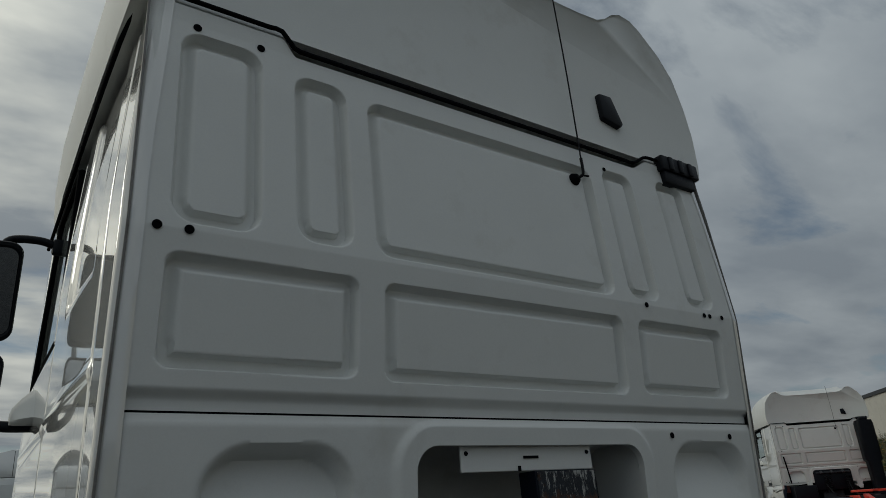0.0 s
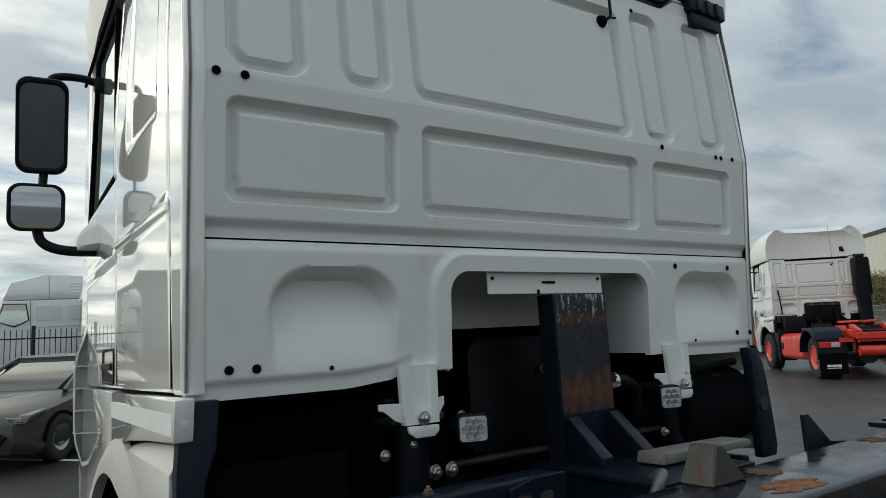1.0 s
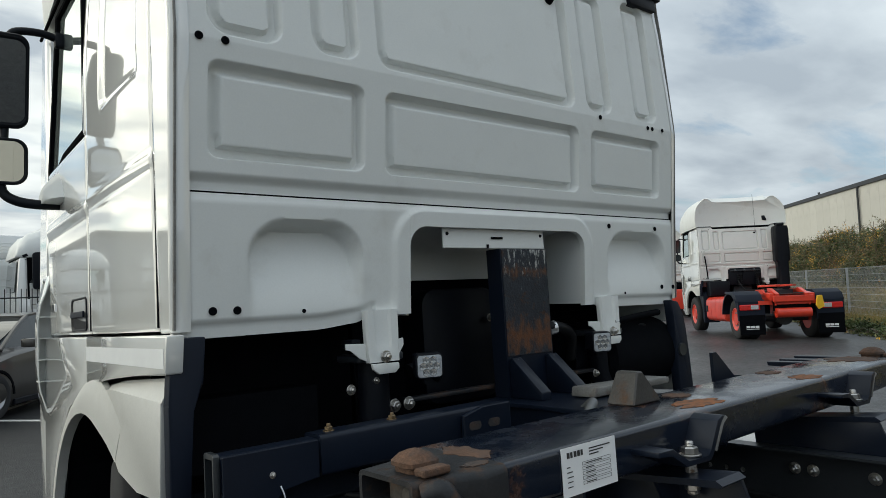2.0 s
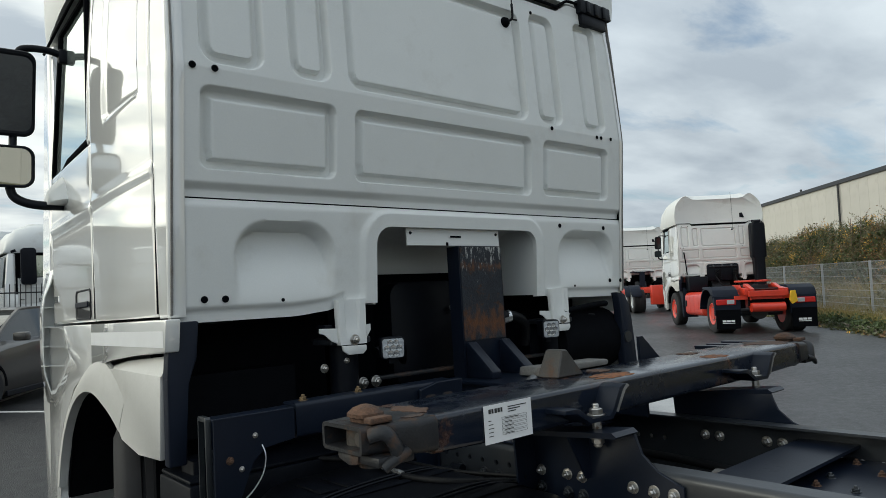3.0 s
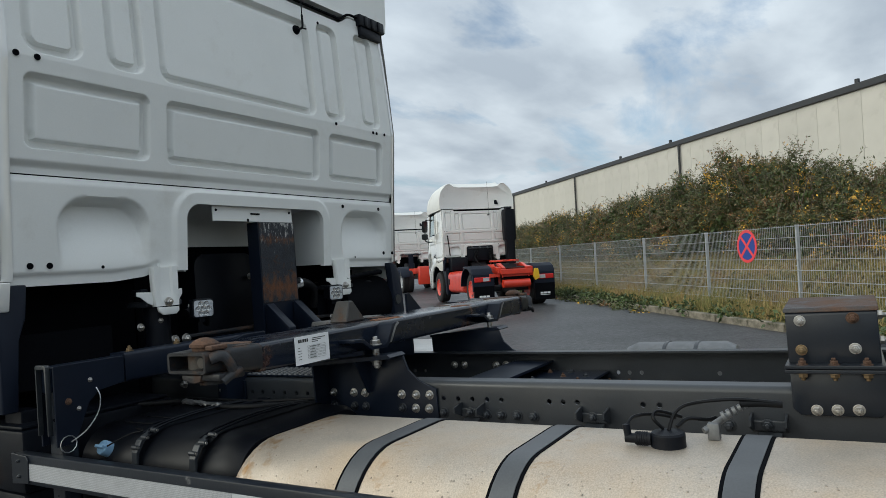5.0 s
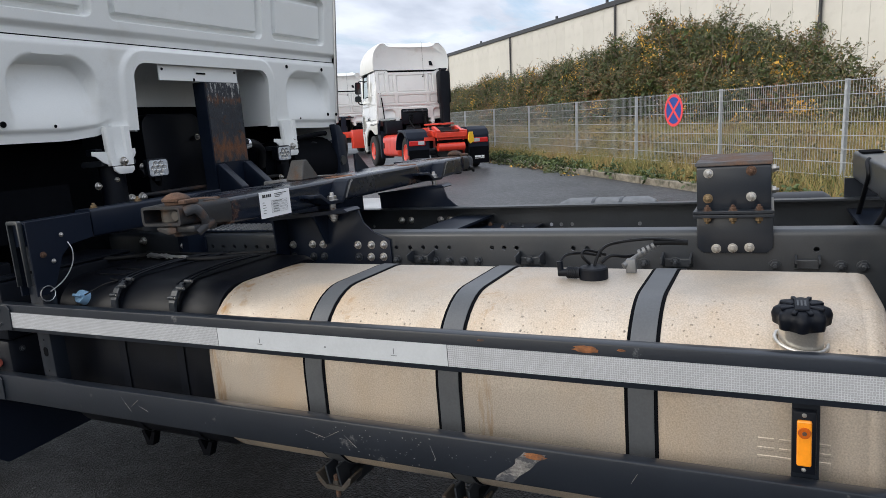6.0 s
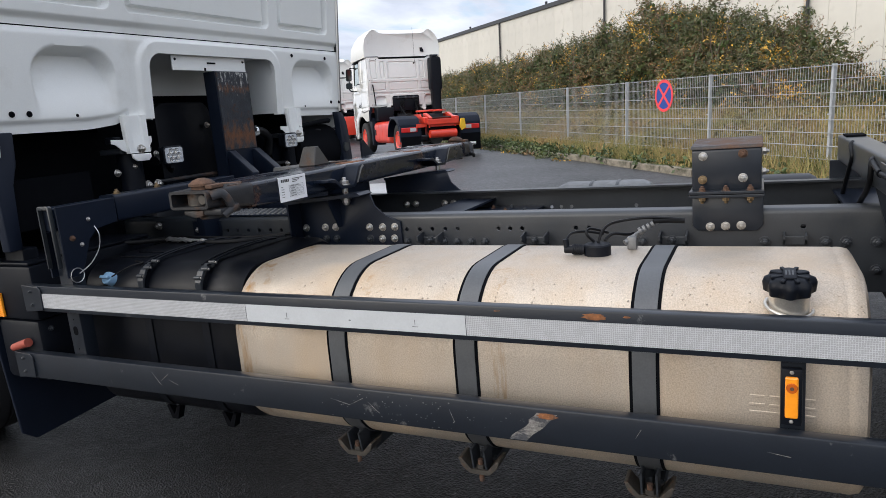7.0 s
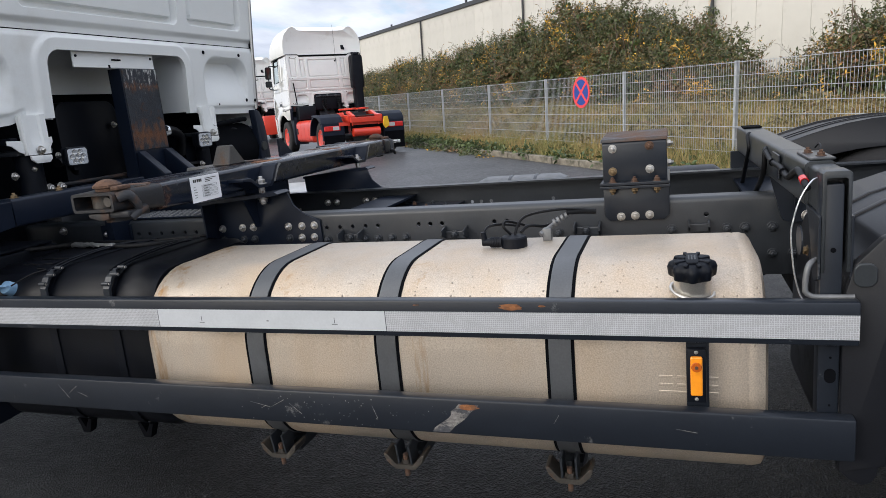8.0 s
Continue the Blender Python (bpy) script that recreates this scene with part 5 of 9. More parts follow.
# upright buffer post behind the cab
bm = bmesh.new()
loft(bm, [[(-0.065, 0.0, z), (0.193, 0.0, z), (0.193, 0.075, z), (0.180, 0.075, z), (0.180, 0.012, z), (-0.052, 0.012, z), (-0.052, 0.075, z), (-0.065, 0.075, z)] for z in (0.93, 1.565)])
buf = part("buffer_post", bm, "frame_paint", truck, "dark steel buffer post with a rusty worn face")
part("worn_face", B(-0.058, 0.186, -0.003, -0.0005, 1.155, 1.562, bevel=0.001), "worn_face", buf, "flaking paint and rust")
for x in (-0.058, 0.140):
    bm = P([(-0.005, 1.145), (-0.02, 1.15), (-0.16, 1.03), (-0.16, 1.00), (-0.005, 1.00)], "x", x, x + 0.05, bevel=0.004)
    part("brace", bm, "frame_paint", buf, smooth=30)
    bolts(buf, [(x + 0.025, -0.022, 1.135)], (0, -0.7, 0.7), "chassis", 0.5)
part("base_plate", B(-0.14, 0.30, -0.45, 0.08, 0.985, 1.000, bevel=0.003), "frame_paint", buf)
for x in (-0.12, 0.27):
    part("base_leg", B(x - 0.006, x + 0.006, -0.66, 0.07, 0.845, 0.985), "frame_paint", buf)
bm = tube(bmesh.new(), [(-0.06, -0.30, 0.94), (-0.07, -0.36, 0.99), (-0.10, -0.42, 1.02), (-0.15, -0.45, 1.01), (-0.17, -0.44, 0.96)], 0.017, n=10)
part("coolant_pipe", bm, "galv_dark", truck, "bent grey steel pipe", smooth=60)
part("cover_sheet", P([(0.06, 1.005), (0.07, 1.040), (0.52, 1.030), (0.53, 1.02), (0.52, 1.005)], "y", -0.30, -0.19, bevel=0.006), "old_steel", truck, "light grey cover sheet", smooth=40)

# front support bar with the guard's post
bar = part("support_bar", loft(bmesh.new(), [[(x, -0.18 + a * (1 if k else 0.9), 0.985 + b * (1 if k else 0.88)) for a, b in rrect(0.08, 0.100, 0.010, 3)] for x, k in ((-1.245, 0), (-0.98, 0))]), "frame_paint", truck, "dark blue-grey telescopic support bar", smooth=40)
part("bar_sleeve", loft(bmesh.new(), [[(x, -0.18 + a, 0.985 + b) for a, b in rrect(0.092, 0.108, 0.012, 3)] for x in (-0.98, -0.32)]), "frame_paint", bar, smooth=40)
part("bar_end_plate", P([(-0.50, 1.02), (-0.42, 1.04), (-0.30, 1.04), (-0.30, 0.90), (-0.50, 0.93)], "y", -0.245, -0.23, bevel=0.004), "frame_paint", bar)
for xs in (-0.455, -0.375):
    part("slot", loft(bmesh.new(), [[(xs + a, yy, 0.985 + b) for a, b in rrect(0.05, 0.026, 0.012, 4)] for yy in (-0.2452, -0.2462)]), "rust_edge", bar)
bolts(bar, [(-0.93, -0.18, 1.038), (-0.72, -0.18, 1.038)], (0, 0, 1), "brass", 0.95)
part("bar_bracket", P([(-0.50, 0.60), (-0.50, 0.93), (-0.34, 0.93), (-0.39, 0.60)], "y", -0.20, -0.16), "frame_paint", bar)
part("end_channel", P([(-0.214, 0.800), (-0.214, 1.030), (-0.208, 1.036), (-0.156, 1.036), (-0.150, 1.030), (-0.150, 0.800), (-0.157, 0.800), (-0.157, 1.024), (-0.207, 1.024), (-0.207, 0.800)], "x", -1.262, -1.2462, bevel=0.001), "bar_paint", bar, "open channel over the guard post", smooth=30)
part("guard_bracket", P([(-1.246, 1.030), (-1.246, 0.76), (-1.19, 0.76), (-1.165, 0.80), (-1.13, 0.89), (-1.09, 0.925), (-0.99, 0.935), (-0.99, 1.030)], "y", -0.232, -0.224, bevel=0.002), "frame_paint", bar)
part("guard_bracket", P([(-1.245, 0.935), (-1.245, 0.76), (-1.19, 0.76), (-1.165, 0.80), (-1.13, 0.90), (-1.09, 0.93), (-1.02, 0.935)], "y", -0.143, -0.135, bevel=0.002), "frame_paint", bar)
bolts(bar, [(-1.20, -0.232, 0.905)], (0, -1, 0), "rust", 0.7)
bolts(bar, [(-1.165, -0.232, 0.875), (-1.12, -0.232, 0.965)], (0, -1, 0), "zinc", 0.5)

# side guard: two rails on two posts
upper = part("guard_rail", B(-1.262, -1.222, -2.985, 0.02, 0.629, 0.732, bevel=0.006), "rail", truck, "dark grey side guard rail with a reflective strip", smooth=30)
lower = part("guard_rail", B(-1.262, -1.222, -2.985, 0.15, 0.346, 0.451, bevel=0.006), "rail", truck, "scratched dark grey side guard rail", smooth=30)
for r, y0, z0, z1 in ((upper, -0.005, 0.631, 0.731), (lower, 0.125, 0.348, 0.450)):
    cap = part("end_plate", P([(y0 - 0.075, z0 + 0.004), (y0 + 0.027, z0 - 0.004), (y0 + 0.027, z1 + 0.003), (y0 - 0.065, z1 - 0.003), (y0 - 0.078, z1 - 0.018)], "x", -1.268, -1.2625, bevel=0.002), "rail", r)
    bolts(cap, [(-1.268, y0 - 0.02, z0 + 0.025), (-1.268, y0 - 0.02, z1 - 0.022)], (-1, 0, 0), "chassis", 0.45)
post_f = part("guard_post", B(-1.222, -1.165, -0.215, -0.145, 0.36, 0.965, bevel=0.004), "rail", truck, "dark grey guard post", smooth=30)
post_r = part("guard_post", B(-1.218, -1.170, -2.956, -2.910, 0.36, 0.989, bevel=0.005), "rail", truck, "dark grey guard post", smooth=30)
# slot and lower holes
for y, zz, xo, post in ((-0.18, 0.545, -1.222, post_f), (-2.936, 0.540, -1.218, post_r)):
    bm = loft(bmesh.new(), [[(x, y + a, zz + b) for a, b in rrect(0.024, 0.036, 0.0118, 4)] for x in (xo - 0.0004, xo - 0.0012)])
    part("slot", bm, "rubber", post)
    for dz in (-0.074, 0.045, 0.091, 0.30):
        part("drilled_hole", C((xo - 0.0004, y, zz + dz), (xo - 0.0012, y, zz + dz), 0.0028 if dz < 0.2 else 0.006, n=10), "rubber", post)
# reflective strip in three lengths
def strip(y0, y1, name, m):
    return part("reflective_strip", B(-1.2637, -1.2625, y0, y1, 0.645, 0.702), m, upper, name)
strip(-1.078, -0.080, "prismatic silver reflective strip", "prism_strip")
strip(-1.846, -1.080, "plain white reflective strip with faint marks", "strip_plain")
strip(-2.983, -1.848, "prismatic silver reflective strip", "prism_strip")
for y in (-1.24, -1.69):
    part("print_bar", B(-1.2643, -1.2638, y - 0.0007, y + 0.0007, 0.666, 0.682), "strap", upper)
    part("print_bar", B(-1.2643, -1.2638, y - 0.009, y + 0.009, 0.6608, 0.6622), "strap", upper)
part("print_bar", B(-1.2643, -1.2638, -1.475, -1.468, 0.668, 0.671), "strap", upper)
# where a load has rubbed
def ragged(cy, cz, ry, rz, seed, lean=0.0, n=26):
    g = random.Random(seed)
    return [(cy + lean * math.sin(2 * math.pi * k / n) + ry * math.cos(2 * math.pi * k / n) * g.uniform(0.65, 1.1), cz + rz * math.sin(2 * math.pi * k / n) * g.uniform(0.85, 1.0)) for k in range(n)]
g = random.Random(4)
edge = [(-2.088 + 0.085 * k / 8 + g.uniform(-0.004, 0.004), 0.437 - 0.085 * k / 8) for k in range(9)]
part("scrape", P(edge + [(y + 0.052 + g.uniform(-0.006, 0.006), z) for y, z in edge[::-1]], "x", -1.2630, -1.2622), "scratch", lower, "bare scraped steel")
part("rust_patch", P(ragged(-2.062, 0.430, 0.034, 0.009, 9), "x", -1.2634, -1.2622), "fresh_rust", lower, "rust at the rubbed edge")
part("rust_patch", P(ragged(-2.20, 0.716, 0.036, 0.009, 8), "x", -1.2634, -1.2622), "fresh_rust", upper)
part("rust_patch", P(ragged(-2.20, -1.243, 0.05, 0.014, 15), "z", 0.7272, 0.7278), "fresh_rust", upper, m=Matrix(((0, 1, 0, 0), (1, 0, 0, 0), (0, 0, 1, 0), (0, 0, 0, 1))))
for y, z, long, tilt in ((-0.62, 0.405, 0.06, 50), (-0.66, 0.412, 0.05, -35), (-0.70, 0.398, 0.04, 20), (-1.40, 0.402, 0.07, 12), (-1.46, 0.408, 0.055, -28), (-1.52, 0.395, 0.05, 40), (-1.78, 0.40, 0.04, 70), (-2.30, 0.41, 0.03, -60), (-2.62, 0.40, 0.05, 8)):
    part("scratch_mark", B(-1.2628, -1.2622, -long / 2, long / 2, -0.0007, 0.0007), "scratch", lower, m=Matrix.Translation((0, y, z)) @ pose(0, 0, 0, tilt))
g = random.Random(31)
bm = bmesh.new()
for _ in range(70):
    y, z, s = g.gauss(-1.60, 0.15), g.uniform(0.352, 0.44), g.uniform(0.0006, 0.0014)
    box(bm, -1.2627, -1.2621, y - s * g.uniform(0.8, 2.2), y + s, z - s, z + s)
tagged(part("paint_fleck", bm, "scratch", lower, "small pale flecks on the paint"), kind="stuff")
part("rust_patch", P(ragged(-2.07, -1.243, 0.05, 0.018, 5), "z", 0.4422, 0.4430), "fresh_rust", lower, m=pose(0, 0, 0, 0, 0, 0) @ Matrix(((0, 1, 0, 0), (1, 0, 0, 0), (0, 0, 1, 0), (0, 0, 0, 1))))

for k, (y, z) in enumerate(((-2.28, 0.719), (-1.94, 0.720))):
    part("rust_patch", P(ragged(y, z, 0.010, 0.003, 40 + k, 0.0, 14), "x", -1.2646 if z < 0.7 else -1.2632, -1.2622), "fresh_rust", upper)
# side marker lamp on its hanger
mk = part("side_marker", B(-1.232, -1.205, -2.668, -2.622, 0.462, 0.602, bevel=0.004), "black_plastic", truck, "amber side marker lamp in a black holder", smooth=30)
part("marker_hanger", B(-1.214, -1.206, -2.675, -2.622, 0.325, 0.632, bevel=0.002), "rail", mk)
part("marker_lens", B(-1.243, -1.232, -2.659, -2.631, 0.484, 0.586, bevel=0.004), "amber", mk, "amber plastic lens")
part("marker_bulb", C((-1.243, -2.645, 0.560), (-1.2465, -2.645, 0.560), 0.0125, 0.0115, n=18), "amber_dark", mk, "round bulb behind the lens")
part("bulb_contact", C((-1.2465, -2.645, 0.560), (-1.2475, -2.645, 0.560), 0.0045, n=12), "rust", mk)
bolts(mk, [(-1.232, -2.645, 0.594), (-1.232, -2.645, 0.472)], (-1, 0, 0), "zinc", 0.28)

# ---- fuel tank ----
TX, TZ, TW, TH_ = -0.815, 0.472, 0.70, 0.600
def tank_ring(y, k=1.0, r=0.225):
    return [(TX + a * k, y, TZ + b * k) for a, b in rrect(TW, TH_, r, 10)]
rings = [tank_ring(-0.922, 0.86), tank_ring(-0.918, 0.955), tank_ring(-0.925, 0.985), tank_ring(-0.945, 1.0), tank_ring(-0.952, 1.0), tank_ring(-0.957, 0.996), tank_ring(-0.962, 1.0)]
rings += [tank_ring(y, 1.0) for y in span(-1.0, -2.74, 12)]
rings += [tank_ring(-2.765, 1.0), tank_ring(-2.770, 0.996), tank_ring(-2.775, 1.0), tank_ring(-2.79, 1.0), tank_ring(-2.808, 0.985), tank_ring(-2.815, 0.955), tank_ring(-2.811, 0.86)]
tank = part("fuel_tank", loft(bmesh.new(), rings), "tank", truck, "large weathered aluminium fuel tank with brown staining", smooth=40)
def belt(y, w, k, name, m, label=""):
    path = [(TX + a * k, TZ + b * k) for a, b in rrect(TW, TH_, 0.225, 10)]
    path = [p for p in path if not (p[0] > TX + 0.22 and p[1] < TZ - 0.1)]
    idx = max(range(len(path)), key=lambda i: (path[i][0] + path[(i + 1) % len(path)][0]) if math.hypot(path[i][0] - path[(i + 1) % len(path)][0], path[i][1] - path[(i + 1) % len(path)][1]) > 0.1 and path[i][1] < TZ else -9)
    bm = bmesh.new()
    n = len(path)
    inn = [(TX + (x - TX) * 0.985, TZ + (z - TZ) * 0.985) for x, z in path]
    for i in range(n):
        j = (i + 1) % n
        v = [bm.verts.new((p[0], yy, p[1])) for yy in (y - w / 2, y + w / 2) for p in (path[i], path[j])]
        q = [bm.verts.new((p[0], yy, p[1])) for yy in (y - w / 2, y + w / 2) for p in (inn[i], inn[j])]
        bm.faces.new((v[0], v[1], v[3], v[2]))
        bm.faces.new((v[0], v[1], q[1], q[0]))
        bm.faces.new((v[2], v[3], q[3], q[2]))
    bmesh.ops.remove_doubles(bm, verts=bm.verts, dist=0.0004)
    return part(name, bm, m, tank, label, smooth=40)
for y in (-1.348, -1.795, -2.303):
    belt(y, 0.078, 1.006, "strap_pad", "rubber", "black rubber strip under the strap")
    sp = belt(y, 0.060, 1.012, "strap", "strap", "flat grey steel tank strap")
    # cradle foot under the tank's outer corner
    low = pose(-0.055, y, 0.045)
    part("foot_web", P([(-1.037, 0.150), (-0.85, 0.168), (-0.85, 0.125), (-1.037, 0.112)], "y", -0.004, 0.004), "chassis", sp, m=low)
    part("cradle_foot", P([(-0.068, 0.150), (-0.060, 0.126), (-0.032, 0.100), (0.032, 0.100), (0.060, 0.126), (0.068, 0.150), (0.058, 0.150), (0.028, 0.114), (-0.028, 0.114), (-0.058, 0.150)], "x", -1.080, -1.010, bevel=0.002), "worn_steel", sp, "dull bent cradle foot", m=low)
    for e in (-0.024, 0.018):
        part("foot_ear", P([(-1.085, 0.185), (-1.02, 0.185), (-1.02, 0.105), (-1.07, 0.105)], "y", e, e + 0.006), "chassis", sp, m=low)
    part("foot_bolt", C((-1.060, 0, 0.070), (-1.064, 0, 0.145), 0.008, n=10), "rust", sp, m=low)
    part("foot_nut", C((-1.060, 0, 0.112), (-1.060, 0, 0.128), 0.015, n=6), "worn_steel", sp, m=low)
    part("cradle", P([(-0.41, 0.72), (-0.46, 0.70), (-0.452, 0.26), (-0.50, 0.172), (-1.05, 0.168), (-1.05, 0.130), (-0.50, 0.13), (-0.41, 0.25)], "y", y - 0.03, y + 0.03), "chassis", sp)
    # anchor on the rail
    an = part("strap_anchor", B(-0.412, -0.402, y - 0.042, y + 0.042, 0.722, 0.752, bevel=0.003), "chassis", railL)
    for yy in (y - 0.048, y + 0.042):
        part("anchor_ear", P([(-0.402, 0.72), (-0.46, 0.745), (-0.46, 0.762), (-0.402, 0.772)], "y", yy, yy + 0.006), "chassis", an)
    bolts(an, [(-0.412, y + 0.005, 0.740)], (-1, 0, 0), "chassis", 1.0)
an = part("strap_anchor", B(-0.412, -0.402, -2.72, -2.65, 0.722, 0.752, bevel=0.003), "chassis", railL)
for yy in (-2.72, -2.656):
    part("anchor_ear", P([(-0.402, 0.72), (-0.44, 0.745), (-0.44, 0.758), (-0.402, 0.766)], "y", yy, yy + 0.006), "chassis", an)
# filler neck and cap
capm = Matrix.Translation((0, 0, -0.006)) @ along((-1.098, -2.642, 0.728), (-1.298, -2.642, 1.708)) @ Matrix.Diagonal((0.81, 0.81, 0.80, 1))
bm = bmesh.new()
revolve(bm, [(0.056, -0.06), (0.056, 0.044), (0.02, 0.046)], n=36)
neck = part("filler_neck", bm, "tank_bright", tank, "bright welded filler neck", m=capm, smooth=35)
bm = bmesh.new()
rings = []
for h, r in ((0.040, 0.055), (0.046, 0.066), (0.074, 0.069), (0.088, 0.064), (0.094, 0.050), (0.096, 0.046)):
    rings.append([((r + 0.0055 * math.cos(8 * a) * (1 if h > 0.043 else 0)) * math.cos(a), (r + 0.0055 * math.cos(8 * a) * (1 if h > 0.043 else 0)) * math.sin(a), h) for a in [2 * math.pi * k / 64 for k in range(64)]])
loft(bm, rings)
ring = bmesh.new()
tube(ring, [(0.066 * math.cos(radians(a)), 0.066 * math.sin(radians(a)), -0.012 + 0.010 * math.cos(radians(a - 180))) for a in range(0, 361, 20)], 0.006, n=8, steps=1)
part("weld_ring", ring, "tank_bright", neck, smooth=60)
cap = part("filler_cap", bm, "black_plastic", neck, "black lobed plastic filler cap", smooth=50)
bm = bmesh.new()
for k in range(8):
    a = 2 * math.pi * (k + 0.5) / 8
    box(bm, -0.006, 0.006, 0.022, 0.056, 0.090, 0.100, bevel=0.003, m=pose(0, 0, 0, 0, 0, math.degrees(a)))
part("cap_rib", bm, "black_plastic", cap, smooth=40)
part("cap_bridge", B(-0.018, 0.018, -0.036, 0.036, 0.094, 0.104, bevel=0.004), "black_plastic", cap, smooth=40)
bm = bmesh.new()
for k in range(3):
    box(bm, -0.012 + k * 0.009, -0.0075 + k * 0.009, -0.016, 0.016, 0.104, 0.1048)
part("cap_mark", bm, "chassis", cap)
# stamped maker's mark, as plain raised bars
for a, b, z in ((0.0, 0.036, 0.478), (0.044, 0.080, 0.478), (0.088, 0.145, 0.478), (0.0, 0.036, 0.500), (0.044, 0.080, 0.500), (0.088, 0.145, 0.500), (0.0, 0.145, 0.458)):
    part("stamped_bar", B(-1.1662, -1.159, -2.555 - b, -2.555 - a, z - 0.0045, z + 0.0045, bevel=0.002), "tank", tank)
part("stamped_mark", P([(-2.705, 0.722), (-2.735, 0.722), (-2.735, 0.716), (-2.711, 0.716), (-2.711, 0.700), (-2.705, 0.700)], "x", -1.075, -1.068), "tank", tank)
# level sender, its connector and cables
sm = pose(-0.80, -2.115, 0.772) @ Matrix.Diagonal((0.72, 0.72, 0.75, 1))
bm = bmesh.new()
revolve(bm, [(0.058, 0.0), (0.058, 0.040), (0.053, 0.046), (0.01, 0.047)], n=32)
sender = part("level_sender", bm, "black_plastic", tank, "round black fuel level sender", m=sm, smooth=35)
bm = bmesh.new()
cyl(bm, (-0.02, 0.05, 0.025), (-0.02, 0.105, 0.025), 0.021, n=14)
for k in range(5):
    cyl(bm, (-0.02, 0.064 + k * 0.008, 0.025), (-0.02, 0.068 + k * 0.008, 0.025), 0.0235, n=14)
cyl(bm, (-0.02, 0.105, 0.025), (-0.02, 0.14, 0.025), 0.016, n=12)
cyl(bm, (-0.02, 0.13, 0.025), (-0.02, 0.135, 0.070), 0.013, n=12)
part("connector", bm, "black_plastic", sender, smooth=40)
bm = tube(bmesh.new(), [(-0.02, 0.133, 0.065), (0.03, 0.12, 0.085), (0.10, 0.07, 0.080), (0.14, 0.0, 0.062)], 0.006, n=6)
tube(bm, [(0.02, 0.0, 0.046), (0.05, -0.02, 0.10), (0.08, -0.07, 0.125), (0.12, -0.20, 0.135), (0.16, -0.33, 0.120)], 0.006, n=6)
tube(bm, [(0.03, 0.02, 0.048), (0.02, 0.05, 0.085), (0.06, 0.04, 0.10), (0.10, -0.03, 0.075)], 0.006, n=6)
tube(bm, [(0.06, -0.02, 0.05), (0.10, -0.05, 0.07), (0.16, -0.10, 0.055), (0.22, -0.12, 0.05)], 0.007, n=6)
tube(bm, [(0.13, -0.22, 0.118), (0.15, -0.28, 0.118), (0.17, -0.345, 0.112)], 0.012, n=8)
part("cable", bm, "cable", sender, "black cable loops", smooth=60)
bm = bmesh.new()
for k in range(5):
    cyl(bm, (0.12 + k * 0.004, -0.16 - k * 0.017, 0.075 + k * 0.009), (0.122 + k * 0.004, -0.17 - k * 0.017, 0.080 + k * 0.009), 0.0165 - 0.0013 * k, n=14)
box(bm, 0.10, 0.135, -0.150, -0.11, 0.0, 0.055, bevel=0.004)
cyl(bm, (0.10, -0.10, 0.03), (0.16, -0.17, 0.07), 0.012, n=12)
part("pipe_union", bm, "galv_dark", sender, "corroded metal pipe unions", smooth=40)

# ---- dark plastic additive tank in front of the fuel tank ----
AX, AZ = -0.775, 0.476
def ad_ring(y, k=1.0):
    return [(AX + a * k, y, AZ + b * k) for a, b in rrect(0.66, 0.61, 0.13, 8)]
rings = [ad_ring(-0.10, 0.80), ad_ring(-0.09, 0.93), ad_ring(-0.12, 1.0), ad_ring(-0.43, 1.0), ad_ring(-0.445, 0.985), ad_ring(-0.46, 1.0), ad_ring(-0.72, 1.0), ad_ring(-0.735, 0.985), ad_ring(-0.75, 1.0), ad_ring(-0.87, 1.0), ad_ring(-0.905, 0.95), ad_ring(-0.90, 0.80)]
ad = part("additive_tank", loft(bmesh.new(), rings), "tank_plastic", truck, "matt black plastic additive tank", smooth=40)
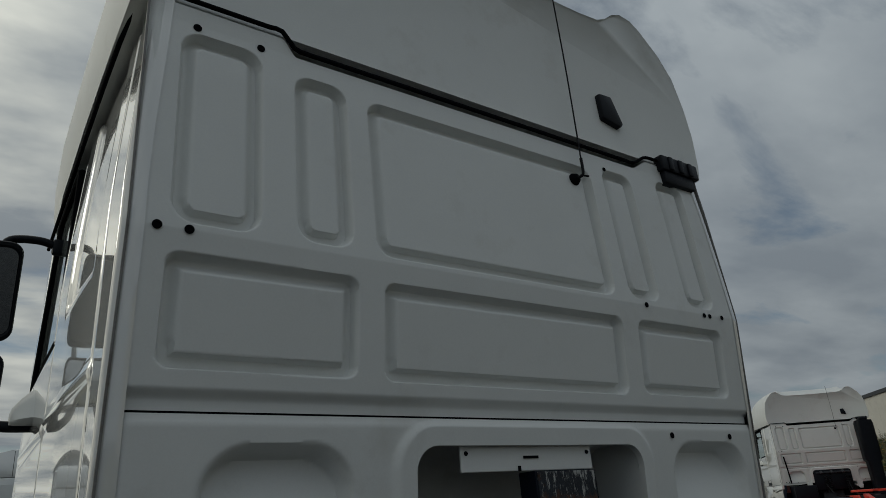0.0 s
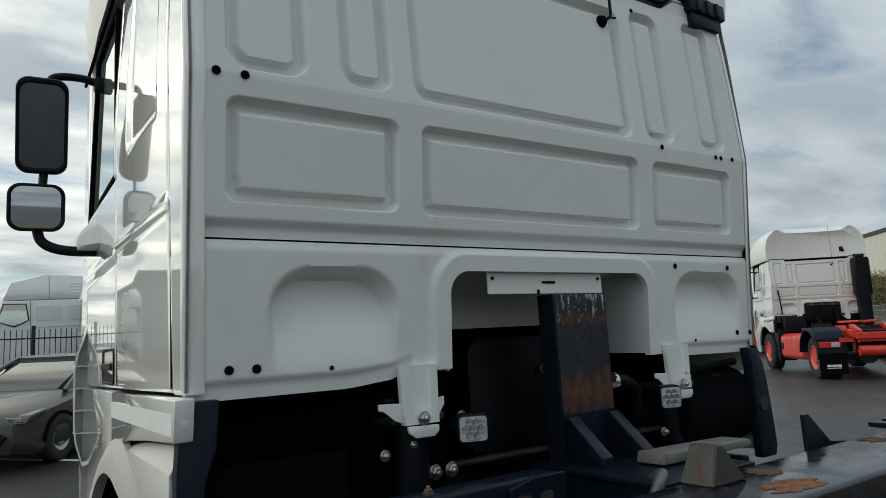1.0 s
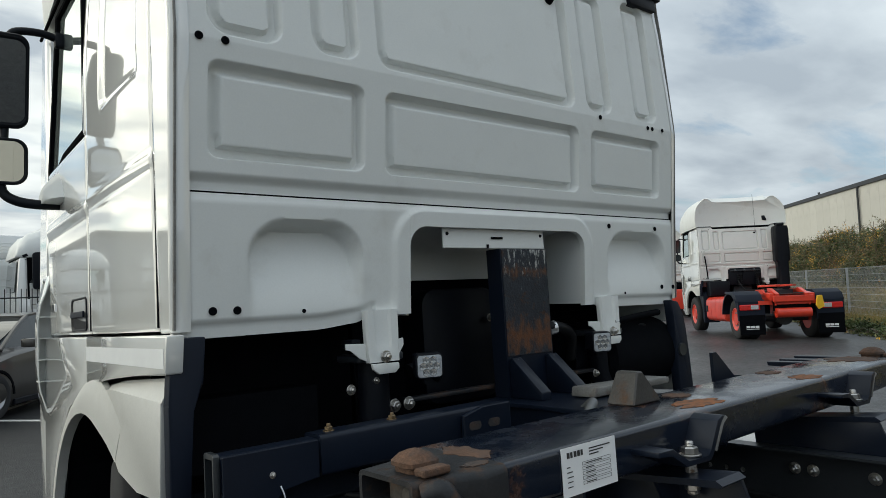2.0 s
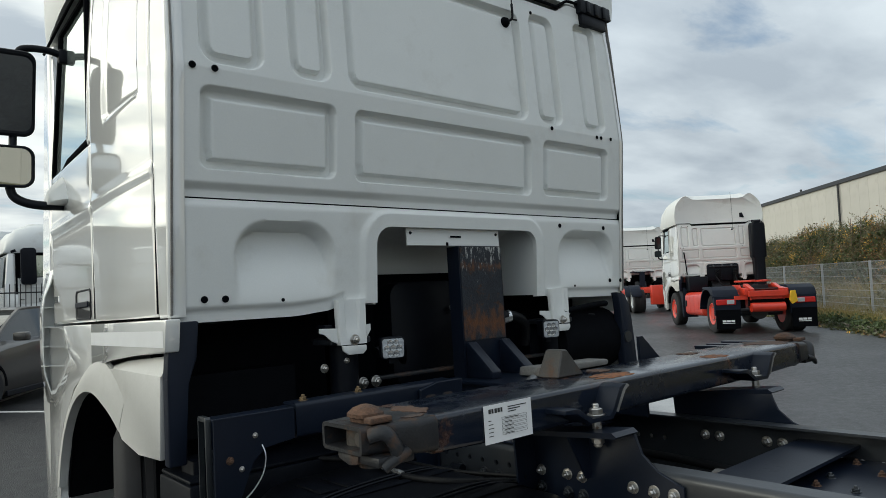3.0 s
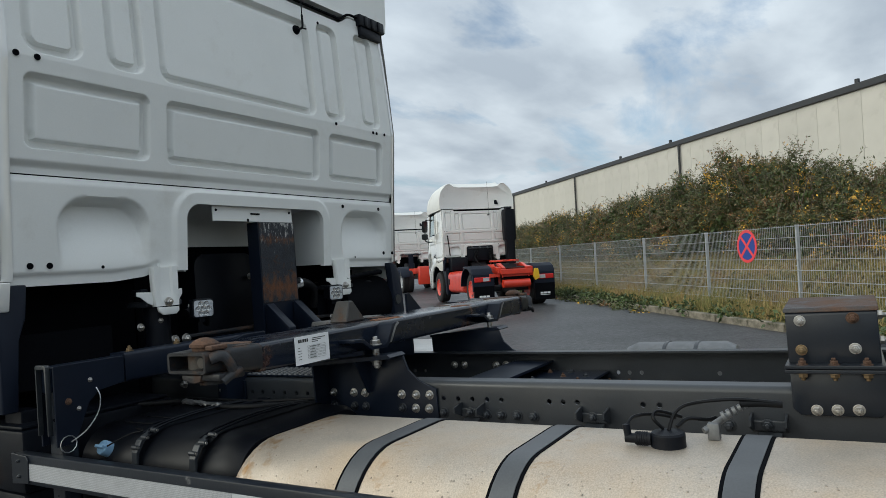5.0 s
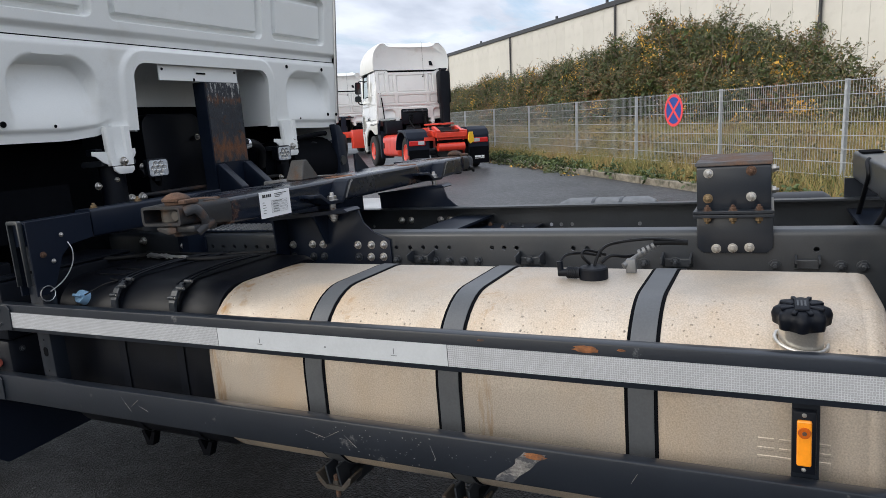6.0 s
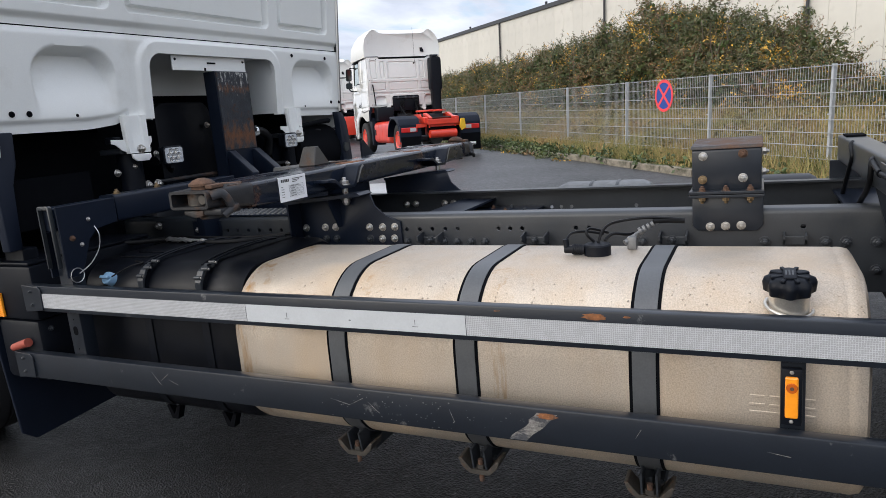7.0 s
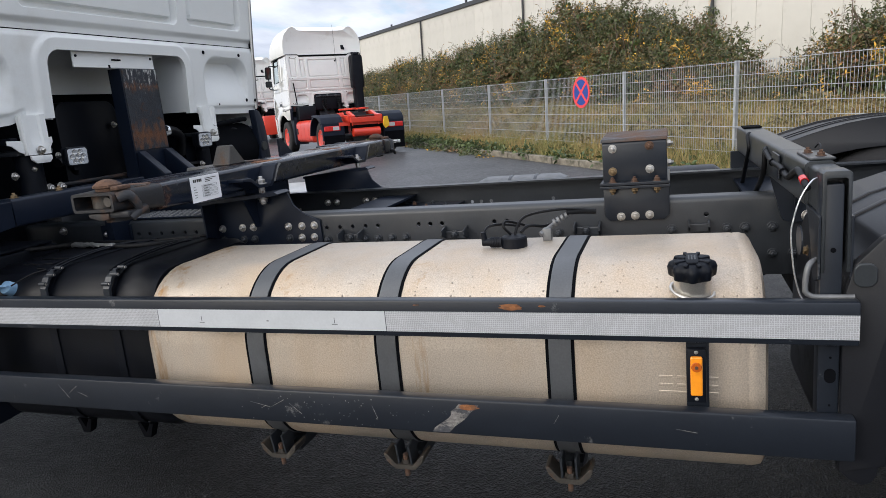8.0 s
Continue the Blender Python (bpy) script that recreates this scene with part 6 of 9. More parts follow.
for y in (-0.445, -0.735):
    path = [(AX + a * 1.012, AZ + b * 1.012) for a, b in rrect(0.66, 0.61, 0.13, 8)]
    bm = bmesh.new()
    loft(bm, [[(x, yy, z) for x, z in path] for yy in (y - 0.018, y + 0.018)], caps=False)
    sp = part("strap", bm, "black_plastic", ad, "dark strap with a toggle clip", smooth=40)
    part("toggle", P([(-1.116, 0.655), (-1.114, 0.725), (-1.092, 0.762), (-1.050, 0.783), (-1.048, 0.776), (-1.086, 0.754), (-1.106, 0.722), (-1.108, 0.655)], "y", y - 0.014, y + 0.014, bevel=0.002), "chassis", sp, "dull metal toggle")
    for px, pz, e in ((-1.108, 0.740, 0.0), (-1.082, 0.768, -0.018), (-1.050, 0.786, -0.026)):
        part("toggle_pin", C((px, y + e - 0.013, pz), (px, y + e + 0.015, pz), 0.0075, n=12), "chassis", sp)
        part("toggle_pin", C((px, y + e - 0.017, pz), (px, y + e - 0.013, pz), 0.0048, n=10), "zinc", sp)
    for e in (-0.014, 0.014):
        part("strap_wire", tube(bmesh.new(), [(-1.065, y + e, 0.778), (-0.98, y + e + 0.012, 0.792), (-0.80, y + e + 0.035, 0.796), (-0.60, y + e + 0.065, 0.785), (-0.45, y + e + 0.090, 0.752)], 0.0042, n=7), "black_plastic", sp, smooth=60)
    part("strap_barrel", C((-0.445, y + 0.060, 0.752), (-0.445, y + 0.112, 0.752), 0.017, n=14), "black_plastic", sp, smooth=40)
    part("foot", P([(y - 0.035, 0.19), (y - 0.015, 0.135), (y + 0.015, 0.135), (y + 0.035, 0.19), (y + 0.02, 0.192), (y, 0.155), (y - 0.02, 0.192)], "x", -1.06, -1.03), "rubber", sp)
bm = bmesh.new()
for a in range(2):
    box(bm, -0.98 + a * 0.09, -0.92 + a * 0.09, -0.36, -0.20, 0.780, 0.788, bevel=0.003)
part("moulded_rib", bm, "tank_plastic", ad, smooth=30)
cm = along((-1.085, -0.262, 0.715), (-1.185, -0.262, 0.775))
bm = bmesh.new()
revolve(bm, [(0.026, -0.03), (0.026, 0.026), (0.024, 0.031), (0.005, 0.032)], n=24)
bcap = part("blue_cap", bm, "blue_plastic", ad, "pale blue plastic cap", m=cm, smooth=35)
part("cap_grip", B(-0.022, 0.022, -0.005, 0.005, 0.031, 0.046, bevel=0.002), "blue_plastic", bcap)
bm = tube(bmesh.new(), [(-1.11, -0.29, 0.735), (-1.06, -0.34, 0.765), (-1.03, -0.38, 0.775), (-1.03, -0.34, 0.78)], 0.003, n=6)
part("tether", bm, "cable", ad)
bm = tube(bmesh.new(), [(-0.80, 0.06, 0.80), (-0.74, -0.03, 0.795), (-0.68, -0.14, 0.796), (-0.70, -0.30, 0.792), (-0.715, -0.42, 0.790), (-0.66, -0.56, 0.785), (-0.52, -0.68, 0.775)], 0.011, n=10)
part("hose", bm, "cable", ad, "thick black hose", smooth=60)
bm = tube(bmesh.new(), [(-0.60, -0.05, 0.79), (-0.58, -0.25, 0.785), (-0.54, -0.48, 0.778), (-0.46, -0.70, 0.78)], 0.007, n=8)
part("hose", bm, "cable", ad, smooth=60)
rgf = random.Random(21)
bm = tube(bmesh.new(), [(-0.682 - 0.0028 * k, -0.145 - 0.0205 * k, 0.797 + rgf.uniform(-0.003, 0.003)) for k in range(14)], 0.0100, n=9, steps=1)
for v in bm.verts:
    v.co += Vector((rgf.uniform(-1, 1), rgf.uniform(-1, 1), rgf.uniform(-1, 1))) * 0.0022
part("hose_sleeve", bm, "foil", ad, "crumpled silver foil round a hose")
# battery box end by the front wheel, lamp on its side, mudflap
bb = part("battery_box", B(-1.24, -0.62, 0.0, 0.30, 0.58, 0.80, bevel=0.012), "black_plastic", truck, "black plastic equipment box behind the wheel", smooth=30)
part("marker_lens", B(-1.252, -1.241, 0.196, 0.238, 0.590, 0.690, bevel=0.003), "amber", bb)
skirt = part("box_skirt", B(-1.232, -0.64, 0.030, 0.290, 0.315, 0.576, bevel=0.028), "black_plastic", bb, smooth=40)
bolts(skirt, [(-1.18, 0.029, 0.36), (-1.18, 0.029, 0.53)], (0, -1, 0), "chassis", 0.7)
part("box_lid", B(-1.235, -0.64, 0.01, 0.29, 0.801, 0.815, bevel=0.006), "black_plastic", bb, smooth=30)
bolts(bb, [(-1.14, -0.002, 0.835), (-1.10, -0.002, 0.835)], (0, -1, 0), "zinc", 0.8)
part("mudflap", P([(-1.25, 0.58), (-0.62, 0.58), (-0.62, 0.06), (-0.70, 0.02), (-1.16, 0.0), (-1.22, 0.05)], "y", 0.30, 0.312, bevel=0.004), "dark_flap", truck, "black rubber mudflap")
# near-black sheets across the wheel hollows; their colour holds the shade within
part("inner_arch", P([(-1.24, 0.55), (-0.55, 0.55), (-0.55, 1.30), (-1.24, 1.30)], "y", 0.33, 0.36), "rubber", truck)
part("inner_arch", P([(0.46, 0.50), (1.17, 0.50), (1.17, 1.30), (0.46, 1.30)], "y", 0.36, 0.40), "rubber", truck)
part("tow_handle", C((-1.25, 0.178, 0.462), (-1.25, 0.080, 0.490), 0.015, 0.018, n=14), "rust_red", truck, "red-brown grip on a rod", smooth=40)

# ---- dark hollow behind the cab: engine cover, cooler, pipes ----
part("engine_cover", loft(bmesh.new(), [[(-0.02 + a * k, y, 1.20 + b * k) for a, b in rrect(0.40, 0.46, 0.07, 6)] for y, k in ((0.30, 0.96), (0.305, 1.0), (0.60, 1.0))]), "black_plastic", truck, "black engine cover in the tunnel", smooth=40)
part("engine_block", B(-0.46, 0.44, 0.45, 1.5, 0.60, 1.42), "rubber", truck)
part("rear_cross_tube", B(-0.46, 0.95, 0.10, 0.14, 1.030, 1.046, bevel=0.004), "head_steel", truck, "rusty flat cross strip", smooth=30)
bolts(truck, [(-0.52, 0.095, 1.03), (-0.46, 0.095, 1.03), (0.25, 0.095, 1.03), (0.30, 0.095, 1.03)], (0, -1, 0), "zinc", 1.35)
bolts(truck, [(-0.30, 0.25, 1.17), (-0.71, 0.06, 1.108), (-0.617, 0.06, 1.128), (0.24, 0.10, 1.20), (0.12, 0.28, 1.30), (0.52, 0.06, 1.03)], (0, -1, 0), "zinc", 1.0)
for x in (-0.60, 0.62):
    part("cab_spring", C((x, 0.10, 0.90), (x, 0.10, 1.19), 0.055, n=18), "black_plastic", truck, smooth=40)
    part("spring_seat", B(x - 0.09, x + 0.09, 0.04, 0.18, 1.19, 1.215, bevel=0.006), "chassis", truck)
air = part("air_duct", C((0.50, 0.30, 1.08), (1.15, 0.32, 1.10), 0.15, n=24), "black_plastic", truck, "black ribbed air duct", smooth=40)
for k in range(6):
    part("duct_rib", C((0.62 + k * 0.085, 0.305, 1.085), (0.635 + k * 0.085, 0.305, 1.085), 0.158, n=24), "black_plastic", air)
part("duct_tag", B(0.95, 1.02, 0.135, 0.142, 1.02, 1.06), "galv_dark", air)
bm = tube(bmesh.new(), [(0.20, 0.12, 1.22), (0.30, 0.08, 1.245), (0.42, 0.10, 1.20), (0.45, 0.14, 1.10)], 0.026, n=10)
hs = part("air_hose", bm, "cable", truck, "black air hose with a silver clamp", smooth=60)
part("hose_clamp", C((0.262, 0.094, 1.236), (0.305, 0.080, 1.244), 0.029, n=16), "foil", hs)
bm = tube(bmesh.new(), [(-0.45, 0.10, 1.14), (-0.32, 0.14, 1.16), (-0.22, 0.24, 1.14), (-0.15, 0.34, 1.05)], 0.022, n=10)
part("air_hose", bm, "cable", truck, smooth=60)
bm = tube(bmesh.new(), [(0.85, 0.10, 1.19), (0.90, 0.08, 1.21), (0.99, 0.09, 1.20)], 0.012, n=8)
part("air_hose", bm, "cable", truck, smooth=60)
# near-black sheet added across the right-hand hollow to stand for its shade
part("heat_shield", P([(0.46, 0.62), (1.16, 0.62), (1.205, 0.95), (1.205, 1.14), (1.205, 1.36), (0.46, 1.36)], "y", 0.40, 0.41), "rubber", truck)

# work lamps under the cab
for x, z, w, h, yaw in ((-0.474, 1.164, 0.094, 0.084, -24), (0.437, 1.171, 0.086, 0.086, -24)):
    m = pose(x, -0.055, z, 4, 0, yaw)
    bm = loft(bmesh.new(), [[(a * k, d, b * k) for a, b in rrect(w, h, 0.016, 4)] for d, k in ((0.0, 0.95), (0.002, 1.0), (0.03, 1.0), (0.05, 0.82))])
    lamp = part("work_lamp", bm, "black_plastic", truck, "square LED work lamp, switched off", m=m, smooth=40)
    part("lamp_glass", loft(bmesh.new(), [[(a, d, b) for a, b in rrect(w * 0.88, h * 0.86, 0.010, 3)] for d in (-0.001, -0.003)]), "lamp_face", lamp)
    led = None
    s = w / 0.094
    for a, b in ((0.0, 0.0), (0.024, 0.0), (-0.024, 0.0), (0.012, 0.0208), (-0.012, 0.0208), (0.012, -0.0208), (-0.012, -0.0208)):
        at = Matrix.Translation((a * s, 0, b * s))
        if led is None:
            hexes = [[(r * math.cos(math.pi * (k + 0.5) / 3), d, r * math.sin(math.pi * (k + 0.5) / 3)) for k in range(6)] for r, d in ((0.0139 * s, -0.003), (0.0128 * s, -0.0046), (0.0060 * s, -0.0040))]
            led = part("led_cup", loft(bmesh.new(), hexes), "lamp_cup", lamp, m=at)
        else:
            again(led, at, lamp)
    for k in range(5):
        part("lamp_fin", B(-w * 0.42, w * 0.42, 0.05 + k * 0.008, 0.053 + k * 0.008, -h * 0.4, h * 0.4), "black_plastic", lamp)
    part("lamp_stem", B(-0.012, 0.012, 0.03, 0.075, -h * 0.75, h * 0.3), "black_plastic", lamp)

# ---- swap-body stop on the near rail ----
stop = part("body_stop", P([(-0.410, 0.912), (-0.410, 1.048), (-0.400, 1.056), (-0.15, 1.056), (-0.14, 1.048), (-0.14, 0.912)], "y", -2.584, -2.366, bevel=0.005), "rail", truck, "dark bolted body stop with a rusty rubber-topped cap", smooth=30)
part("stop_cap", P([(-0.412, 1.052), (-0.405, 1.064), (-0.145, 1.074), (-0.135, 1.056)], "y", -2.588, -2.362, bevel=0.004), "rust_edge", stop)
part("stop_flange", B(-0.452, -0.12, -2.592, -2.358, 0.904, 0.914, bevel=0.002), "rail", stop)
part("stop_flange", B(-0.452, -0.402, -2.592, -2.358, 0.892, 0.902, bevel=0.002), "rail", stop)
part("lower_plate", P([(-2.366, 0.893), (-2.590, 0.893), (-2.590, 0.790), (-2.572, 0.772), (-2.385, 0.772), (-2.366, 0.790)], "x", -0.414, -0.402, bevel=0.003), "rail", stop, smooth=30)
bolts(stop, [(-0.411, -2.402, 1.030), (-0.411, -2.527, 0.953)], (-1, 0, 0), "zinc", 0.88)
bolts(stop, [(-0.411, -2.400, 0.950)], (-1, 0, 0), "brass", 0.88)
bolts(stop, [(-0.414, -2.424, 0.787), (-0.414, -2.473, 0.789), (-0.414, -2.522, 0.791)], (-1, 0, 0), "zinc", 0.88)
bolts(stop, [(-0.411, -2.527, 1.034)], (-1, 0, 0), "rust", 0.92)
bolts(stop, [(-0.437, y, 0.914) for y in (-2.40, -2.475, -2.55)], (0, 0, 1), "rust", 0.85)
bolts(stop, [(-0.437, y, 0.892) for y in (-2.40, -2.475, -2.55)], (0, 0, -1), "brass", 0.95)
bolts(stop, [(-0.30, -2.585, 0.96), (-0.30, -2.585, 1.03)], (0, -1, 0), "zinc", 1.0)

# ---- rear support bar with its guard post, cables and locking pin ----
rb = part("support_bar", loft(bmesh.new(), [[(x, y + a, 0.990 + b) for a, b in rrect(w, 0.108, 0.012, 3)] for x, y, w in ((-1.060, -2.946, 0.068), (0.42, -2.935, 0.092))]), "bar_paint", truck, "grey telescopic support bar with cables along it", smooth=40)
rb.location = (0, 0.010, -0.022)
arm = part("bar_arm", loft(bmesh.new(), [[(x, -2.950 + a, 0.988 + b) for a, b in rrect(0.058, 0.100, 0.010, 3)] for x in (-1.06, -1.165)]), "bar_paint", rb, "end of the support bar", smooth=40)
part("end_channel", P([(-2.979, 0.812), (-2.979, 1.034), (-2.973, 1.040), (-2.927, 1.040), (-2.921, 1.034), (-2.921, 0.812), (-2.928, 0.812), (-2.928, 1.022), (-2.932, 1.026), (-2.967, 1.026), (-2.972, 1.022), (-2.972, 0.812)], "x", -1.224, -1.158, bevel=0.0012), "bar_paint", rb, "hollow channel that takes the guard post", smooth=30)
part("channel_back", B(-1.166, -1.160, -2.971, -2.929, 0.82, 1.025), "bar_paint", rb)
for y0 in (-2.985, -2.9205):
    part("arm_cheek", P([(-1.2225, 0.94), (-1.2225, 0.795), (-1.18, 0.78), (-1.160, 0.79), (-1.135, 0.86), (-1.10, 0.925), (-1.06, 0.942)], "y", y0, y0 + 0.006, bevel=0.0015), "rail", arm)
clamp = part("bar_clamp", B(-1.045, -0.865, -2.982, -2.925, 1.044, 1.051, bevel=0.003), "bar_paint", rb)
bolts(clamp, [(-0.920, -2.942, 1.051), (-1.000, -2.958, 1.051)], (0, 0, 1), "rust", 0.72)
part("clip_wire", tube(bmesh.new(), [(-0.93, -2.968, 1.052), (-0.90, -2.975, 1.066), (-0.86, -2.978, 1.068), (-0.83, -2.975, 1.055)], 0.0022, n=6), "cable", rb)
part("bar_pad", B(0.24, 0.36, -2.97, -2.90, 1.045, 1.052, bevel=0.002), "rubber", rb)
part("bar_bracket", P([(-2.905, 0.955), (-2.917, 0.925), (-2.950, 0.800), (-2.958, 0.780), (-2.972, 0.772), (-3.060, 0.770), (-3.060, 0.955)], "x", -0.421, -0.411, bevel=0.002), "rail", rb)
part("bracket_rib", P([(-0.422, 0.94), (-0.50, 0.94), (-0.43, 0.82), (-0.422, 0.82)], "y", -2.998, -2.990), "rail", rb)
part("bar_bracket", P([(0.402, 0.94), (0.402, 0.60), (0.412, 0.60), (0.412, 0.94)], "y", -3.03, -2.86, bevel=0.002), "rail", rb)
bolts(rb, [(-0.421, -3.032, 0.792)], (-1, 0, 0), "zinc", 1.2)
for pts, r in (([(0.03, -2.900, 1.040), (0.010, -2.893, 1.030), (-0.031, -2.893, 0.990), (0.06, -2.893, 0.93), (0.179, -2.893, 0.852), (0.36, -2.89, 0.73)], 0.0085),
               ([(-0.46, -2.900, 1.025), (-0.489, -2.893, 1.012), (-0.470, -2.893, 0.962), (-0.400, -2.893, 0.915), (-0.318, -2.893, 0.882), (-0.150, -2.89, 0.805)], 0.0085),
               ([(-0.46, -2.897, 1.022), (-0.560, -2.897, 1.006), (-0.643, -2.897, 1.000), (-0.789, -2.897, 1.002), (-0.908, -2.897, 0.990), (-0.98, -2.899, 1.008), (-1.045, -2.900, 1.024), (-1.105, -2.900, 1.012)], 0.0085)):
    part("cable", tube(bmesh.new(), pts, r, n=8), "cable", rb, "black cable tied to the bar", smooth=60)
for x, z in ((-0.643, 1.000), (-0.85, 0.996)):
    part("cable_tie", C((x + 0.006, -2.897, z), (x - 0.006, -2.897, z), 0.0115, n=12), "rubber", rb)
part("cable_plug", C((-1.10, -2.900, 1.014), (-1.160, -2.902, 0.996), 0.0080, n=12), "cable", rb, smooth=40)
part("plug_band", C((-1.108, -2.900, 1.012), (-1.128, -2.901, 1.006), 0.0098, n=12), "red_lamp", rb, "red plug collar", smooth=40)
part("junction_plate", B(-0.75, -0.62, -2.902, -2.896, 0.960, 1.032, bevel=0.003), "rail", rb)
bm = tube(bmesh.new(), [(-1.200, -2.914, 1.024), (-1.228, -2.897, 1.020), (-1.235, -2.876, 0.987), (-1.235, -2.863, 0.941), (-1.235, -2.858, 0.901), (-1.235, -2.865, 0.820), (-1.232, -2.877, 0.767), (-1.232, -2.885, 0.752)], 0.0019, n=6)
part("pin_wire", bm, "foil", rb, "steel pin wire", smooth=60)
bm = tube(bmesh.new(), [(-1.19, -2.93, 0.838), (-1.215, -2.905, 0.836), (-1.228, -2.893, 0.820), (-1.230, -2.889, 0.775), (-1.230, -2.897, 0.762), (-1.230, -2.915, 0.757), (-1.230, -2.988, 0.757)], 0.0065, n=8, steps=4)
part("locking_pin", bm, "galv_dark", rb, "bent dull steel locking pin", smooth=60)
bolts(rb, [(-1.10, -2.915, 0.835)], (0, 1, 0), "brass", 0.8)
part("pin_disc", C((-1.14, -2.893, 0.87), (-1.14, -2.889, 0.87), 0.035, n=20), "rail", rb)
# the same wire and ring at the front post
bm = tube(bmesh.new(), [(-1.10, -0.232, 0.935), (-1.095, -0.245, 0.90), (-1.11, -0.25, 0.85), (-1.15, -0.245, 0.80), (-1.20, -0.235, 0.77)], 0.0024, n=6)
bm2 = tube(bm, [(-1.21 + 0.028 * math.cos(radians(a)), -0.236, 0.765 + 0.028 * math.sin(radians(a))) for a in range(0, 361, 30)], 0.002, n=6, steps=1)
part("pin_wire", bm, "foil", bar, "steel pin wire and ring", smooth=60)

# ---- rear mudguard ----
GUARD = ((-2.970, 0.30), (-2.968, 0.72), (-2.988, 0.80), (-3.040, 0.858), (-3.110, 0.895), (-3.190, 0.920), (-3.27, 0.943), (-3.35, 0.962), (-3.45, 0.976), (-3.60, 0.984), (-3.80, 0.976), (-3.98, 0.93), (-4.09, 0.85), (-4.17, 0.68))
def guard_band(out, inn):
    """A closed band along the mudguard's line, out metres proud of it and inn metres within."""
    c = (-3.60, 0.45)
    def off(p, d):
        v = Vector((p[0] - c[0], p[1] - c[1]))
        q = Vector(p) + v.normalized() * d
        return (q.x, q.y)
    return [off(p, out) for p in GUARD] + [off(p, -inn) for p in GUARD[::-1]]
for sx in (-1, 1):
    # the far guard's crown falls away outwards
    lean = Matrix(((1, 0, 0, 0), (0, 1, 0, 0), (-0.11 if sx > 0 else 0, 0, 1, 0.0616 if sx > 0 else 0), (0, 0, 0, 1)))
    a, b = sorted((sx * 1.203, sx * 0.56))
    mg = part("rear_mudguard", P(guard_band(0.0, 0.05 if sx < 0 else 0.13), "x", a, b, bevel=0.006), "mudguard", truck, "dark grey plastic rear mudguard", m=lean, smooth=40)
    for k in (0.22, 0.36):
        part("guard_ridge", P(guard_band(0.006, 0.004), "x", sx * (0.56 + k) - 0.012, sx * (0.56 + k) + 0.012, bevel=0.003), "mudguard", mg, smooth=40)
    a, b = sorted((sx * 1.226, sx * 1.194))
    part("guard_lip", P(guard_band(0.012, 0.09), "x", a, b, bevel=0.005), "mudguard", mg, smooth=40)
    a, b = sorted((sx * 1.216, sx * 0.57))
    part("mudflap", P([(-2.957, 0.60), (-2.952, 0.33), (-2.962, 0.295), (-2.980, 0.276), (-3.010, 0.260), (-3.030, 0.270), (-3.042, 0.290), (-3.056, 0.40), (-3.085, 0.60)], "x", a, b, bevel=0.006), "mudguard", mg, smooth=40)
    if sx < 0:
        part("guard_front", P([(-2.958, 0.605), (-2.956, 0.72), (-2.974, 0.80), (-3.026, 0.850), (-3.11, 0.880), (-3.24, 0.89), (-3.24, 0.80), (-3.13, 0.70), (-3.085, 0.605)], "x", -1.2185, -1.207, bevel=0.004), "mudguard", mg, smooth=40)
        part("reflector_disc", loft(bmesh.new(), [[(x, -2.998 + p * k, 0.785 + q * k) for p, q in rrect(0.046, 0.054, 0.018, 5)] for x, k in ((-1.2265, 1.0), (-1.232, 1.0), (-1.234, 0.92))]), "bar_paint", mg, "round grey reflector back", smooth=40)
    a, b = sorted((sx * 1.17, sx * 0.9))
    part("guard_step", B(a, b, -3.10, -3.00, 0.60, 0.64, bevel=0.02), "mudguard", mg, smooth=40)
    for w in (0.98, 0.74):
        wheel(truck, pose(sx * w, -3.60, 0.395, 0, 90 * sx, 0), r=0.50, w=0.27)
part("rear_axle", C((-0.9, -3.60, 0.40), (0.9, -3.60, 0.40), 0.09, n=20), "chassis", truck, smooth=40)

# air tank on the far side
bm = loft(bmesh.new(), [[(0.80 + a * k, y, 0.69 + b * k) for a, b in rrect(0.28, 0.26, 0.125, 8)] for y, k in ((-1.56, 0.55), (-1.575, 0.85), (-1.62, 1.0), (-2.02, 1.0), (-2.065, 0.85), (-2.08, 0.55))])
at_ = part("air_tank", bm, "galv_dark", truck, "grey steel air tank", smooth=40)
for y in (-1.76, -1.90):
    path = [(0.80 + a * 1.02, 0.69 + b * 1.02) for a, b in rrect(0.28, 0.26, 0.125, 8)]
    part("tank_band", loft(bmesh.new(), [[(x, yy, z) for x, z in path] for yy in (y - 0.008, y + 0.008)]), "chassis", at_, smooth=40)
bm = loft(bmesh.new(), [[(0.80 + a * k, y, 0.69 + b * k) for a, b in rrect(0.28, 0.26, 0.125, 8)] for y, k in ((-2.50, 0.55), (-2.515, 0.85), (-2.55, 1.0), (-2.80, 1.0), (-2.83, 0.85), (-2.84, 0.55))])
part("air_tank", bm, "mudguard", truck, smooth=40)


# ---- other vehicles with the same cab ----
def clone_cab(root, rim="galv"):
    """The same cab on another vehicle, sharing its meshes."""
    made = {truck: root}
    for o in cab_parts:
        c = o.copy()
        scene.collection.objects.link(c)
        c.parent = made.get(o.parent, root)
        made[o] = c
        # these mirrors take dark glass: a dark reflection is put into their colour
        if o.name.startswith("mirror_glass"):
            c.material_slots[0].link = "OBJECT"
            c.material_slots[0].material = M["glass"]
    for side in (-1, 1):
        wheel(root, pose(CX + side * 1.06, 0.93, 0.34, 0, 90 * side, 0), rim=rim)
    return root


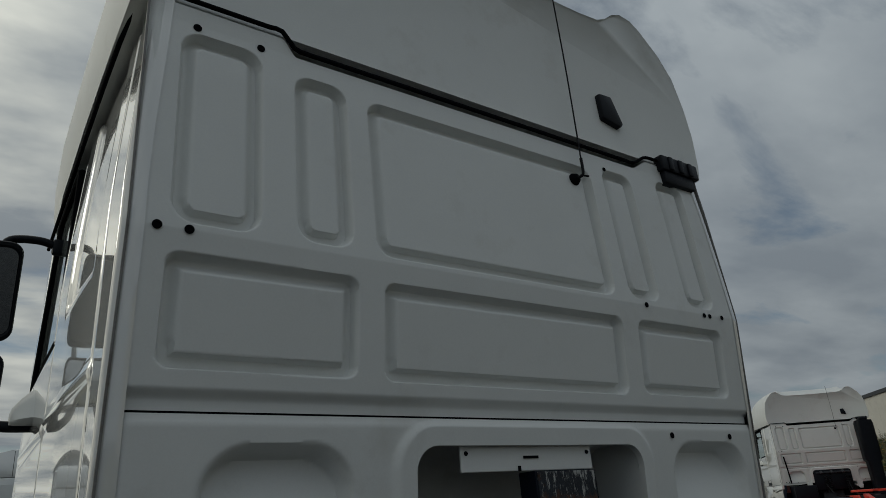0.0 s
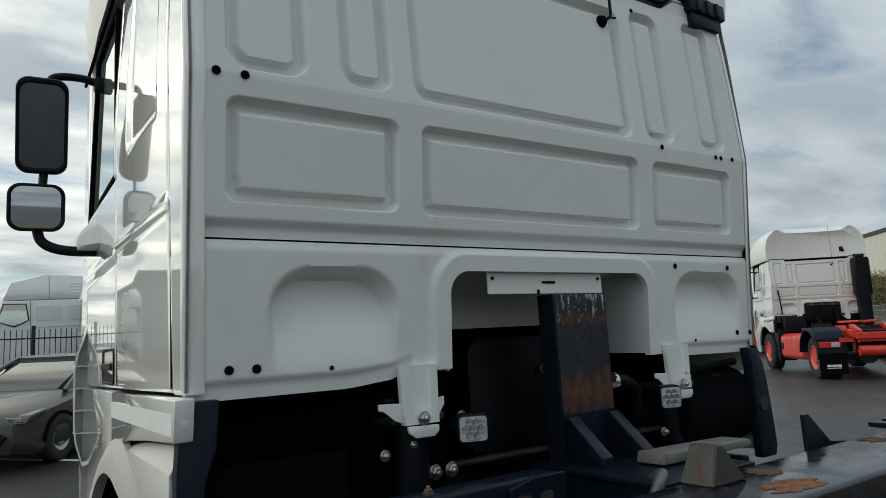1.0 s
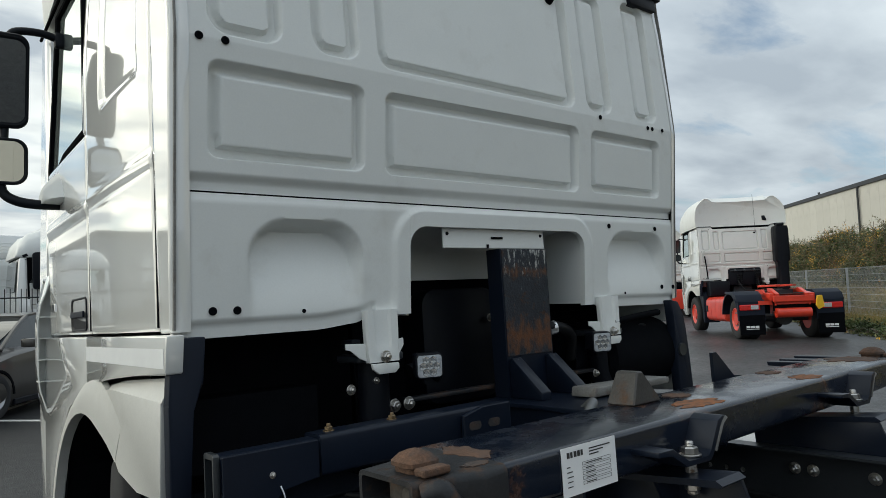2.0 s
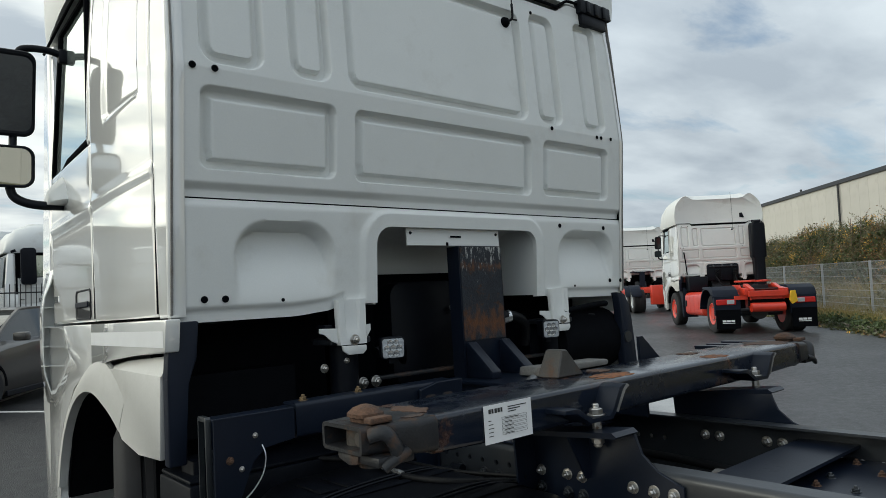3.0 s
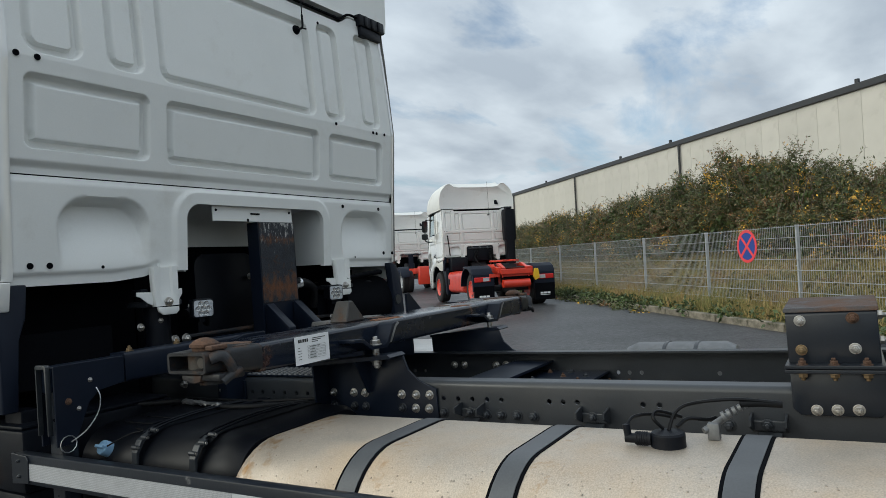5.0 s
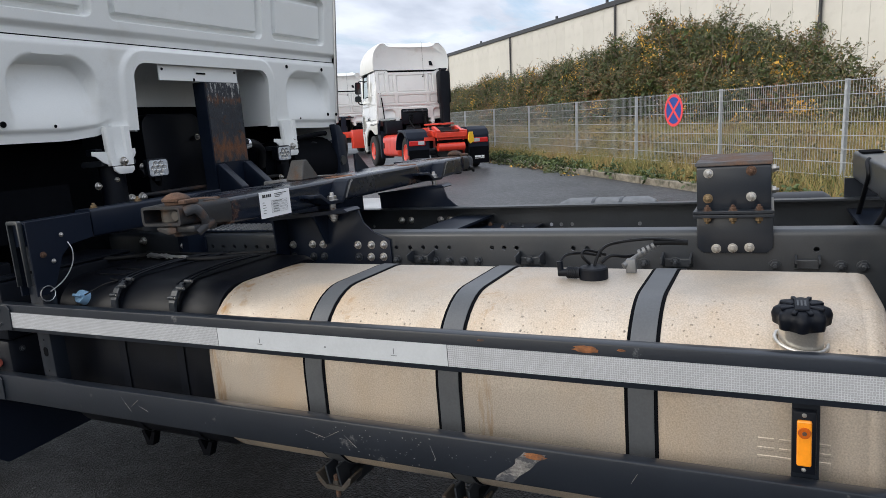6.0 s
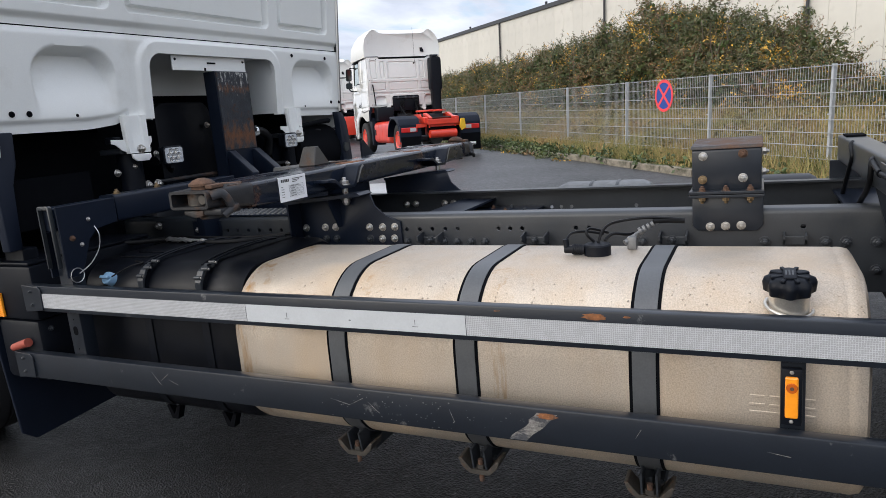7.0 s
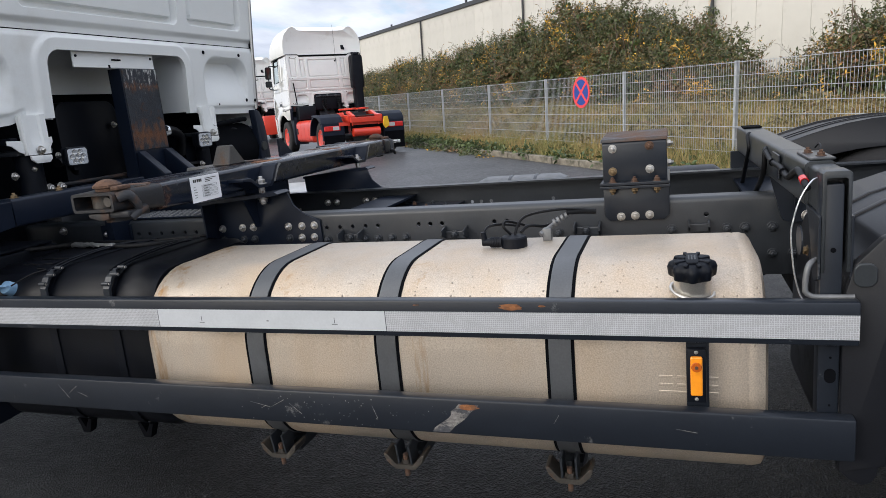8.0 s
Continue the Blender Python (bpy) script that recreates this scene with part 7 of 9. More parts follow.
def heading(x, y, degrees, dz=0.19):
    """A pose on the ground, facing that many degrees from +y towards +x, nose a little down as on the other truck."""
    return pose(x, y, dz, 0, 0, -degrees) @ pose(0, 0, 0, -1.3)


def maker_bars(parent, x, y, z, s=1.0):
    """A maker's mark as plain light bars on a mudflap."""
    bm = bmesh.new()
    for k in range(3):
        box(bm, x - 0.15 * s + k * 0.105 * s, x - 0.06 * s + k * 0.105 * s, y - 0.004, y, z, z + 0.05 * s)
    box(bm, x - 0.15 * s, x + 0.15 * s, y - 0.004, y, z - 0.035 * s, z - 0.02 * s)
    part("maker_mark", bm, "label", parent)


def red_chassis(root, axles, end, tractor):
    for sx in (-1, 1):
        o, i = sx * 0.40, sx * 0.325
        part("frame_rail", P([(o, 0.58), (o, 0.845), (i, 0.845), (i, 0.835), (o - sx * 0.01, 0.835), (o - sx * 0.01, 0.58)], "y", end, 1.7), "red_paint", root, "red steel frame rail")
        for ya in axles:
            for w in (0.98, 0.74):
                wheel(root, pose(sx * w, ya, 0.25, 0, 90 * sx, 0), r=0.50, w=0.27, rim="red_paint" if tractor else "galv")
            a_in = [(ya + 0.60 * math.cos(radians(a)), 0.28 + 0.62 * math.sin(radians(a))) for a in span(165, 8, 14)]
            a_out = [(ya + 0.635 * math.cos(radians(a)), 0.28 + 0.655 * math.sin(radians(a))) for a in span(8, 165, 14)]
            if tractor:
                g = part("mudguard", P(a_out + a_in, "x", min(sx * 0.60, sx * 1.24), max(sx * 0.60, sx * 1.24), bevel=0.006), "dark_flap", root, "black plastic rear mudguard", smooth=40)
                part("guard_lid", P([(ya + 0.30, 0.90), (ya + 0.24, 0.955), (ya - 0.36, 0.950), (ya - 0.56, 0.86), (ya - 0.66, 0.70), (ya - 0.62, 0.66), (ya - 0.52, 0.78), (ya - 0.3, 0.88)], "x", min(sx * 0.63, sx * 1.255), max(sx * 0.63, sx * 1.255), bevel=0.02), "dark_flap", g, smooth=40)
                part("lamp_board", P([(ya - 0.58, 0.74), (ya - 0.66, 0.70), (ya - 0.66, 0.22), (ya - 0.58, 0.22)], "x", min(sx * 0.60, sx * 1.24), max(sx * 0.60, sx * 1.24), bevel=0.01), "dark_flap", g)
                part("rear_lamp", B(min(sx * 0.72, sx * 1.20), max(sx * 0.72, sx * 1.20), ya - 0.685, ya - 0.655, 0.48, 0.62, bevel=0.02), "red_lamp", g, "red tail lamp")
                part("lamp_window", B(min(sx * 0.76, sx * 0.94), max(sx * 0.76, sx * 0.94), ya - 0.692, ya - 0.684, 0.50, 0.60, bevel=0.004), "lamp_face", g)
                fl = part("mudflap", B(min(sx * 0.62, sx * 1.22), max(sx * 0.62, sx * 1.22), ya - 0.672, ya - 0.660, -0.12, 0.36, bevel=0.004), "rubber", g, "black rubber mudflap with a white mark")
                maker_bars(fl, sx * 0.92, ya - 0.672, 0.05)
            else:
                part("mudguard", P(a_out[6:] + a_in[:-6], "x", min(sx * 0.80, sx * 1.22), max(sx * 0.80, sx * 1.22), bevel=0.006), "dark_flap", root, "black half-round mudguard", smooth=40)
    for sx in (-1, 1):
        # boxed side tanks
        if not tractor:
            continue
        bm = loft(bmesh.new(), [[(sx * 0.84 + a * k, y, 0.50 + b * k) for a, b in rrect(0.66, 0.66, 0.14, 6)] for y, k in ((-0.02, 0.9), (-0.05, 1.0), (-1.66, 1.0), (-1.69, 0.9))])
        tk = part("side_tank", bm, "red_paint" if tractor else "tank_plastic", root, "red side tank with straps" if tractor else "dark side tank", smooth=40)
        bm = P([(0.93 + 0.66 * math.cos(radians(a)), 0.34 + 0.66 * math.sin(radians(a))) for a in range(70, 200, 10)] + [(0.18, 0.10), (0.10, 0.10), (0.06, 0.92), (0.30, 1.10)], "x", min(sx * 0.78, sx * 1.19), max(sx * 0.78, sx * 1.19), bevel=0.006)
        part("front_guard", bm, "dark_flap", root, "black plastic guard behind the front wheel", smooth=40)
        part("tank_step", B(min(sx * 0.9, sx * 1.19), max(sx * 0.9, sx * 1.19), -0.22, -0.06, 0.42, 0.60, bevel=0.02), "black_plastic", tk)
        for y in (-0.50, -0.92, -1.34):
            part("strap", loft(bmesh.new(), [[(sx * 0.84 + a * 1.012, yy, 0.50 + b * 1.012) for a, b in rrect(0.66, 0.66, 0.14, 6)] for yy in (y - 0.03, y + 0.03)]), "red_paint" if tractor else "galv", tk, smooth=40)
    for y in (-0.4, -1.8, end + 0.1):
        part("cross_member", B(-0.39, 0.39, y - 0.05, y + 0.05, 0.60, 0.80), "red_paint", root)
    part("gearbox", B(-0.27, 0.27, 0.3, 1.6, 0.5, 1.15, bevel=0.05), "chassis", root, smooth=40)
    part("engine_block", B(-0.46, 0.44, 0.42, 1.5, 0.60, 1.45), "rubber", root)


def air_stack(root):
    """The black air intake behind the cab."""
    st = part("air_intake", loft(bmesh.new(), [[(0.95 + a * kx, -0.20 + b, z) for a, b in rrect(0.36, 0.30, 0.08, 5)] for z, kx in ((0.95, 0.8), (1.75, 0.85), (1.80, 1.15), (2.70, 1.15), (2.78, 1.0))]), "black_plastic", root, "tall black air intake stack", smooth=40)
    part("stack_cap", B(0.86, 1.04, -0.30, -0.12, 2.78, 2.86, bevel=0.03), "black_plastic", st, smooth=40)
    return st


def tractor_unit(m):
    root = thing("tractor_unit", "white tractor unit with a bright red chassis, parked on asphalt", "truck", m, "parked trucks")
    clone_cab(root, "red_paint")
    red_chassis(root, (-2.35,), -3.18, True)
    ahead = pose(0, 0.27, 0)
    air_stack(root)
    fw = part("fifth_wheel", P([(-0.42, 0.02), (0.42, 0.02), (0.46, -0.20), (0.20, -0.62), (0.07, -0.60), (0.05, -0.15), (-0.05, -0.15), (-0.07, -0.60), (-0.20, -0.62), (-0.46, -0.20)], "z", 1.02, 1.07, bevel=0.01), "red_paint", root, "red fifth wheel plate", m=pose(0, -2.08, 0.02))
    part("coupling_base", B(-0.30, 0.30, -2.75, -2.45, 0.85, 0.97, bevel=0.02), "chassis", fw, m=pose(0, 2.35, -0.02))
    part("catwalk", B(-0.5, 0.5, -1.9, -0.9, 0.86, 0.89), "red_paint", root)
    # dark plate added to stand for the shadow under the tail
    part("rear_closing_plate", B(-0.44, 0.44, -3.36, -3.34, 0.44, 0.70), "rubber", root, m=ahead)
    part("rear_axle", C((-0.95, -2.62, 0.27), (0.95, -2.62, 0.27), 0.10, n=18), "chassis", root, smooth=40, m=ahead)
    part("axle_case", C((0, -2.85, 0.30), (0, -2.40, 0.30), 0.22, 0.16, n=20), "chassis", root, smooth=40, m=ahead)
    part("air_cylinder", C((-0.40, -3.42, 0.40), (0.40, -3.42, 0.40), 0.115, n=24), "red_paint", root, "red transverse air cylinder", smooth=40, m=ahead)
    part("rear_member", B(-0.46, 0.46, -3.50, -3.42, 0.665, 0.81, bevel=0.012), "red_paint", root, m=ahead)
    for sx in (-1, 1):
        part("lamp_arm", B(min(sx * 0.4, sx * 0.75), max(sx * 0.4, sx * 0.75), -3.32, -3.22, 0.60, 0.70), "red_paint", root, m=ahead)
    part("wheel_chock", P([(-0.10, -0.16), (-0.13, -0.04), (-0.02, 0.16), (0.10, 0.13), (0.06, -0.14)], "y", -0.02, 0.02, bevel=0.008), "yellow", root, "yellow plastic wheel chock", m=pose(0.60, -3.22, 0.64, 0, -18, 12))
    for k, x in enumerate((-0.22, -0.14, 0.28, 0.34)):
        pts = [(x + 0.03 * math.cos(t * 1.1), -0.08 + 0.03 * math.sin(t * 1.1), 1.48 - t * 0.010) for t in range(0, 40, 1)]
        part("coiled_hose", tube(bmesh.new(), pts, 0.012, n=6, steps=1), "cable", root, "black coiled air hose", smooth=60)
    hp = part("hose_panel", B(-0.48, 0.43, 0.0, 0.025, 1.15, 1.655, bevel=0.01), "black_plastic", root, "black panel with coiled hoses", smooth=30)
    part("hose_rack", B(-0.42, 0.40, -0.05, -0.005, 1.55, 1.59, bevel=0.006), "chassis", hp)
    for x in (-0.30, -0.05, 0.22):
        part("hose_plug", C((x, -0.03, 1.60), (x, -0.09, 1.54), 0.03, n=12), "chassis", hp, smooth=40)
    part("dirt_pan", B(-0.30, 0.30, -3.36, -2.98, 0.850, 0.862, bevel=0.004), "worn_steel", root, "dirty dark plate between the frame rails", m=ahead)
    for sx in (-1, 1):
        part("coupling_bracket", P([(-2.85, 0.845), (-2.15, 0.845), (-2.25, 0.98), (-2.75, 0.98)], "x", min(sx * 0.40, sx * 0.44), max(sx * 0.40, sx * 0.44), bevel=0.006), "red_paint", root, m=ahead)
        part("rear_bracket", P([(-3.42, 0.86), (-3.05, 0.90), (-3.0, 0.84), (-3.42, 0.70)], "x", min(sx * 0.42, sx * 0.52), max(sx * 0.42, sx * 0.52), bevel=0.006), "red_paint", root, m=ahead)
    for sx in (-1, 1):
        part("slide_ramp", P([(-3.44, 0.80), (-3.44, 0.86), (-3.02, 1.00), (-2.92, 1.00), (-2.92, 0.93)], "x", min(sx * 0.30, sx * 0.39), max(sx * 0.30, sx * 0.39), bevel=0.006), "red_paint", root, m=ahead)
        part("spring_hanger", B(min(sx * 0.41, sx * 0.50), max(sx * 0.41, sx * 0.50), -2.0, -1.8, 0.42, 0.82, bevel=0.02), "red_paint", root, m=ahead)
        part("air_bellows", C((sx * 0.55, -3.05, 0.38), (sx * 0.55, -3.05, 0.62), 0.14, n=20), "rubber", root, smooth=40, m=ahead)
    for k in range(5):
        part("deck_bar", B(-0.30, 0.30, -3.34 + 0.08 * k, -3.31 + 0.08 * k, 0.862, 0.880), "chassis", root, m=ahead)
    part("air_line", tube(bmesh.new(), [(-0.25, -0.05, 1.30), (-0.22, -0.5, 1.02), (-0.25, -1.3, 0.98), (-0.18, -2.1, 0.96)], 0.016, n=6), "cable", root, smooth=60)
    part("air_line", tube(bmesh.new(), [(0.30, -0.05, 1.36), (0.26, -0.4, 1.05), (0.22, -1.2, 1.0), (0.20, -2.1, 0.98)], 0.016, n=6), "cable", root, smooth=60)
    part("battery_case", B(-1.1, -0.55, -0.30, 0.10, 0.86, 1.28, bevel=0.03), "black_plastic", root, smooth=40)
    part("snorkel", tube(bmesh.new(), [(-1.06, -0.03, 1.35), (-1.09, -0.05, 1.7), (-1.12, -0.04, 2.02)], 0.018, n=8), "rubber", root, smooth=60)
    return root


tractor_unit(heading(17.16, 7.83, 44.8))


def rigid_truck(m):
    root = thing("rigid_truck", "white three-axle truck with a red rear frame, parked on asphalt", "truck", m, "parked trucks")
    clone_cab(root, "red_paint")
    red_chassis(root, (-1.75, -3.1), -4.2, False)
    rr = part("rear_frame_box", B(-0.50, 0.50, -4.25, -3.85, 0.10, 0.90, bevel=0.03), "red_paint", root, "red rear frame box", smooth=30)
    for sx in (-1, 1):
        part("rear_lamp", B(min(sx * 0.2, sx * 0.42), max(sx * 0.2, sx * 0.42), -4.23, -4.20, 0.56, 0.64, bevel=0.008), "lamp_face", rr)
        part("tool_box", B(min(sx * 0.45, sx * 1.05), max(sx * 0.45, sx * 1.05), -1.1, -0.3, 0.42, 0.92, bevel=0.03), "red_paint", root, "red tool box", smooth=30)
    part("buffer_post", B(-0.12, 0.12, -0.1, 0.0, 0.9, 1.55), "frame_paint", root)
    part("pipe_frame", B(-0.55, 0.55, -0.06, -0.02, 1.55, 1.60), "frame_paint", root)
    return root


rigid_truck(heading(25.73, 16.34, 44.8))
rigid_truck(heading(33.4, 25.6, 44.8))


def cab_only(m, label):
    root = thing("parked_truck", label, "truck", m, "trucks behind the bar fence")
    clone_cab(root)
    for sx in (-1, 1):
        part("frame_rail", B(min(sx * 0.32, sx * 0.40), max(sx * 0.32, sx * 0.40), -4.5, 1.7, 0.58, 0.845), "chassis", root)
        wheel(root, pose(sx * 0.95, -2.7, 0.25, 0, 90 * sx, 0), r=0.50, w=0.5)
        part("side_tank", B(min(sx * 0.5, sx * 1.15), max(sx * 0.5, sx * 1.15), -1.6, -0.2, 0.25, 0.80, bevel=0.08), "tank_plastic", root, smooth=40)
    return root


# ---- asphalt yard ----
def asphalt():
    m = bpy.data.materials.new("asphalt")
    m.use_nodes = True
    nt = m.node_tree
    b = nt.nodes["Principled BSDF"]
    tc = nt.nodes.new("ShaderNodeTexCoord")
    def noise_(scale, detail=5.0, rough=0.6):
        n = nt.nodes.new("ShaderNodeTexNoise")
        n.inputs["Scale"].default_value, n.inputs["Detail"].default_value, n.inputs["Roughness"].default_value = scale, detail, rough
        nt.links.new(tc.outputs["Object"], n.inputs["Vector"])
        return n.outputs["Fac"]
    def rng(src, a, b_, c, d):
        r = nt.nodes.new("ShaderNodeMapRange")
        for k, v in zip(("From Min", "From Max", "To Min", "To Max"), (a, b_, c, d)):
            r.inputs[k].default_value = v
        nt.links.new(src, r.inputs["Value"])
        return r.outputs[0]
    def mul(a, b_):
        k = nt.nodes.new("ShaderNodeMath"); k.operation = "MULTIPLY"
        nt.links.new(a, k.inputs[0]); nt.links.new(b_, k.inputs[1])
        return k.outputs[0]
    big = rng(noise_(0.35), 0.3, 0.7, 0.60, 1.35)
    mid = rng(noise_(2.2), 0.3, 0.7, 0.80, 1.20)
    def stones(scale):
        v = nt.nodes.new("ShaderNodeTexVoronoi"); v.inputs["Scale"].default_value = scale
        nt.links.new(tc.outputs["Object"], v.inputs["Vector"])
        c = nt.nodes.new("ShaderNodeSeparateColor"); nt.links.new(v.outputs["Color"], c.inputs[0])
        return v, c
    v, sepc = stones(125.0)
    _, fine = stones(310.0)
    # most chippings are coated with tar, some show bare stone
    stone = mul(rng(sepc.outputs[0], 0.0, 0.85, 0.25, 1.15), rng(sepc.outputs[1], 0.84, 1.0, 1.0, 4.6))
    stone = mul(stone, mul(rng(fine.outputs[0], 0.0, 1.0, 0.6, 1.3), rng(fine.outputs[1], 0.94, 1.0, 1.0, 3.5)))
    # hairline cracks
    cr = nt.nodes.new("ShaderNodeTexVoronoi"); cr.feature = "DISTANCE_TO_EDGE"; cr.inputs["Scale"].default_value = 1.1
    wob = nt.nodes.new("ShaderNodeVectorMath"); wob.operation = "ADD"
    wn = nt.nodes.new("ShaderNodeTexNoise"); wn.inputs["Scale"].default_value = 2.5
    nt.links.new(tc.outputs["Object"], wn.inputs["Vector"])
    nt.links.new(tc.outputs["Object"], wob.inputs[0]); nt.links.new(wn.outputs["Color"], wob.inputs[1])
    nt.links.new(wob.outputs[0], cr.inputs["Vector"])
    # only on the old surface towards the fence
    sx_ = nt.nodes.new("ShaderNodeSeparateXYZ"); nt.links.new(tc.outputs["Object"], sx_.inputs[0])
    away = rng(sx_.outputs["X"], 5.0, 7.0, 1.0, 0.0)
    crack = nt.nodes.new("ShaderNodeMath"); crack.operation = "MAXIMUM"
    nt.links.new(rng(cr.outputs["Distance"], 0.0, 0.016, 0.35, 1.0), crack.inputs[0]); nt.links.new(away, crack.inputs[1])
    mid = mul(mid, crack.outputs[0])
    # older, paler towards the fence, with grazing sky sheen and truck shade painted in
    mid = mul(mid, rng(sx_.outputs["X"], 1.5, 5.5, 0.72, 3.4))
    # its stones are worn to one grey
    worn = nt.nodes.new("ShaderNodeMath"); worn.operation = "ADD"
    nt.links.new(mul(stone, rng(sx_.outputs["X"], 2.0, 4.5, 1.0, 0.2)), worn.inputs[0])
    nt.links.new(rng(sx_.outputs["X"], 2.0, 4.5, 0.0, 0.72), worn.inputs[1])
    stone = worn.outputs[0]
    val = mul(mul(mul(big, mid), stone), rng(noise_(24.0, 6.0, 0.75), 0.36, 0.64, 0.78, 1.25))
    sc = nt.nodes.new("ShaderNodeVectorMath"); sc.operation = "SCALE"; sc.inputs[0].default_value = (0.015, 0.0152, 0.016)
    nt.links.new(val, sc.inputs["Scale"])
    nt.links.new(sc.outputs[0], b.inputs["Base Color"])
    damp = mul(rng(noise_(45.0, 3.0), 0.3, 0.7, 0.88, 1.15), mul(rng(noise_(0.16, 3.0), 0.35, 0.65, 0.34, 0.50), rng(noise_(9.0, 6.0, 0.7), 0.35, 0.65, 0.86, 1.15)))
    nt.links.new(damp, b.inputs["Roughness"])
    bp = nt.nodes.new("ShaderNodeBump"); bp.inputs["Distance"].default_value = 0.007
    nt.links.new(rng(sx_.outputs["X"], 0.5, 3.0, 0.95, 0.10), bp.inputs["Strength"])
    b.inputs["Specular IOR Level"].default_value = 0.32
    nt.links.new(v.outputs["Distance"], bp.inputs["Height"])
    nt.links.new(bp.outputs[0], b.inputs["Normal"])
    return m


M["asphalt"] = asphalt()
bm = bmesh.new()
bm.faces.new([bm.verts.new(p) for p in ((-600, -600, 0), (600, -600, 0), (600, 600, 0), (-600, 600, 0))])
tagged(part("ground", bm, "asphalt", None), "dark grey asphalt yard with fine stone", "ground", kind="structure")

# parking bay lines
U, V_ = Vector((0.50, 0.866, 0)), Vector((0.64, -0.768, 0))
def line(p, d, length):
    p = Vector((p[0], p[1], 0))
    q = p + d * length
    s = d.cross(Vector((0, 0, 1))) * 0.05
    bm = loft(bmesh.new(), [[p - s, p + s, q + s, q - s], [v + Vector((0, 0, 0.004)) for v in (p - s, p + s, q + s, q - s)]])
    tagged(part("bay_line", bm, "line_paint", None), "worn white parking line on asphalt", "marking", kind="structure")
line((-4.5, 13.8), V_, 8.2)
line((-0.62, 10.3), U, 5.2)
line((-2.5, 12.3), U, 5.2)
line((1.3, 8.0), U, 5.2)

# ---- verge: kerb, bank, fence ----
KD, KN, KP = Vector((0.772, 0.636, 0)), Vector((0.636, -0.772, 0)), Vector((11.85, 0.26, 0))
def verge(s, off, z=0.0):
    """A place s metres along the kerb and off metres beyond it."""
    return KP + KD * s + KN * off + Vector((0, 0, z))

def bank_z(off):
    return float(np.interp(off, (0.0, 0.2, 1.0, 3.0, 5.0, 9.0, 40.0), (0.10, 0.12, 0.20, 0.50, 0.85, 1.0, 1.0)))

M["soil"] = mat("dry grassy soil", (0.15, 0.13, 0.065), 0.95, var=0.3, scale=1.5, grain=0.3, grain_scale=40, spots=((0.07, 0.085, 0.03), 1.0, 0.45, 0.62, 0.95), bump=0.8, bump_scale=30)
bm = field(bmesh.new(), span(-40, 110, 150), [0.02, 0.2, 0.6, 1, 2, 3, 4, 5, 7, 9, 14, 26], lambda s, o: verge(s, o, bank_z(o) + 0.05 * noise.noise((s * 0.6, o * 0.8, 0.0)) * min(o, 1)))
tagged(part("bank", bm, "soil", None, smooth=60), "low grassy bank behind the kerb", "ground", kind="structure")

kerb = new("kerb")
tagged(kerb, "weathered concrete kerb stones along the verge", "kerb", kind="structure")
first = None
for k in range(-14, 16):
    s = k * 1.0
    j = random.Random(k + 50)
    m = Matrix.Translation(verge(s, -0.06 + j.uniform(-0.015, 0.015), j.uniform(-0.02, 0.015))) @ pose(0, 0, 0, 0, 0, -50.5 + j.uniform(-0.6, 0.6))
    if first is None:
        first = part("kerb_stone", B(-0.06, 0.07, 0.006, 0.994, -0.10, 0.135, bevel=0.014), "concrete", kerb, m=m)
    else:
        again(first, m, kerb)

# welded mesh fence
POSTS = (-17.0, -13.9, -10.9, -7.95, -4.98, -2.20, 0.74, 3.80, 7.25, 10.7, 14.5, 18.0, 21.5, 25.0, 28.5, 32.0, 35.5)
FTOP = 1.70
fence = thing("mesh_fence", "galvanised double-wire mesh fence along the verge", "fence")
bm = B(-0.03, 0.03, -0.02, 0.02, -0.3, FTOP, bevel=0.004)
fpost = None
for s in POSTS:
    m = Matrix.Translation(verge(s, 0.80, 0.02)) @ pose(0, 0, 0, 0, 0, -50.5)
    if fpost is None:
        fpost = part("post", bm, "galv", fence, "grey square fence post", m=m)
        fcap = part("clip", B(-0.045, 0.0, -0.03, 0.03, 0.98, 1.0), "galv", fpost)
    else:
        p = again(fpost, m, fence)
        again(fcap, Matrix.Identity(4), p)
for a, b in zip(POSTS, POSTS[1:]):
    n = int((b - a) / 0.052)
    verts, faces = [], []
    def bar(p, q, r):
        u = Vector((0, 0, 1)) if abs(p.z - q.z) < 0.01 else KD
        w = KN
        base = len(verts)
        for c in (p, q):
            for k1, k2 in ((1, 1), (-1, 1), (-1, -1), (1, -1)):
                verts.append(c + u * r * k1 + w * r * k2)
        for k in range(4):
            faces.append((base + k, base + (k + 1) % 4, base + 4 + (k + 1) % 4, base + 4 + k))
    for k in range(1, n):
        s = a + (b - a) * k / n
        bar(verge(s, 0.75, 0.14), verge(s, 0.75, FTOP + 0.02), 0.0021)
    for k in range(9):
        z = 0.17 + k * 0.191
        bar(verge(a, 0.742, z), verge(b, 0.742, z), 0.0040)
        bar(verge(a, 0.758, z), verge(b, 0.758, z), 0.0040)
    me = bpy.data.meshes.new("mesh_panel")
    me.from_pydata(verts, [], faces)
    me.materials.append(M["galv"])
    pn = new("mesh_panel", me)
    pn.parent = fence

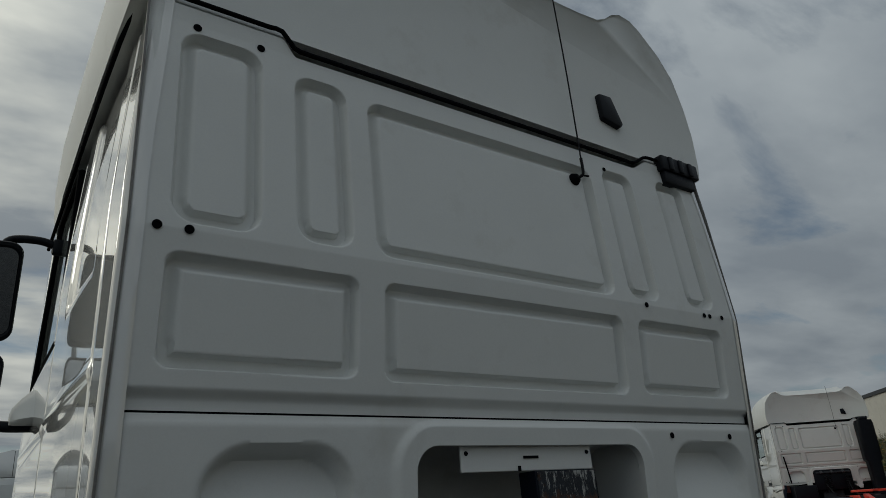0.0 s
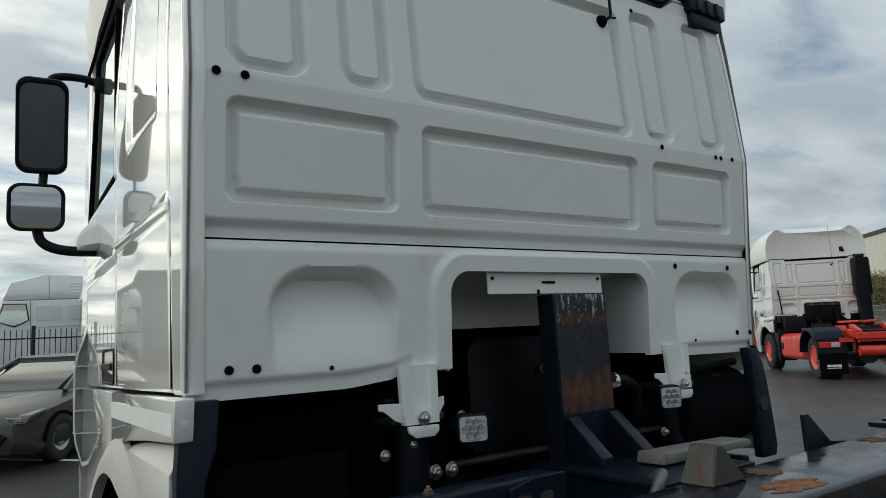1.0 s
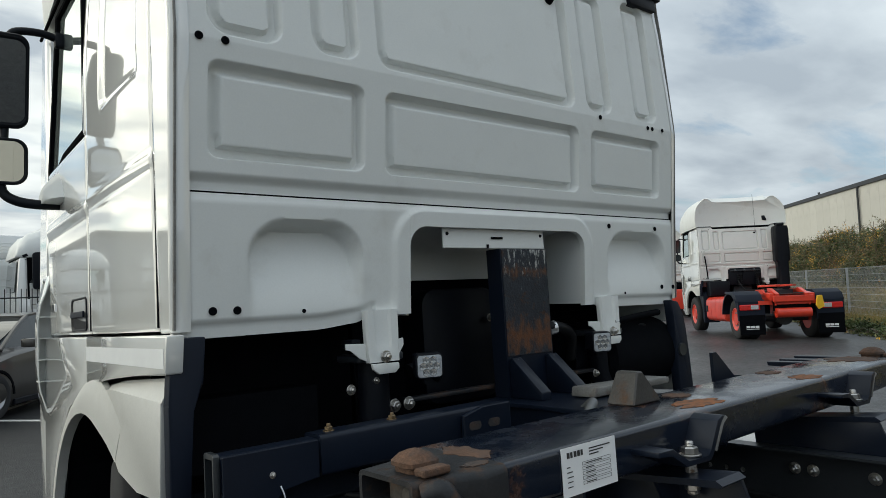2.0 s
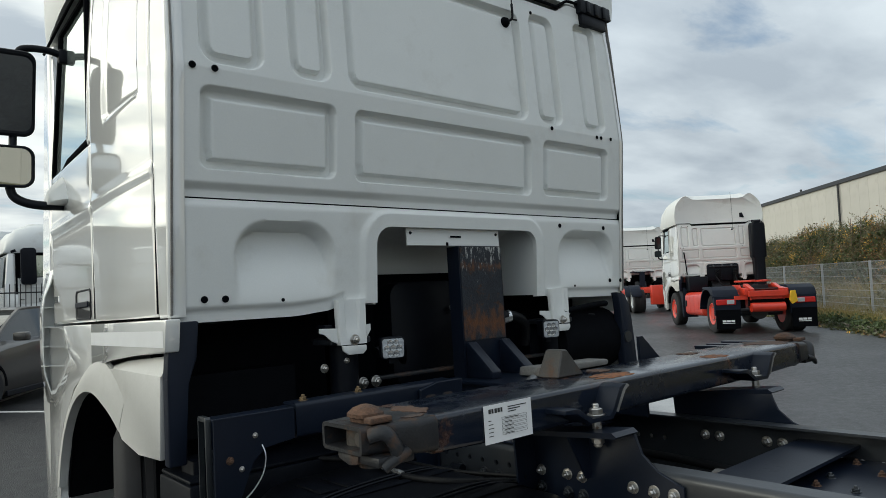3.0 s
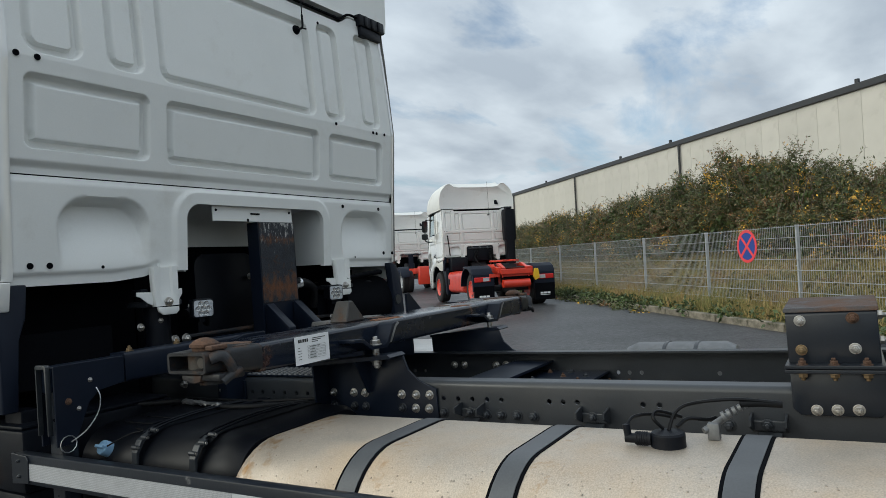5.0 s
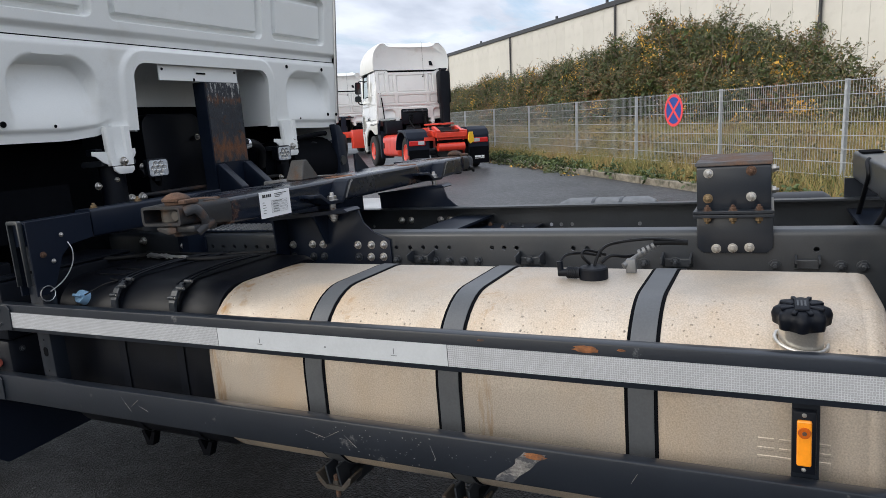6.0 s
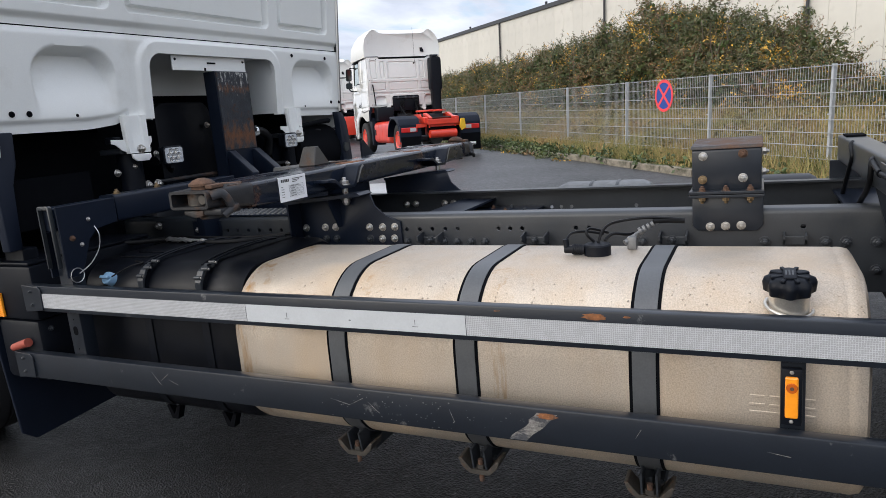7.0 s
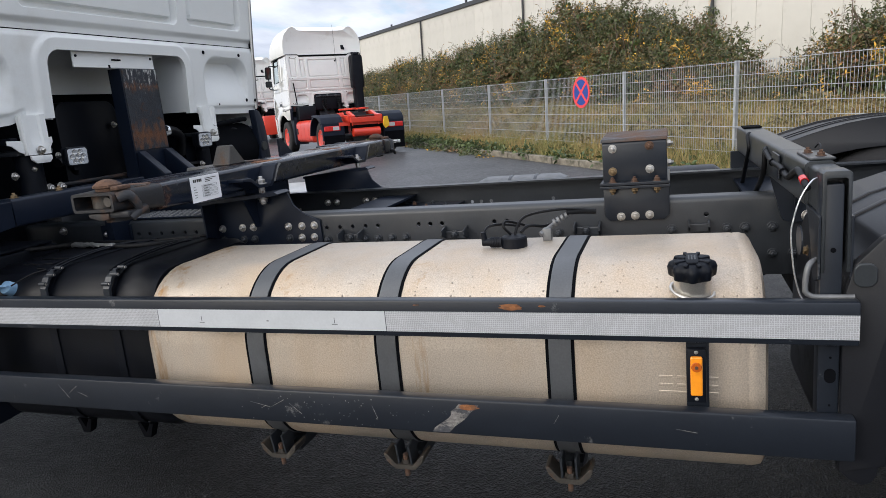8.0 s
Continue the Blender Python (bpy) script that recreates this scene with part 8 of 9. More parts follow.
# no-stopping sign on the fence: blue disc, red ring and cross
M["sign_blue"] = mat("sign blue", (0.02, 0.06, 0.30), 0.4, var=0.06, scale=8)
M["sign_red"] = mat("sign red", (0.75, 0.06, 0.07), 0.4, var=0.06, scale=8)
sign = thing("no_stopping_sign", "round blue sign with red ring and cross on the fence", "sign", Matrix.Translation(verge(-0.82, 0.735, 1.385)) @ pose(0, 0, 0, 0, 0, -50.5) @ pose(0, 0, 0, 0, -90, 0))
part("disc", C((0, 0, 0), (0, 0, 0.004), 0.315, n=48), "sign_blue", sign)
bm = bmesh.new()
loft(bm, [[(r * math.cos(2 * math.pi * k / 48), r * math.sin(2 * math.pi * k / 48), h) for k in range(48)] for r, h in ((0.318, 0.001), (0.318, 0.007), (0.262, 0.007), (0.262, 0.001))], caps=False)
part("ring", bm, "sign_red", sign)
for a in (45, -45):
    part("cross_bar", B(-0.027, 0.027, -0.27, 0.27, 0.0045 + (a > 0) * 0.0008, 0.0065 + (a > 0) * 0.0008, m=pose(0, 0, 0, 0, 0, a)), "sign_red", sign)
part("clamp", B(-0.30, 0.30, -0.02, 0.02, -0.02, -0.002), "galv", sign)


# ---- plants ----
def leaf_material(name, stops, rough=0.6, patch=1.6, gold=None):
    """Leaves that differ one by one and in drifts; gold adds clusters of turned leaves: (colour, scale, threshold)."""
    m = bpy.data.materials.new(name)
    m.use_nodes = True
    nt = m.node_tree
    b = nt.nodes["Principled BSDF"]
    b.inputs["Roughness"].default_value = rough
    g = nt.nodes.new("ShaderNodeNewGeometry")
    tc = nt.nodes.new("ShaderNodeTexCoord")
    def noise_(scale, detail=3.0):
        n = nt.nodes.new("ShaderNodeTexNoise"); n.inputs["Scale"].default_value, n.inputs["Detail"].default_value = scale, detail
        nt.links.new(tc.outputs["Object"], n.inputs["Vector"])
        return n.outputs["Fac"]
    def rng(src, lo, hi, to0, to1):
        k = nt.nodes.new("ShaderNodeMapRange")
        for key, v in zip(("From Min", "From Max", "To Min", "To Max"), (lo, hi, to0, to1)):
            k.inputs[key].default_value = v
        nt.links.new(src, k.inputs["Value"])
        return k.outputs[0]
    def add(p, q):
        k = nt.nodes.new("ShaderNodeMath"); k.operation = "ADD"
        nt.links.new(p, k.inputs[0]); nt.links.new(q, k.inputs[1])
        return k.outputs[0]
    r = nt.nodes.new("ShaderNodeValToRGB")
    while len(r.color_ramp.elements) < len(stops):
        r.color_ramp.elements.new(0.5)
    for e, (p, c) in zip(r.color_ramp.elements, stops):
        e.position, e.color = p, (*c, 1)
    one = g.outputs["Random Per Island"]
    nt.links.new(add(rng(one, 0, 1, 0.0, 0.5), rng(noise_(patch * 0.35), 0.33, 0.67, 0.0, 0.5)), r.inputs[0])
    col = r.outputs[0]
    if gold:
        mx = nt.nodes.new("ShaderNodeMix"); mx.data_type = "RGBA"; mx.inputs[7].default_value = (*gold[0], 1)
        nt.links.new(rng(add(noise_(gold[1], 2.0), rng(one, 0, 1, -0.10, 0.10)), gold[2], gold[2] + 0.03, 0.0, 1.0), mx.inputs[0])
        nt.links.new(col, mx.inputs[6])
        col = mx.outputs[2]
    s = nt.nodes.new("ShaderNodeVectorMath"); s.operation = "SCALE"
    nt.links.new(col, s.inputs[0]); nt.links.new(rng(noise_(patch * 2.0), 0.3, 0.7, 0.65, 1.35), s.inputs["Scale"])
    nt.links.new(s.outputs[0], b.inputs["Base Color"])
    return m


M["leaves"] = leaf_material("autumn bramble leaves", ((0.0, (0.036, 0.050, 0.018)), (0.25, (0.070, 0.086, 0.030)), (0.42, (0.100, 0.115, 0.042)), (0.58, (0.155, 0.125, 0.048)), (0.75, (0.20, 0.105, 0.045)), (1.0, (0.27, 0.13, 0.06))), 0.5, gold=((0.70, 0.41, 0.05), 1.1, 0.63))
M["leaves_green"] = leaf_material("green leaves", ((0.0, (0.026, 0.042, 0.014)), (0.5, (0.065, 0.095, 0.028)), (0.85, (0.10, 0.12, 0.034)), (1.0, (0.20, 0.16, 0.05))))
M["blades"] = leaf_material("dry meadow grass", ((0.0, (0.070, 0.105, 0.028)), (0.25, (0.165, 0.175, 0.052)), (0.5, (0.33, 0.27, 0.105)), (0.75, (0.33, 0.225, 0.098)), (1.0, (0.19, 0.115, 0.05))), 0.8)
M["leaves_brown"] = leaf_material("dry weeds", ((0.0, (0.075, 0.085, 0.030)), (0.4, (0.15, 0.135, 0.052)), (0.7, (0.22, 0.165, 0.075)), (1.0, (0.24, 0.13, 0.055))))
M["twig"] = mat("grey brown twig", (0.13, 0.10, 0.075), 0.85, var=0.3, scale=10)


def leaf_quads(p, a, n, size, slim):
    """Four-cornered leaves at p, pointing along a with the face n, folded a little along the midrib."""
    a = a / np.linalg.norm(a, axis=1)[:, None]
    b = np.cross(a, n)
    b /= np.linalg.norm(b, axis=1)[:, None] + 1e-9
    n = np.cross(b, a)
    s = size[:, None]
    return np.stack([p, p + a * s * 0.45 + b * s * slim + n * s * 0.06, p + a * s, p + a * s * 0.45 - b * s * slim + n * s * 0.06], 1).reshape(-1, 3)


def leaf_mesh(name, v, material, parent):
    me = bpy.data.meshes.new(name)
    me.from_pydata(v.tolist(), [], np.arange(len(v)).reshape(-1, 4).tolist())
    me.materials.append(M[material])
    ob = new(name, me)
    ob.parent = parent
    return ob


def leaf_cloud(name, centres, radii, count, size, seed, material, parent, flat=1.0):
    """Many small folded leaves round the centres, turned at random."""
    rg = np.random.default_rng(seed)
    c = np.asarray(centres)
    w = np.asarray(radii) ** 2
    idx = rg.choice(len(c), count, p=w / w.sum())
    d = rg.normal(size=(count, 3))
    d /= np.linalg.norm(d, axis=1)[:, None]
    r = np.asarray(radii)[idx] * (0.55 + 0.5 * rg.random(count) ** 0.5)
    p = c[idx] + d * r[:, None] * np.array([1, 1, flat])
    a = rg.normal(size=(count, 3)) + d * 0.3
    a[:, 2] -= 0.25
    return leaf_mesh(name, leaf_quads(p, a, rg.normal(size=(count, 3)), size * (0.55 + 0.9 * rg.random(count)), 0.32), material, parent)


def sprays(centres, radii, count, per, seed, reach=0.42, leaf=0.085, slim=0.20, up=0.5):
    """Leafy shoots that leave the clumps outwards and upwards: their stems' ends, and the leaves set along them."""
    rg = np.random.default_rng(seed)
    c, rad = np.asarray(centres), np.asarray(radii)
    idx = rg.choice(len(c), count, p=rad ** 2 / (rad ** 2).sum())
    d = rg.normal(size=(count, 3))
    d /= np.linalg.norm(d, axis=1)[:, None]
    root = c[idx] + d * (rad[idx] * (0.35 + 0.6 * rg.random(count)))[:, None]
    way = d * 0.8 + rg.normal(size=(count, 3)) * 0.45 + np.array([0, 0, up])
    way /= np.linalg.norm(way, axis=1)[:, None]
    length = reach * (0.5 + 0.8 * rg.random(count))
    out = []
    for k in range(per):
        t = (k + 0.6) / per
        p = root + way * (length * t)[:, None] + np.stack([0 * t * length, 0 * length, -0.22 * length * t * t], 1)
        side = np.cross(way, rg.normal(size=(count, 3)))
        side /= np.linalg.norm(side, axis=1)[:, None] + 1e-9
        a = way * (0.35 + 0.5 * t) + side + rg.normal(size=(count, 3)) * 0.25
        a[:, 2] -= 0.15
        out.append(leaf_quads(p, a, np.array([0, 0, 1.0]) + rg.normal(size=(count, 3)) * 0.7, leaf * (0.6 + 0.7 * rg.random(count)), slim))
    return root, way, length, np.concatenate(out)


def stem_lines(root, way, length, r):
    """Three-sided stems, as vertices and faces."""
    u = np.cross(way, np.array([0.3, 0.5, 0.8]))
    u /= np.linalg.norm(u, axis=1)[:, None]
    w = np.cross(way, u)
    ring = [u, -0.5 * u + 0.87 * w, -0.5 * u - 0.87 * w]
    tip = root + way * length[:, None] + np.stack([0 * length, 0 * length, -0.22 * length], 1)
    v = np.stack([root + q * r for q in ring] + [tip + q * r * 0.4 for q in ring], 1).reshape(-1, 3)
    f = np.array([[0, 1, 4, 3], [1, 2, 5, 4], [2, 0, 3, 5]])
    return v, (np.arange(len(root))[:, None, None] * 6 + f[None]).reshape(-1, 4)


# height of the thicket along the fence
TOPS_S = (-40, -16, -9, -6, -4.2, -3.5, -3.0, -2.5, -2.0, -0.9, -0.4, 0.0, 0.55, 1.5, 2.5, 3.4, 4.3, 5.1, 6.5, 8.0, 9.2, 11.0, 12.5, 13.7, 15.5, 18.4, 21.5, 22.6, 25.6, 27.0, 30.0, 34, 60)
TOPS_Z = (4.4, 4.4, 4.2, 3.9, 3.6, 3.25, 2.9, 2.3, 1.75, 1.55, 1.55, 1.6, 2.0, 2.85, 3.5, 3.85, 4.1, 4.2, 4.4, 4.65, 4.35, 4.05, 4.15, 4.2, 4.1, 4.05, 3.7, 3.6, 4.2, 4.2, 3.8, 3.9, 4.0)


def bush(s0, s1, seed, count):
    """A bramble thicket between s0 and s1 on the bank: clumps of leafy shoots, dark leaves within, stems."""
    rg = random.Random(seed)
    base = verge((s0 + s1) / 2, 5.2, 0.9)
    root = thing("bush", "dense autumn thicket with green, yellow and brown leaves on the bank", "bush", Matrix.Translation(base), "thicket behind the fence")
    cs, rs = [], []
    for _ in range(int((s1 - s0) * 38)):
        s, o = rg.uniform(s0, s1), rg.uniform(4.45, 7.2)
        top = float(np.interp(s, TOPS_S, TOPS_Z)) * (0.95 + 0.13 * noise.noise((s * 0.9, o * 0.6, seed * 3.1)))
        top = 0.9 + (top - 0.9) * min(1.0, 0.45 + 0.62 * (o - 4.45))
        r = rg.uniform(0.16, 0.40)
        cs.append(tuple(verge(s, o, max(bank_z(o) + 0.1, top - r * 1.0 - 0.06 - (top - 1.0) * 0.92 * (1 - rg.random() ** 0.55))) - base))
        rs.append(r)
    stems, leaves = [], []
    for n, per, reach, leaf, slim, up, sd in ((count, 9, 0.36, 0.088, 0.21, 0.35, 1), (count // 5, 12, 0.66, 0.095, 0.15, 1.0, 2)):
        ro, wa, le, lv = sprays(cs, rs, n, per, seed + sd, reach, leaf, slim, up)
        leaves.append(lv)
        stems.append(stem_lines(ro, wa, le, 0.0045))
    leaf_mesh("crown", np.concatenate(leaves), "leaves", root)
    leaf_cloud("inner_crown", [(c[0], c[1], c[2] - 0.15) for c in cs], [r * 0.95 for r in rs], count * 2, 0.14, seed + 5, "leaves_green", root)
    me = bpy.data.meshes.new("shoot")
    v = np.concatenate([stems[0][0], stems[1][0]])
    f = np.concatenate([stems[0][1], stems[1][1] + len(stems[0][0])])
    me.from_pydata(v.tolist(), [], f.tolist())
    me.materials.append(M["twig"])
    ob = new("shoot", me)
    ob.parent = root
    tagged(ob, "thin grey-brown shoots", kind="stuff")
    bm = bmesh.new()
    for _ in range(int((s1 - s0) * 4)):
        s, o = rg.uniform(s0, s1), rg.uniform(4.5, 6.8)
        p = verge(s, o, bank_z(o)) - base
        h = (float(np.interp(s, TOPS_S, TOPS_Z)) - bank_z(o)) * rg.uniform(0.6, 0.9)
        e = p + Vector((rg.uniform(-0.8, 0.8), rg.uniform(-0.8, 0.8), h))
        mid = (p + e) / 2 + Vector((rg.uniform(-0.35, 0.35), rg.uniform(-0.35, 0.35), rg.uniform(0, 0.3)))
        tube(bm, [p, mid, e], 0.011, n=4, steps=3)
    tagged(part("stem", bm, "twig", root, "grey-brown stems"), kind="stuff")


for k, (a, b, c) in enumerate(((-16, -9, 2600), (-9, -2.6, 4600), (-2.8, 1.5, 3000), (1.5, 6.0, 4200), (6.0, 11.0, 4600), (11.0, 17.0, 4400), (17.0, 25.0, 4600), (25.0, 36.0, 4600))):
    bush(a, b, 11 + k * 7, c)


def meadow():
    """Tall dry grass on the bank and weeds along the kerb."""
    rg = np.random.default_rng(5)
    n = 90000
    s = np.concatenate([rg.uniform(-12, 14, n * 2 // 3), rg.uniform(-20, 36, n - n * 2 // 3)])
    o = 0.12 + 4.8 * rg.random(n) ** 1.1
    h = 0.10 + 0.34 * rg.random(n) * np.interp(o, (0.1, 1.0, 5), (0.55, 1.0, 1.15))
    z = np.interp(o, (0.0, 0.2, 1.0, 3.0, 5.0), (0.10, 0.12, 0.20, 0.50, 0.85))
    base = np.array(KP)[None] + s[:, None] * np.array(KD)[None] + o[:, None] * np.array(KN)[None]
    base[:, 2] = z
    ang = rg.uniform(0, 2 * math.pi, n)
    side = np.stack([np.cos(ang), np.sin(ang), 0 * ang], 1) * (0.006 + 0.006 * rg.random(n))[:, None]
    lean = np.stack([rg.normal(0, 0.35, n), rg.normal(0, 0.35, n), np.ones(n)], 1) * h[:, None]
    v = np.stack([base - side, base + side, base + lean], 1).reshape(-1, 3)
    me = bpy.data.meshes.new("meadow_grass")
    me.from_pydata(v.tolist(), [], np.arange(n * 3).reshape(-1, 3).tolist())
    me.materials.append(M["blades"])
    tagged(new("meadow_grass", me), "dry tall meadow grass on the bank", "grass", kind="stuff")
    c = [tuple(verge(float(rg.uniform(-12, 26)), float(np.clip(rg.normal(0.35, 0.30), -0.05, 1.3)), float(rg.uniform(0.10, 0.22)))) for _ in range(520)]
    w = leaf_cloud("verge_weeds", c, rg.uniform(0.07, 0.22, 520), 9000, 0.085, 6, "leaves_green", None, 0.6)
    tagged(w, "green weeds and fallen leaves along the kerb", "weeds", kind="stuff")
    c = [tuple(verge(float(rg.uniform(2.6, 30)), float(np.clip(rg.normal(0.02, 0.10), -0.22, 0.3)), float(rg.uniform(0.03, 0.20)))) for _ in range(900)]
    w = leaf_cloud("overgrown_edge", c, rg.uniform(0.06, 0.20, 900), 16000, 0.075, 16, "leaves_green", None, 0.7)
    tagged(w, "low green and brown growth hanging over the kerb", "weeds", kind="stuff")
    c = [tuple(verge(float(rg.uniform(-10, 30)), float(rg.uniform(0.9, 4.9)), 0.0)) for _ in range(420)]
    c = [(x, y, bank_z(float((x - KP.x) * KN.x + (y - KP.y) * KN.y)) + float(rg.uniform(0.08, 0.35))) for x, y, z in c]
    w = leaf_cloud("bank_weeds", c, rg.uniform(0.10, 0.34, 420), 26000, 0.075, 17, "leaves_brown", None, 0.8)
    tagged(w, "brown and green weeds in the dry grass", "weeds", kind="stuff")
    c = [tuple(verge(float(rg.uniform(1.5, 26)), float(rg.normal(-0.25, 0.14)), float(rg.uniform(0.0, 0.05)))) for _ in range(260)]
    w = leaf_cloud("leaf_litter", c, rg.uniform(0.05, 0.16, 260), 3500, 0.07, 7, "leaves", None, 0.25)
    tagged(w, "brown leaf litter on the asphalt edge", "leaves", kind="stuff")


meadow()

# ---- industrial hall behind the thicket ----
BD = Vector((math.sin(radians(45.5)), math.cos(radians(45.5)), 0))
BN = Vector((BD.y, -BD.x, 0))
hall = thing("industrial_hall", "long cream-panelled industrial hall with a dark roof edge", "building")
def hall_at(s, off, z):
    return KP + BD * s + BN * (15.6 + off) + Vector((0, 0, z))
HM = Matrix.Translation(hall_at(0, 0, 0)) @ pose(0, 0, 0, 0, 0, -45.5)
part("hall_body", B(0.06, 30, -35, 78, 0, 7.60, m=HM), "wall_panel", hall)
pan = None
for k in range(-29, 64):
    m = HM @ Matrix.Translation((0, k * 1.2, 0))
    if pan is None:
        pan = part("wall_panel", B(0.0, 0.05, 0.006, 1.194, 0.3, 7.56, bevel=0.008), "wall_panel", hall, m=m)
    else:
        again(pan, m, hall)
part("roof_edge", B(-0.12, 30.2, -35.2, 78.2, 7.56, 7.86, bevel=0.03, m=HM), "dark_trim", hall, "dark sheet-metal roof edge")
for s in (-20.6, -5.7, 9.3, 23.8, 38.6, 53.4):
    part("drain_pipe", C(hall_at(s, -0.12, 0.2), hall_at(s, -0.12, 7.56), 0.07, n=12), "dark_trim", hall, "dark drain pipe", smooth=40)
for s in (2.5, 11.0, 24.9, 31.2, 45.0):
    part("roof_stub", B(0.0, 0.12, s - 0.08, s + 0.08, 7.86, 8.06, m=HM), "dark_trim", hall)

rg = random.Random(77)
ivy = thing("ivy", "dark ivy climbing round the hall's drain pipe", "ivy", Matrix.Translation(hall_at(9.3, -0.2, 0)))
cs = [(rg.gauss(0, 0.16) + (0.25 if z > 3.0 else 0.0), rg.gauss(0, 0.16), z) for z in [0.6 + 0.045 * k for k in range(86)]]
leaf_cloud("ivy_leaves", cs, [rg.uniform(0.12, 0.26) for _ in cs], 2600, 0.11, 78, "leaves_green", ivy)
part("ivy_stem", tube(bmesh.new(), [(0.05, 0.0, 0.2), (-0.06, 0.05, 1.6), (0.06, -0.04, 3.0), (0.15, 0.0, 4.4)], 0.03, n=5), "twig", ivy)

# ---- bar fence and vehicles beyond the cab ----
bf = thing("bar_fence", "black steel bar fence behind the parked cars", "fence")
F0, F1 = Vector((-22.0, 17.0, 0)), Vector((9.0, 21.5, 0))
fd = (F1 - F0).normalized()
L = (F1 - F0).length
M["black_steel"] = mat("black painted steel", (0.012, 0.012, 0.014), 0.45, var=0.15, scale=10)
barm = None
n = int(L / 0.135)
for k in range(n):
    p = F0 + fd * (k * 0.135)
    if k % 20 == 0:
        ob = part("fence_post", B(-0.05, 0.05, -0.05, 0.05, 0, 2.15, bevel=0.008), "black_steel", bf, m=Matrix.Translation(p))
    elif barm is None:
        barm = part("bar", B(-0.011, 0.011, -0.011, 0.011, 0.1, 2.05), "black_steel", bf, m=Matrix.Translation(p))
    else:
        again(barm, Matrix.Translation(p), bf)
for z in (0.25, 1.80):
    part("fence_rail", C(F0 + Vector((0, 0, z)), F1 + Vector((0, 0, z)), 0.02, n=6), "black_steel", bf)


def car(m, paint, label, long=4.35, wide=1.79, tall=1.44):
    """A hatchback facing -y: lofted body, glasshouse, wheels, lamps."""
    root = thing("car", label, "car", m, "parked cars")
    hw = wide / 2
    def ring(y, zb, zs, zt, w, wt):
        pts = [(-w + 0.05, zb), (-w, zb + 0.10), (-w - 0.005, (zb + zs) / 2), (-w + 0.02, zs), (-wt, zt)]
        return [(x, y, z) for x, z in pts] + [(-x, y, z) for x, z in pts[::-1]]
    body = [ring(-2.16, 0.30, 0.52, 0.60, hw - 0.30, hw - 0.42), ring(-2.10, 0.22, 0.58, 0.68, hw - 0.14, hw - 0.30), ring(-1.90, 0.18, 0.66, 0.76, hw - 0.04, hw - 0.22), ring(-1.40, 0.18, 0.76, 0.86, hw, hw - 0.20), ring(-0.95, 0.18, 0.84, 0.95, hw, hw - 0.16),
            ring(-0.3, 0.18, 0.90, 0.96, hw, hw - 0.12), ring(0.6, 0.18, 0.92, 0.98, hw, hw - 0.12), ring(1.4, 0.20, 0.96, 1.02, hw - 0.01, hw - 0.14), ring(1.9, 0.24, 0.98, 1.04, hw - 0.05, hw - 0.20), ring(2.16, 0.32, 0.92, 0.98, hw - 0.12, hw - 0.28)]
    b = part("body", loft(bmesh.new(), body), paint, root, smooth=35)
    gl = [[(-w, y, z0), (-w * 0.80, y + dy, z1), (w * 0.80, y + dy, z1), (w, y, z0)] for y, dy, w, z0, z1 in ((-1.02, 0.02, hw - 0.16, 0.93, 0.96), (-0.22, 0.0, hw - 0.15, 0.94, tall - 0.05), (0.4, 0, hw - 0.15, 0.95, tall - 0.01), (1.2, 0, hw - 0.16, 0.98, tall - 0.06), (1.95, -0.05, hw - 0.22, 1.02, 1.06))]
    part("glasshouse", loft(bmesh.new(), gl), "glass", root, "dark tinted windows", smooth=30)
    rf = [[(-w, y, z), (-w, y, z + 0.03), (w, y, z + 0.03), (w, y, z)] for y, w, z in ((-0.24, 0.58, tall - 0.06), (0.1, 0.60, tall - 0.03), (0.6, 0.60, tall - 0.02), (1.25, 0.58, tall - 0.07), (1.55, 0.56, tall - 0.16))]
    part("roof", loft(bmesh.new(), rf), paint, root, smooth=50)
    for sx in (-1, 1):
        for pts in ([(sx * (hw - 0.15), -1.05, 0.93), (sx * (hw - 0.22), -0.6, 1.22), (sx * 0.60, -0.2, tall - 0.04)], [(sx * (hw - 0.17), 0.55, 0.95), (sx * 0.61, 0.55, tall - 0.03)], [(sx * (hw - 0.15), 1.65, 1.0), (sx * 0.59, 1.25, tall - 0.06)]):
            part("pillar", tube(bmesh.new(), pts, 0.035, n=6, steps=3), paint, root, smooth=50)
        part("door_mirror", B(min(sx * (hw - 0.03), sx * (hw + 0.17)), max(sx * (hw - 0.03), sx * (hw + 0.17)), -0.78, -0.62, 0.95, 1.08, bevel=0.03), paint, root, smooth=40)
        hl = part("headlamp", P([(-2.06, 0.60), (-1.95, 0.70), (-1.62, 0.755), (-1.66, 0.69), (-1.98, 0.60)], "x", min(sx * (hw - 0.38), sx * (hw + 0.002)), max(sx * (hw - 0.38), sx * (hw + 0.002)), bevel=0.015), "glass", root, "narrow dark headlamp", smooth=40)
        part("lamp_strip", B(min(sx * (hw - 0.34), sx * (hw - 0.06)), max(sx * (hw - 0.34), sx * (hw - 0.06)), -2.075, -2.06, 0.665, 0.68), "lamp_face", hl)
        part("door_seam", B(min(sx * hw, sx * (hw + 0.004)), max(sx * hw, sx * (hw + 0.004)), 0.53, 0.54, 0.30, 0.92), "rubber", b)
        part("door_handle", B(min(sx * hw, sx * (hw + 0.02)), max(sx * hw, sx * (hw + 0.02)), 0.32, 0.48, 0.80, 0.83, bevel=0.006), paint, b)
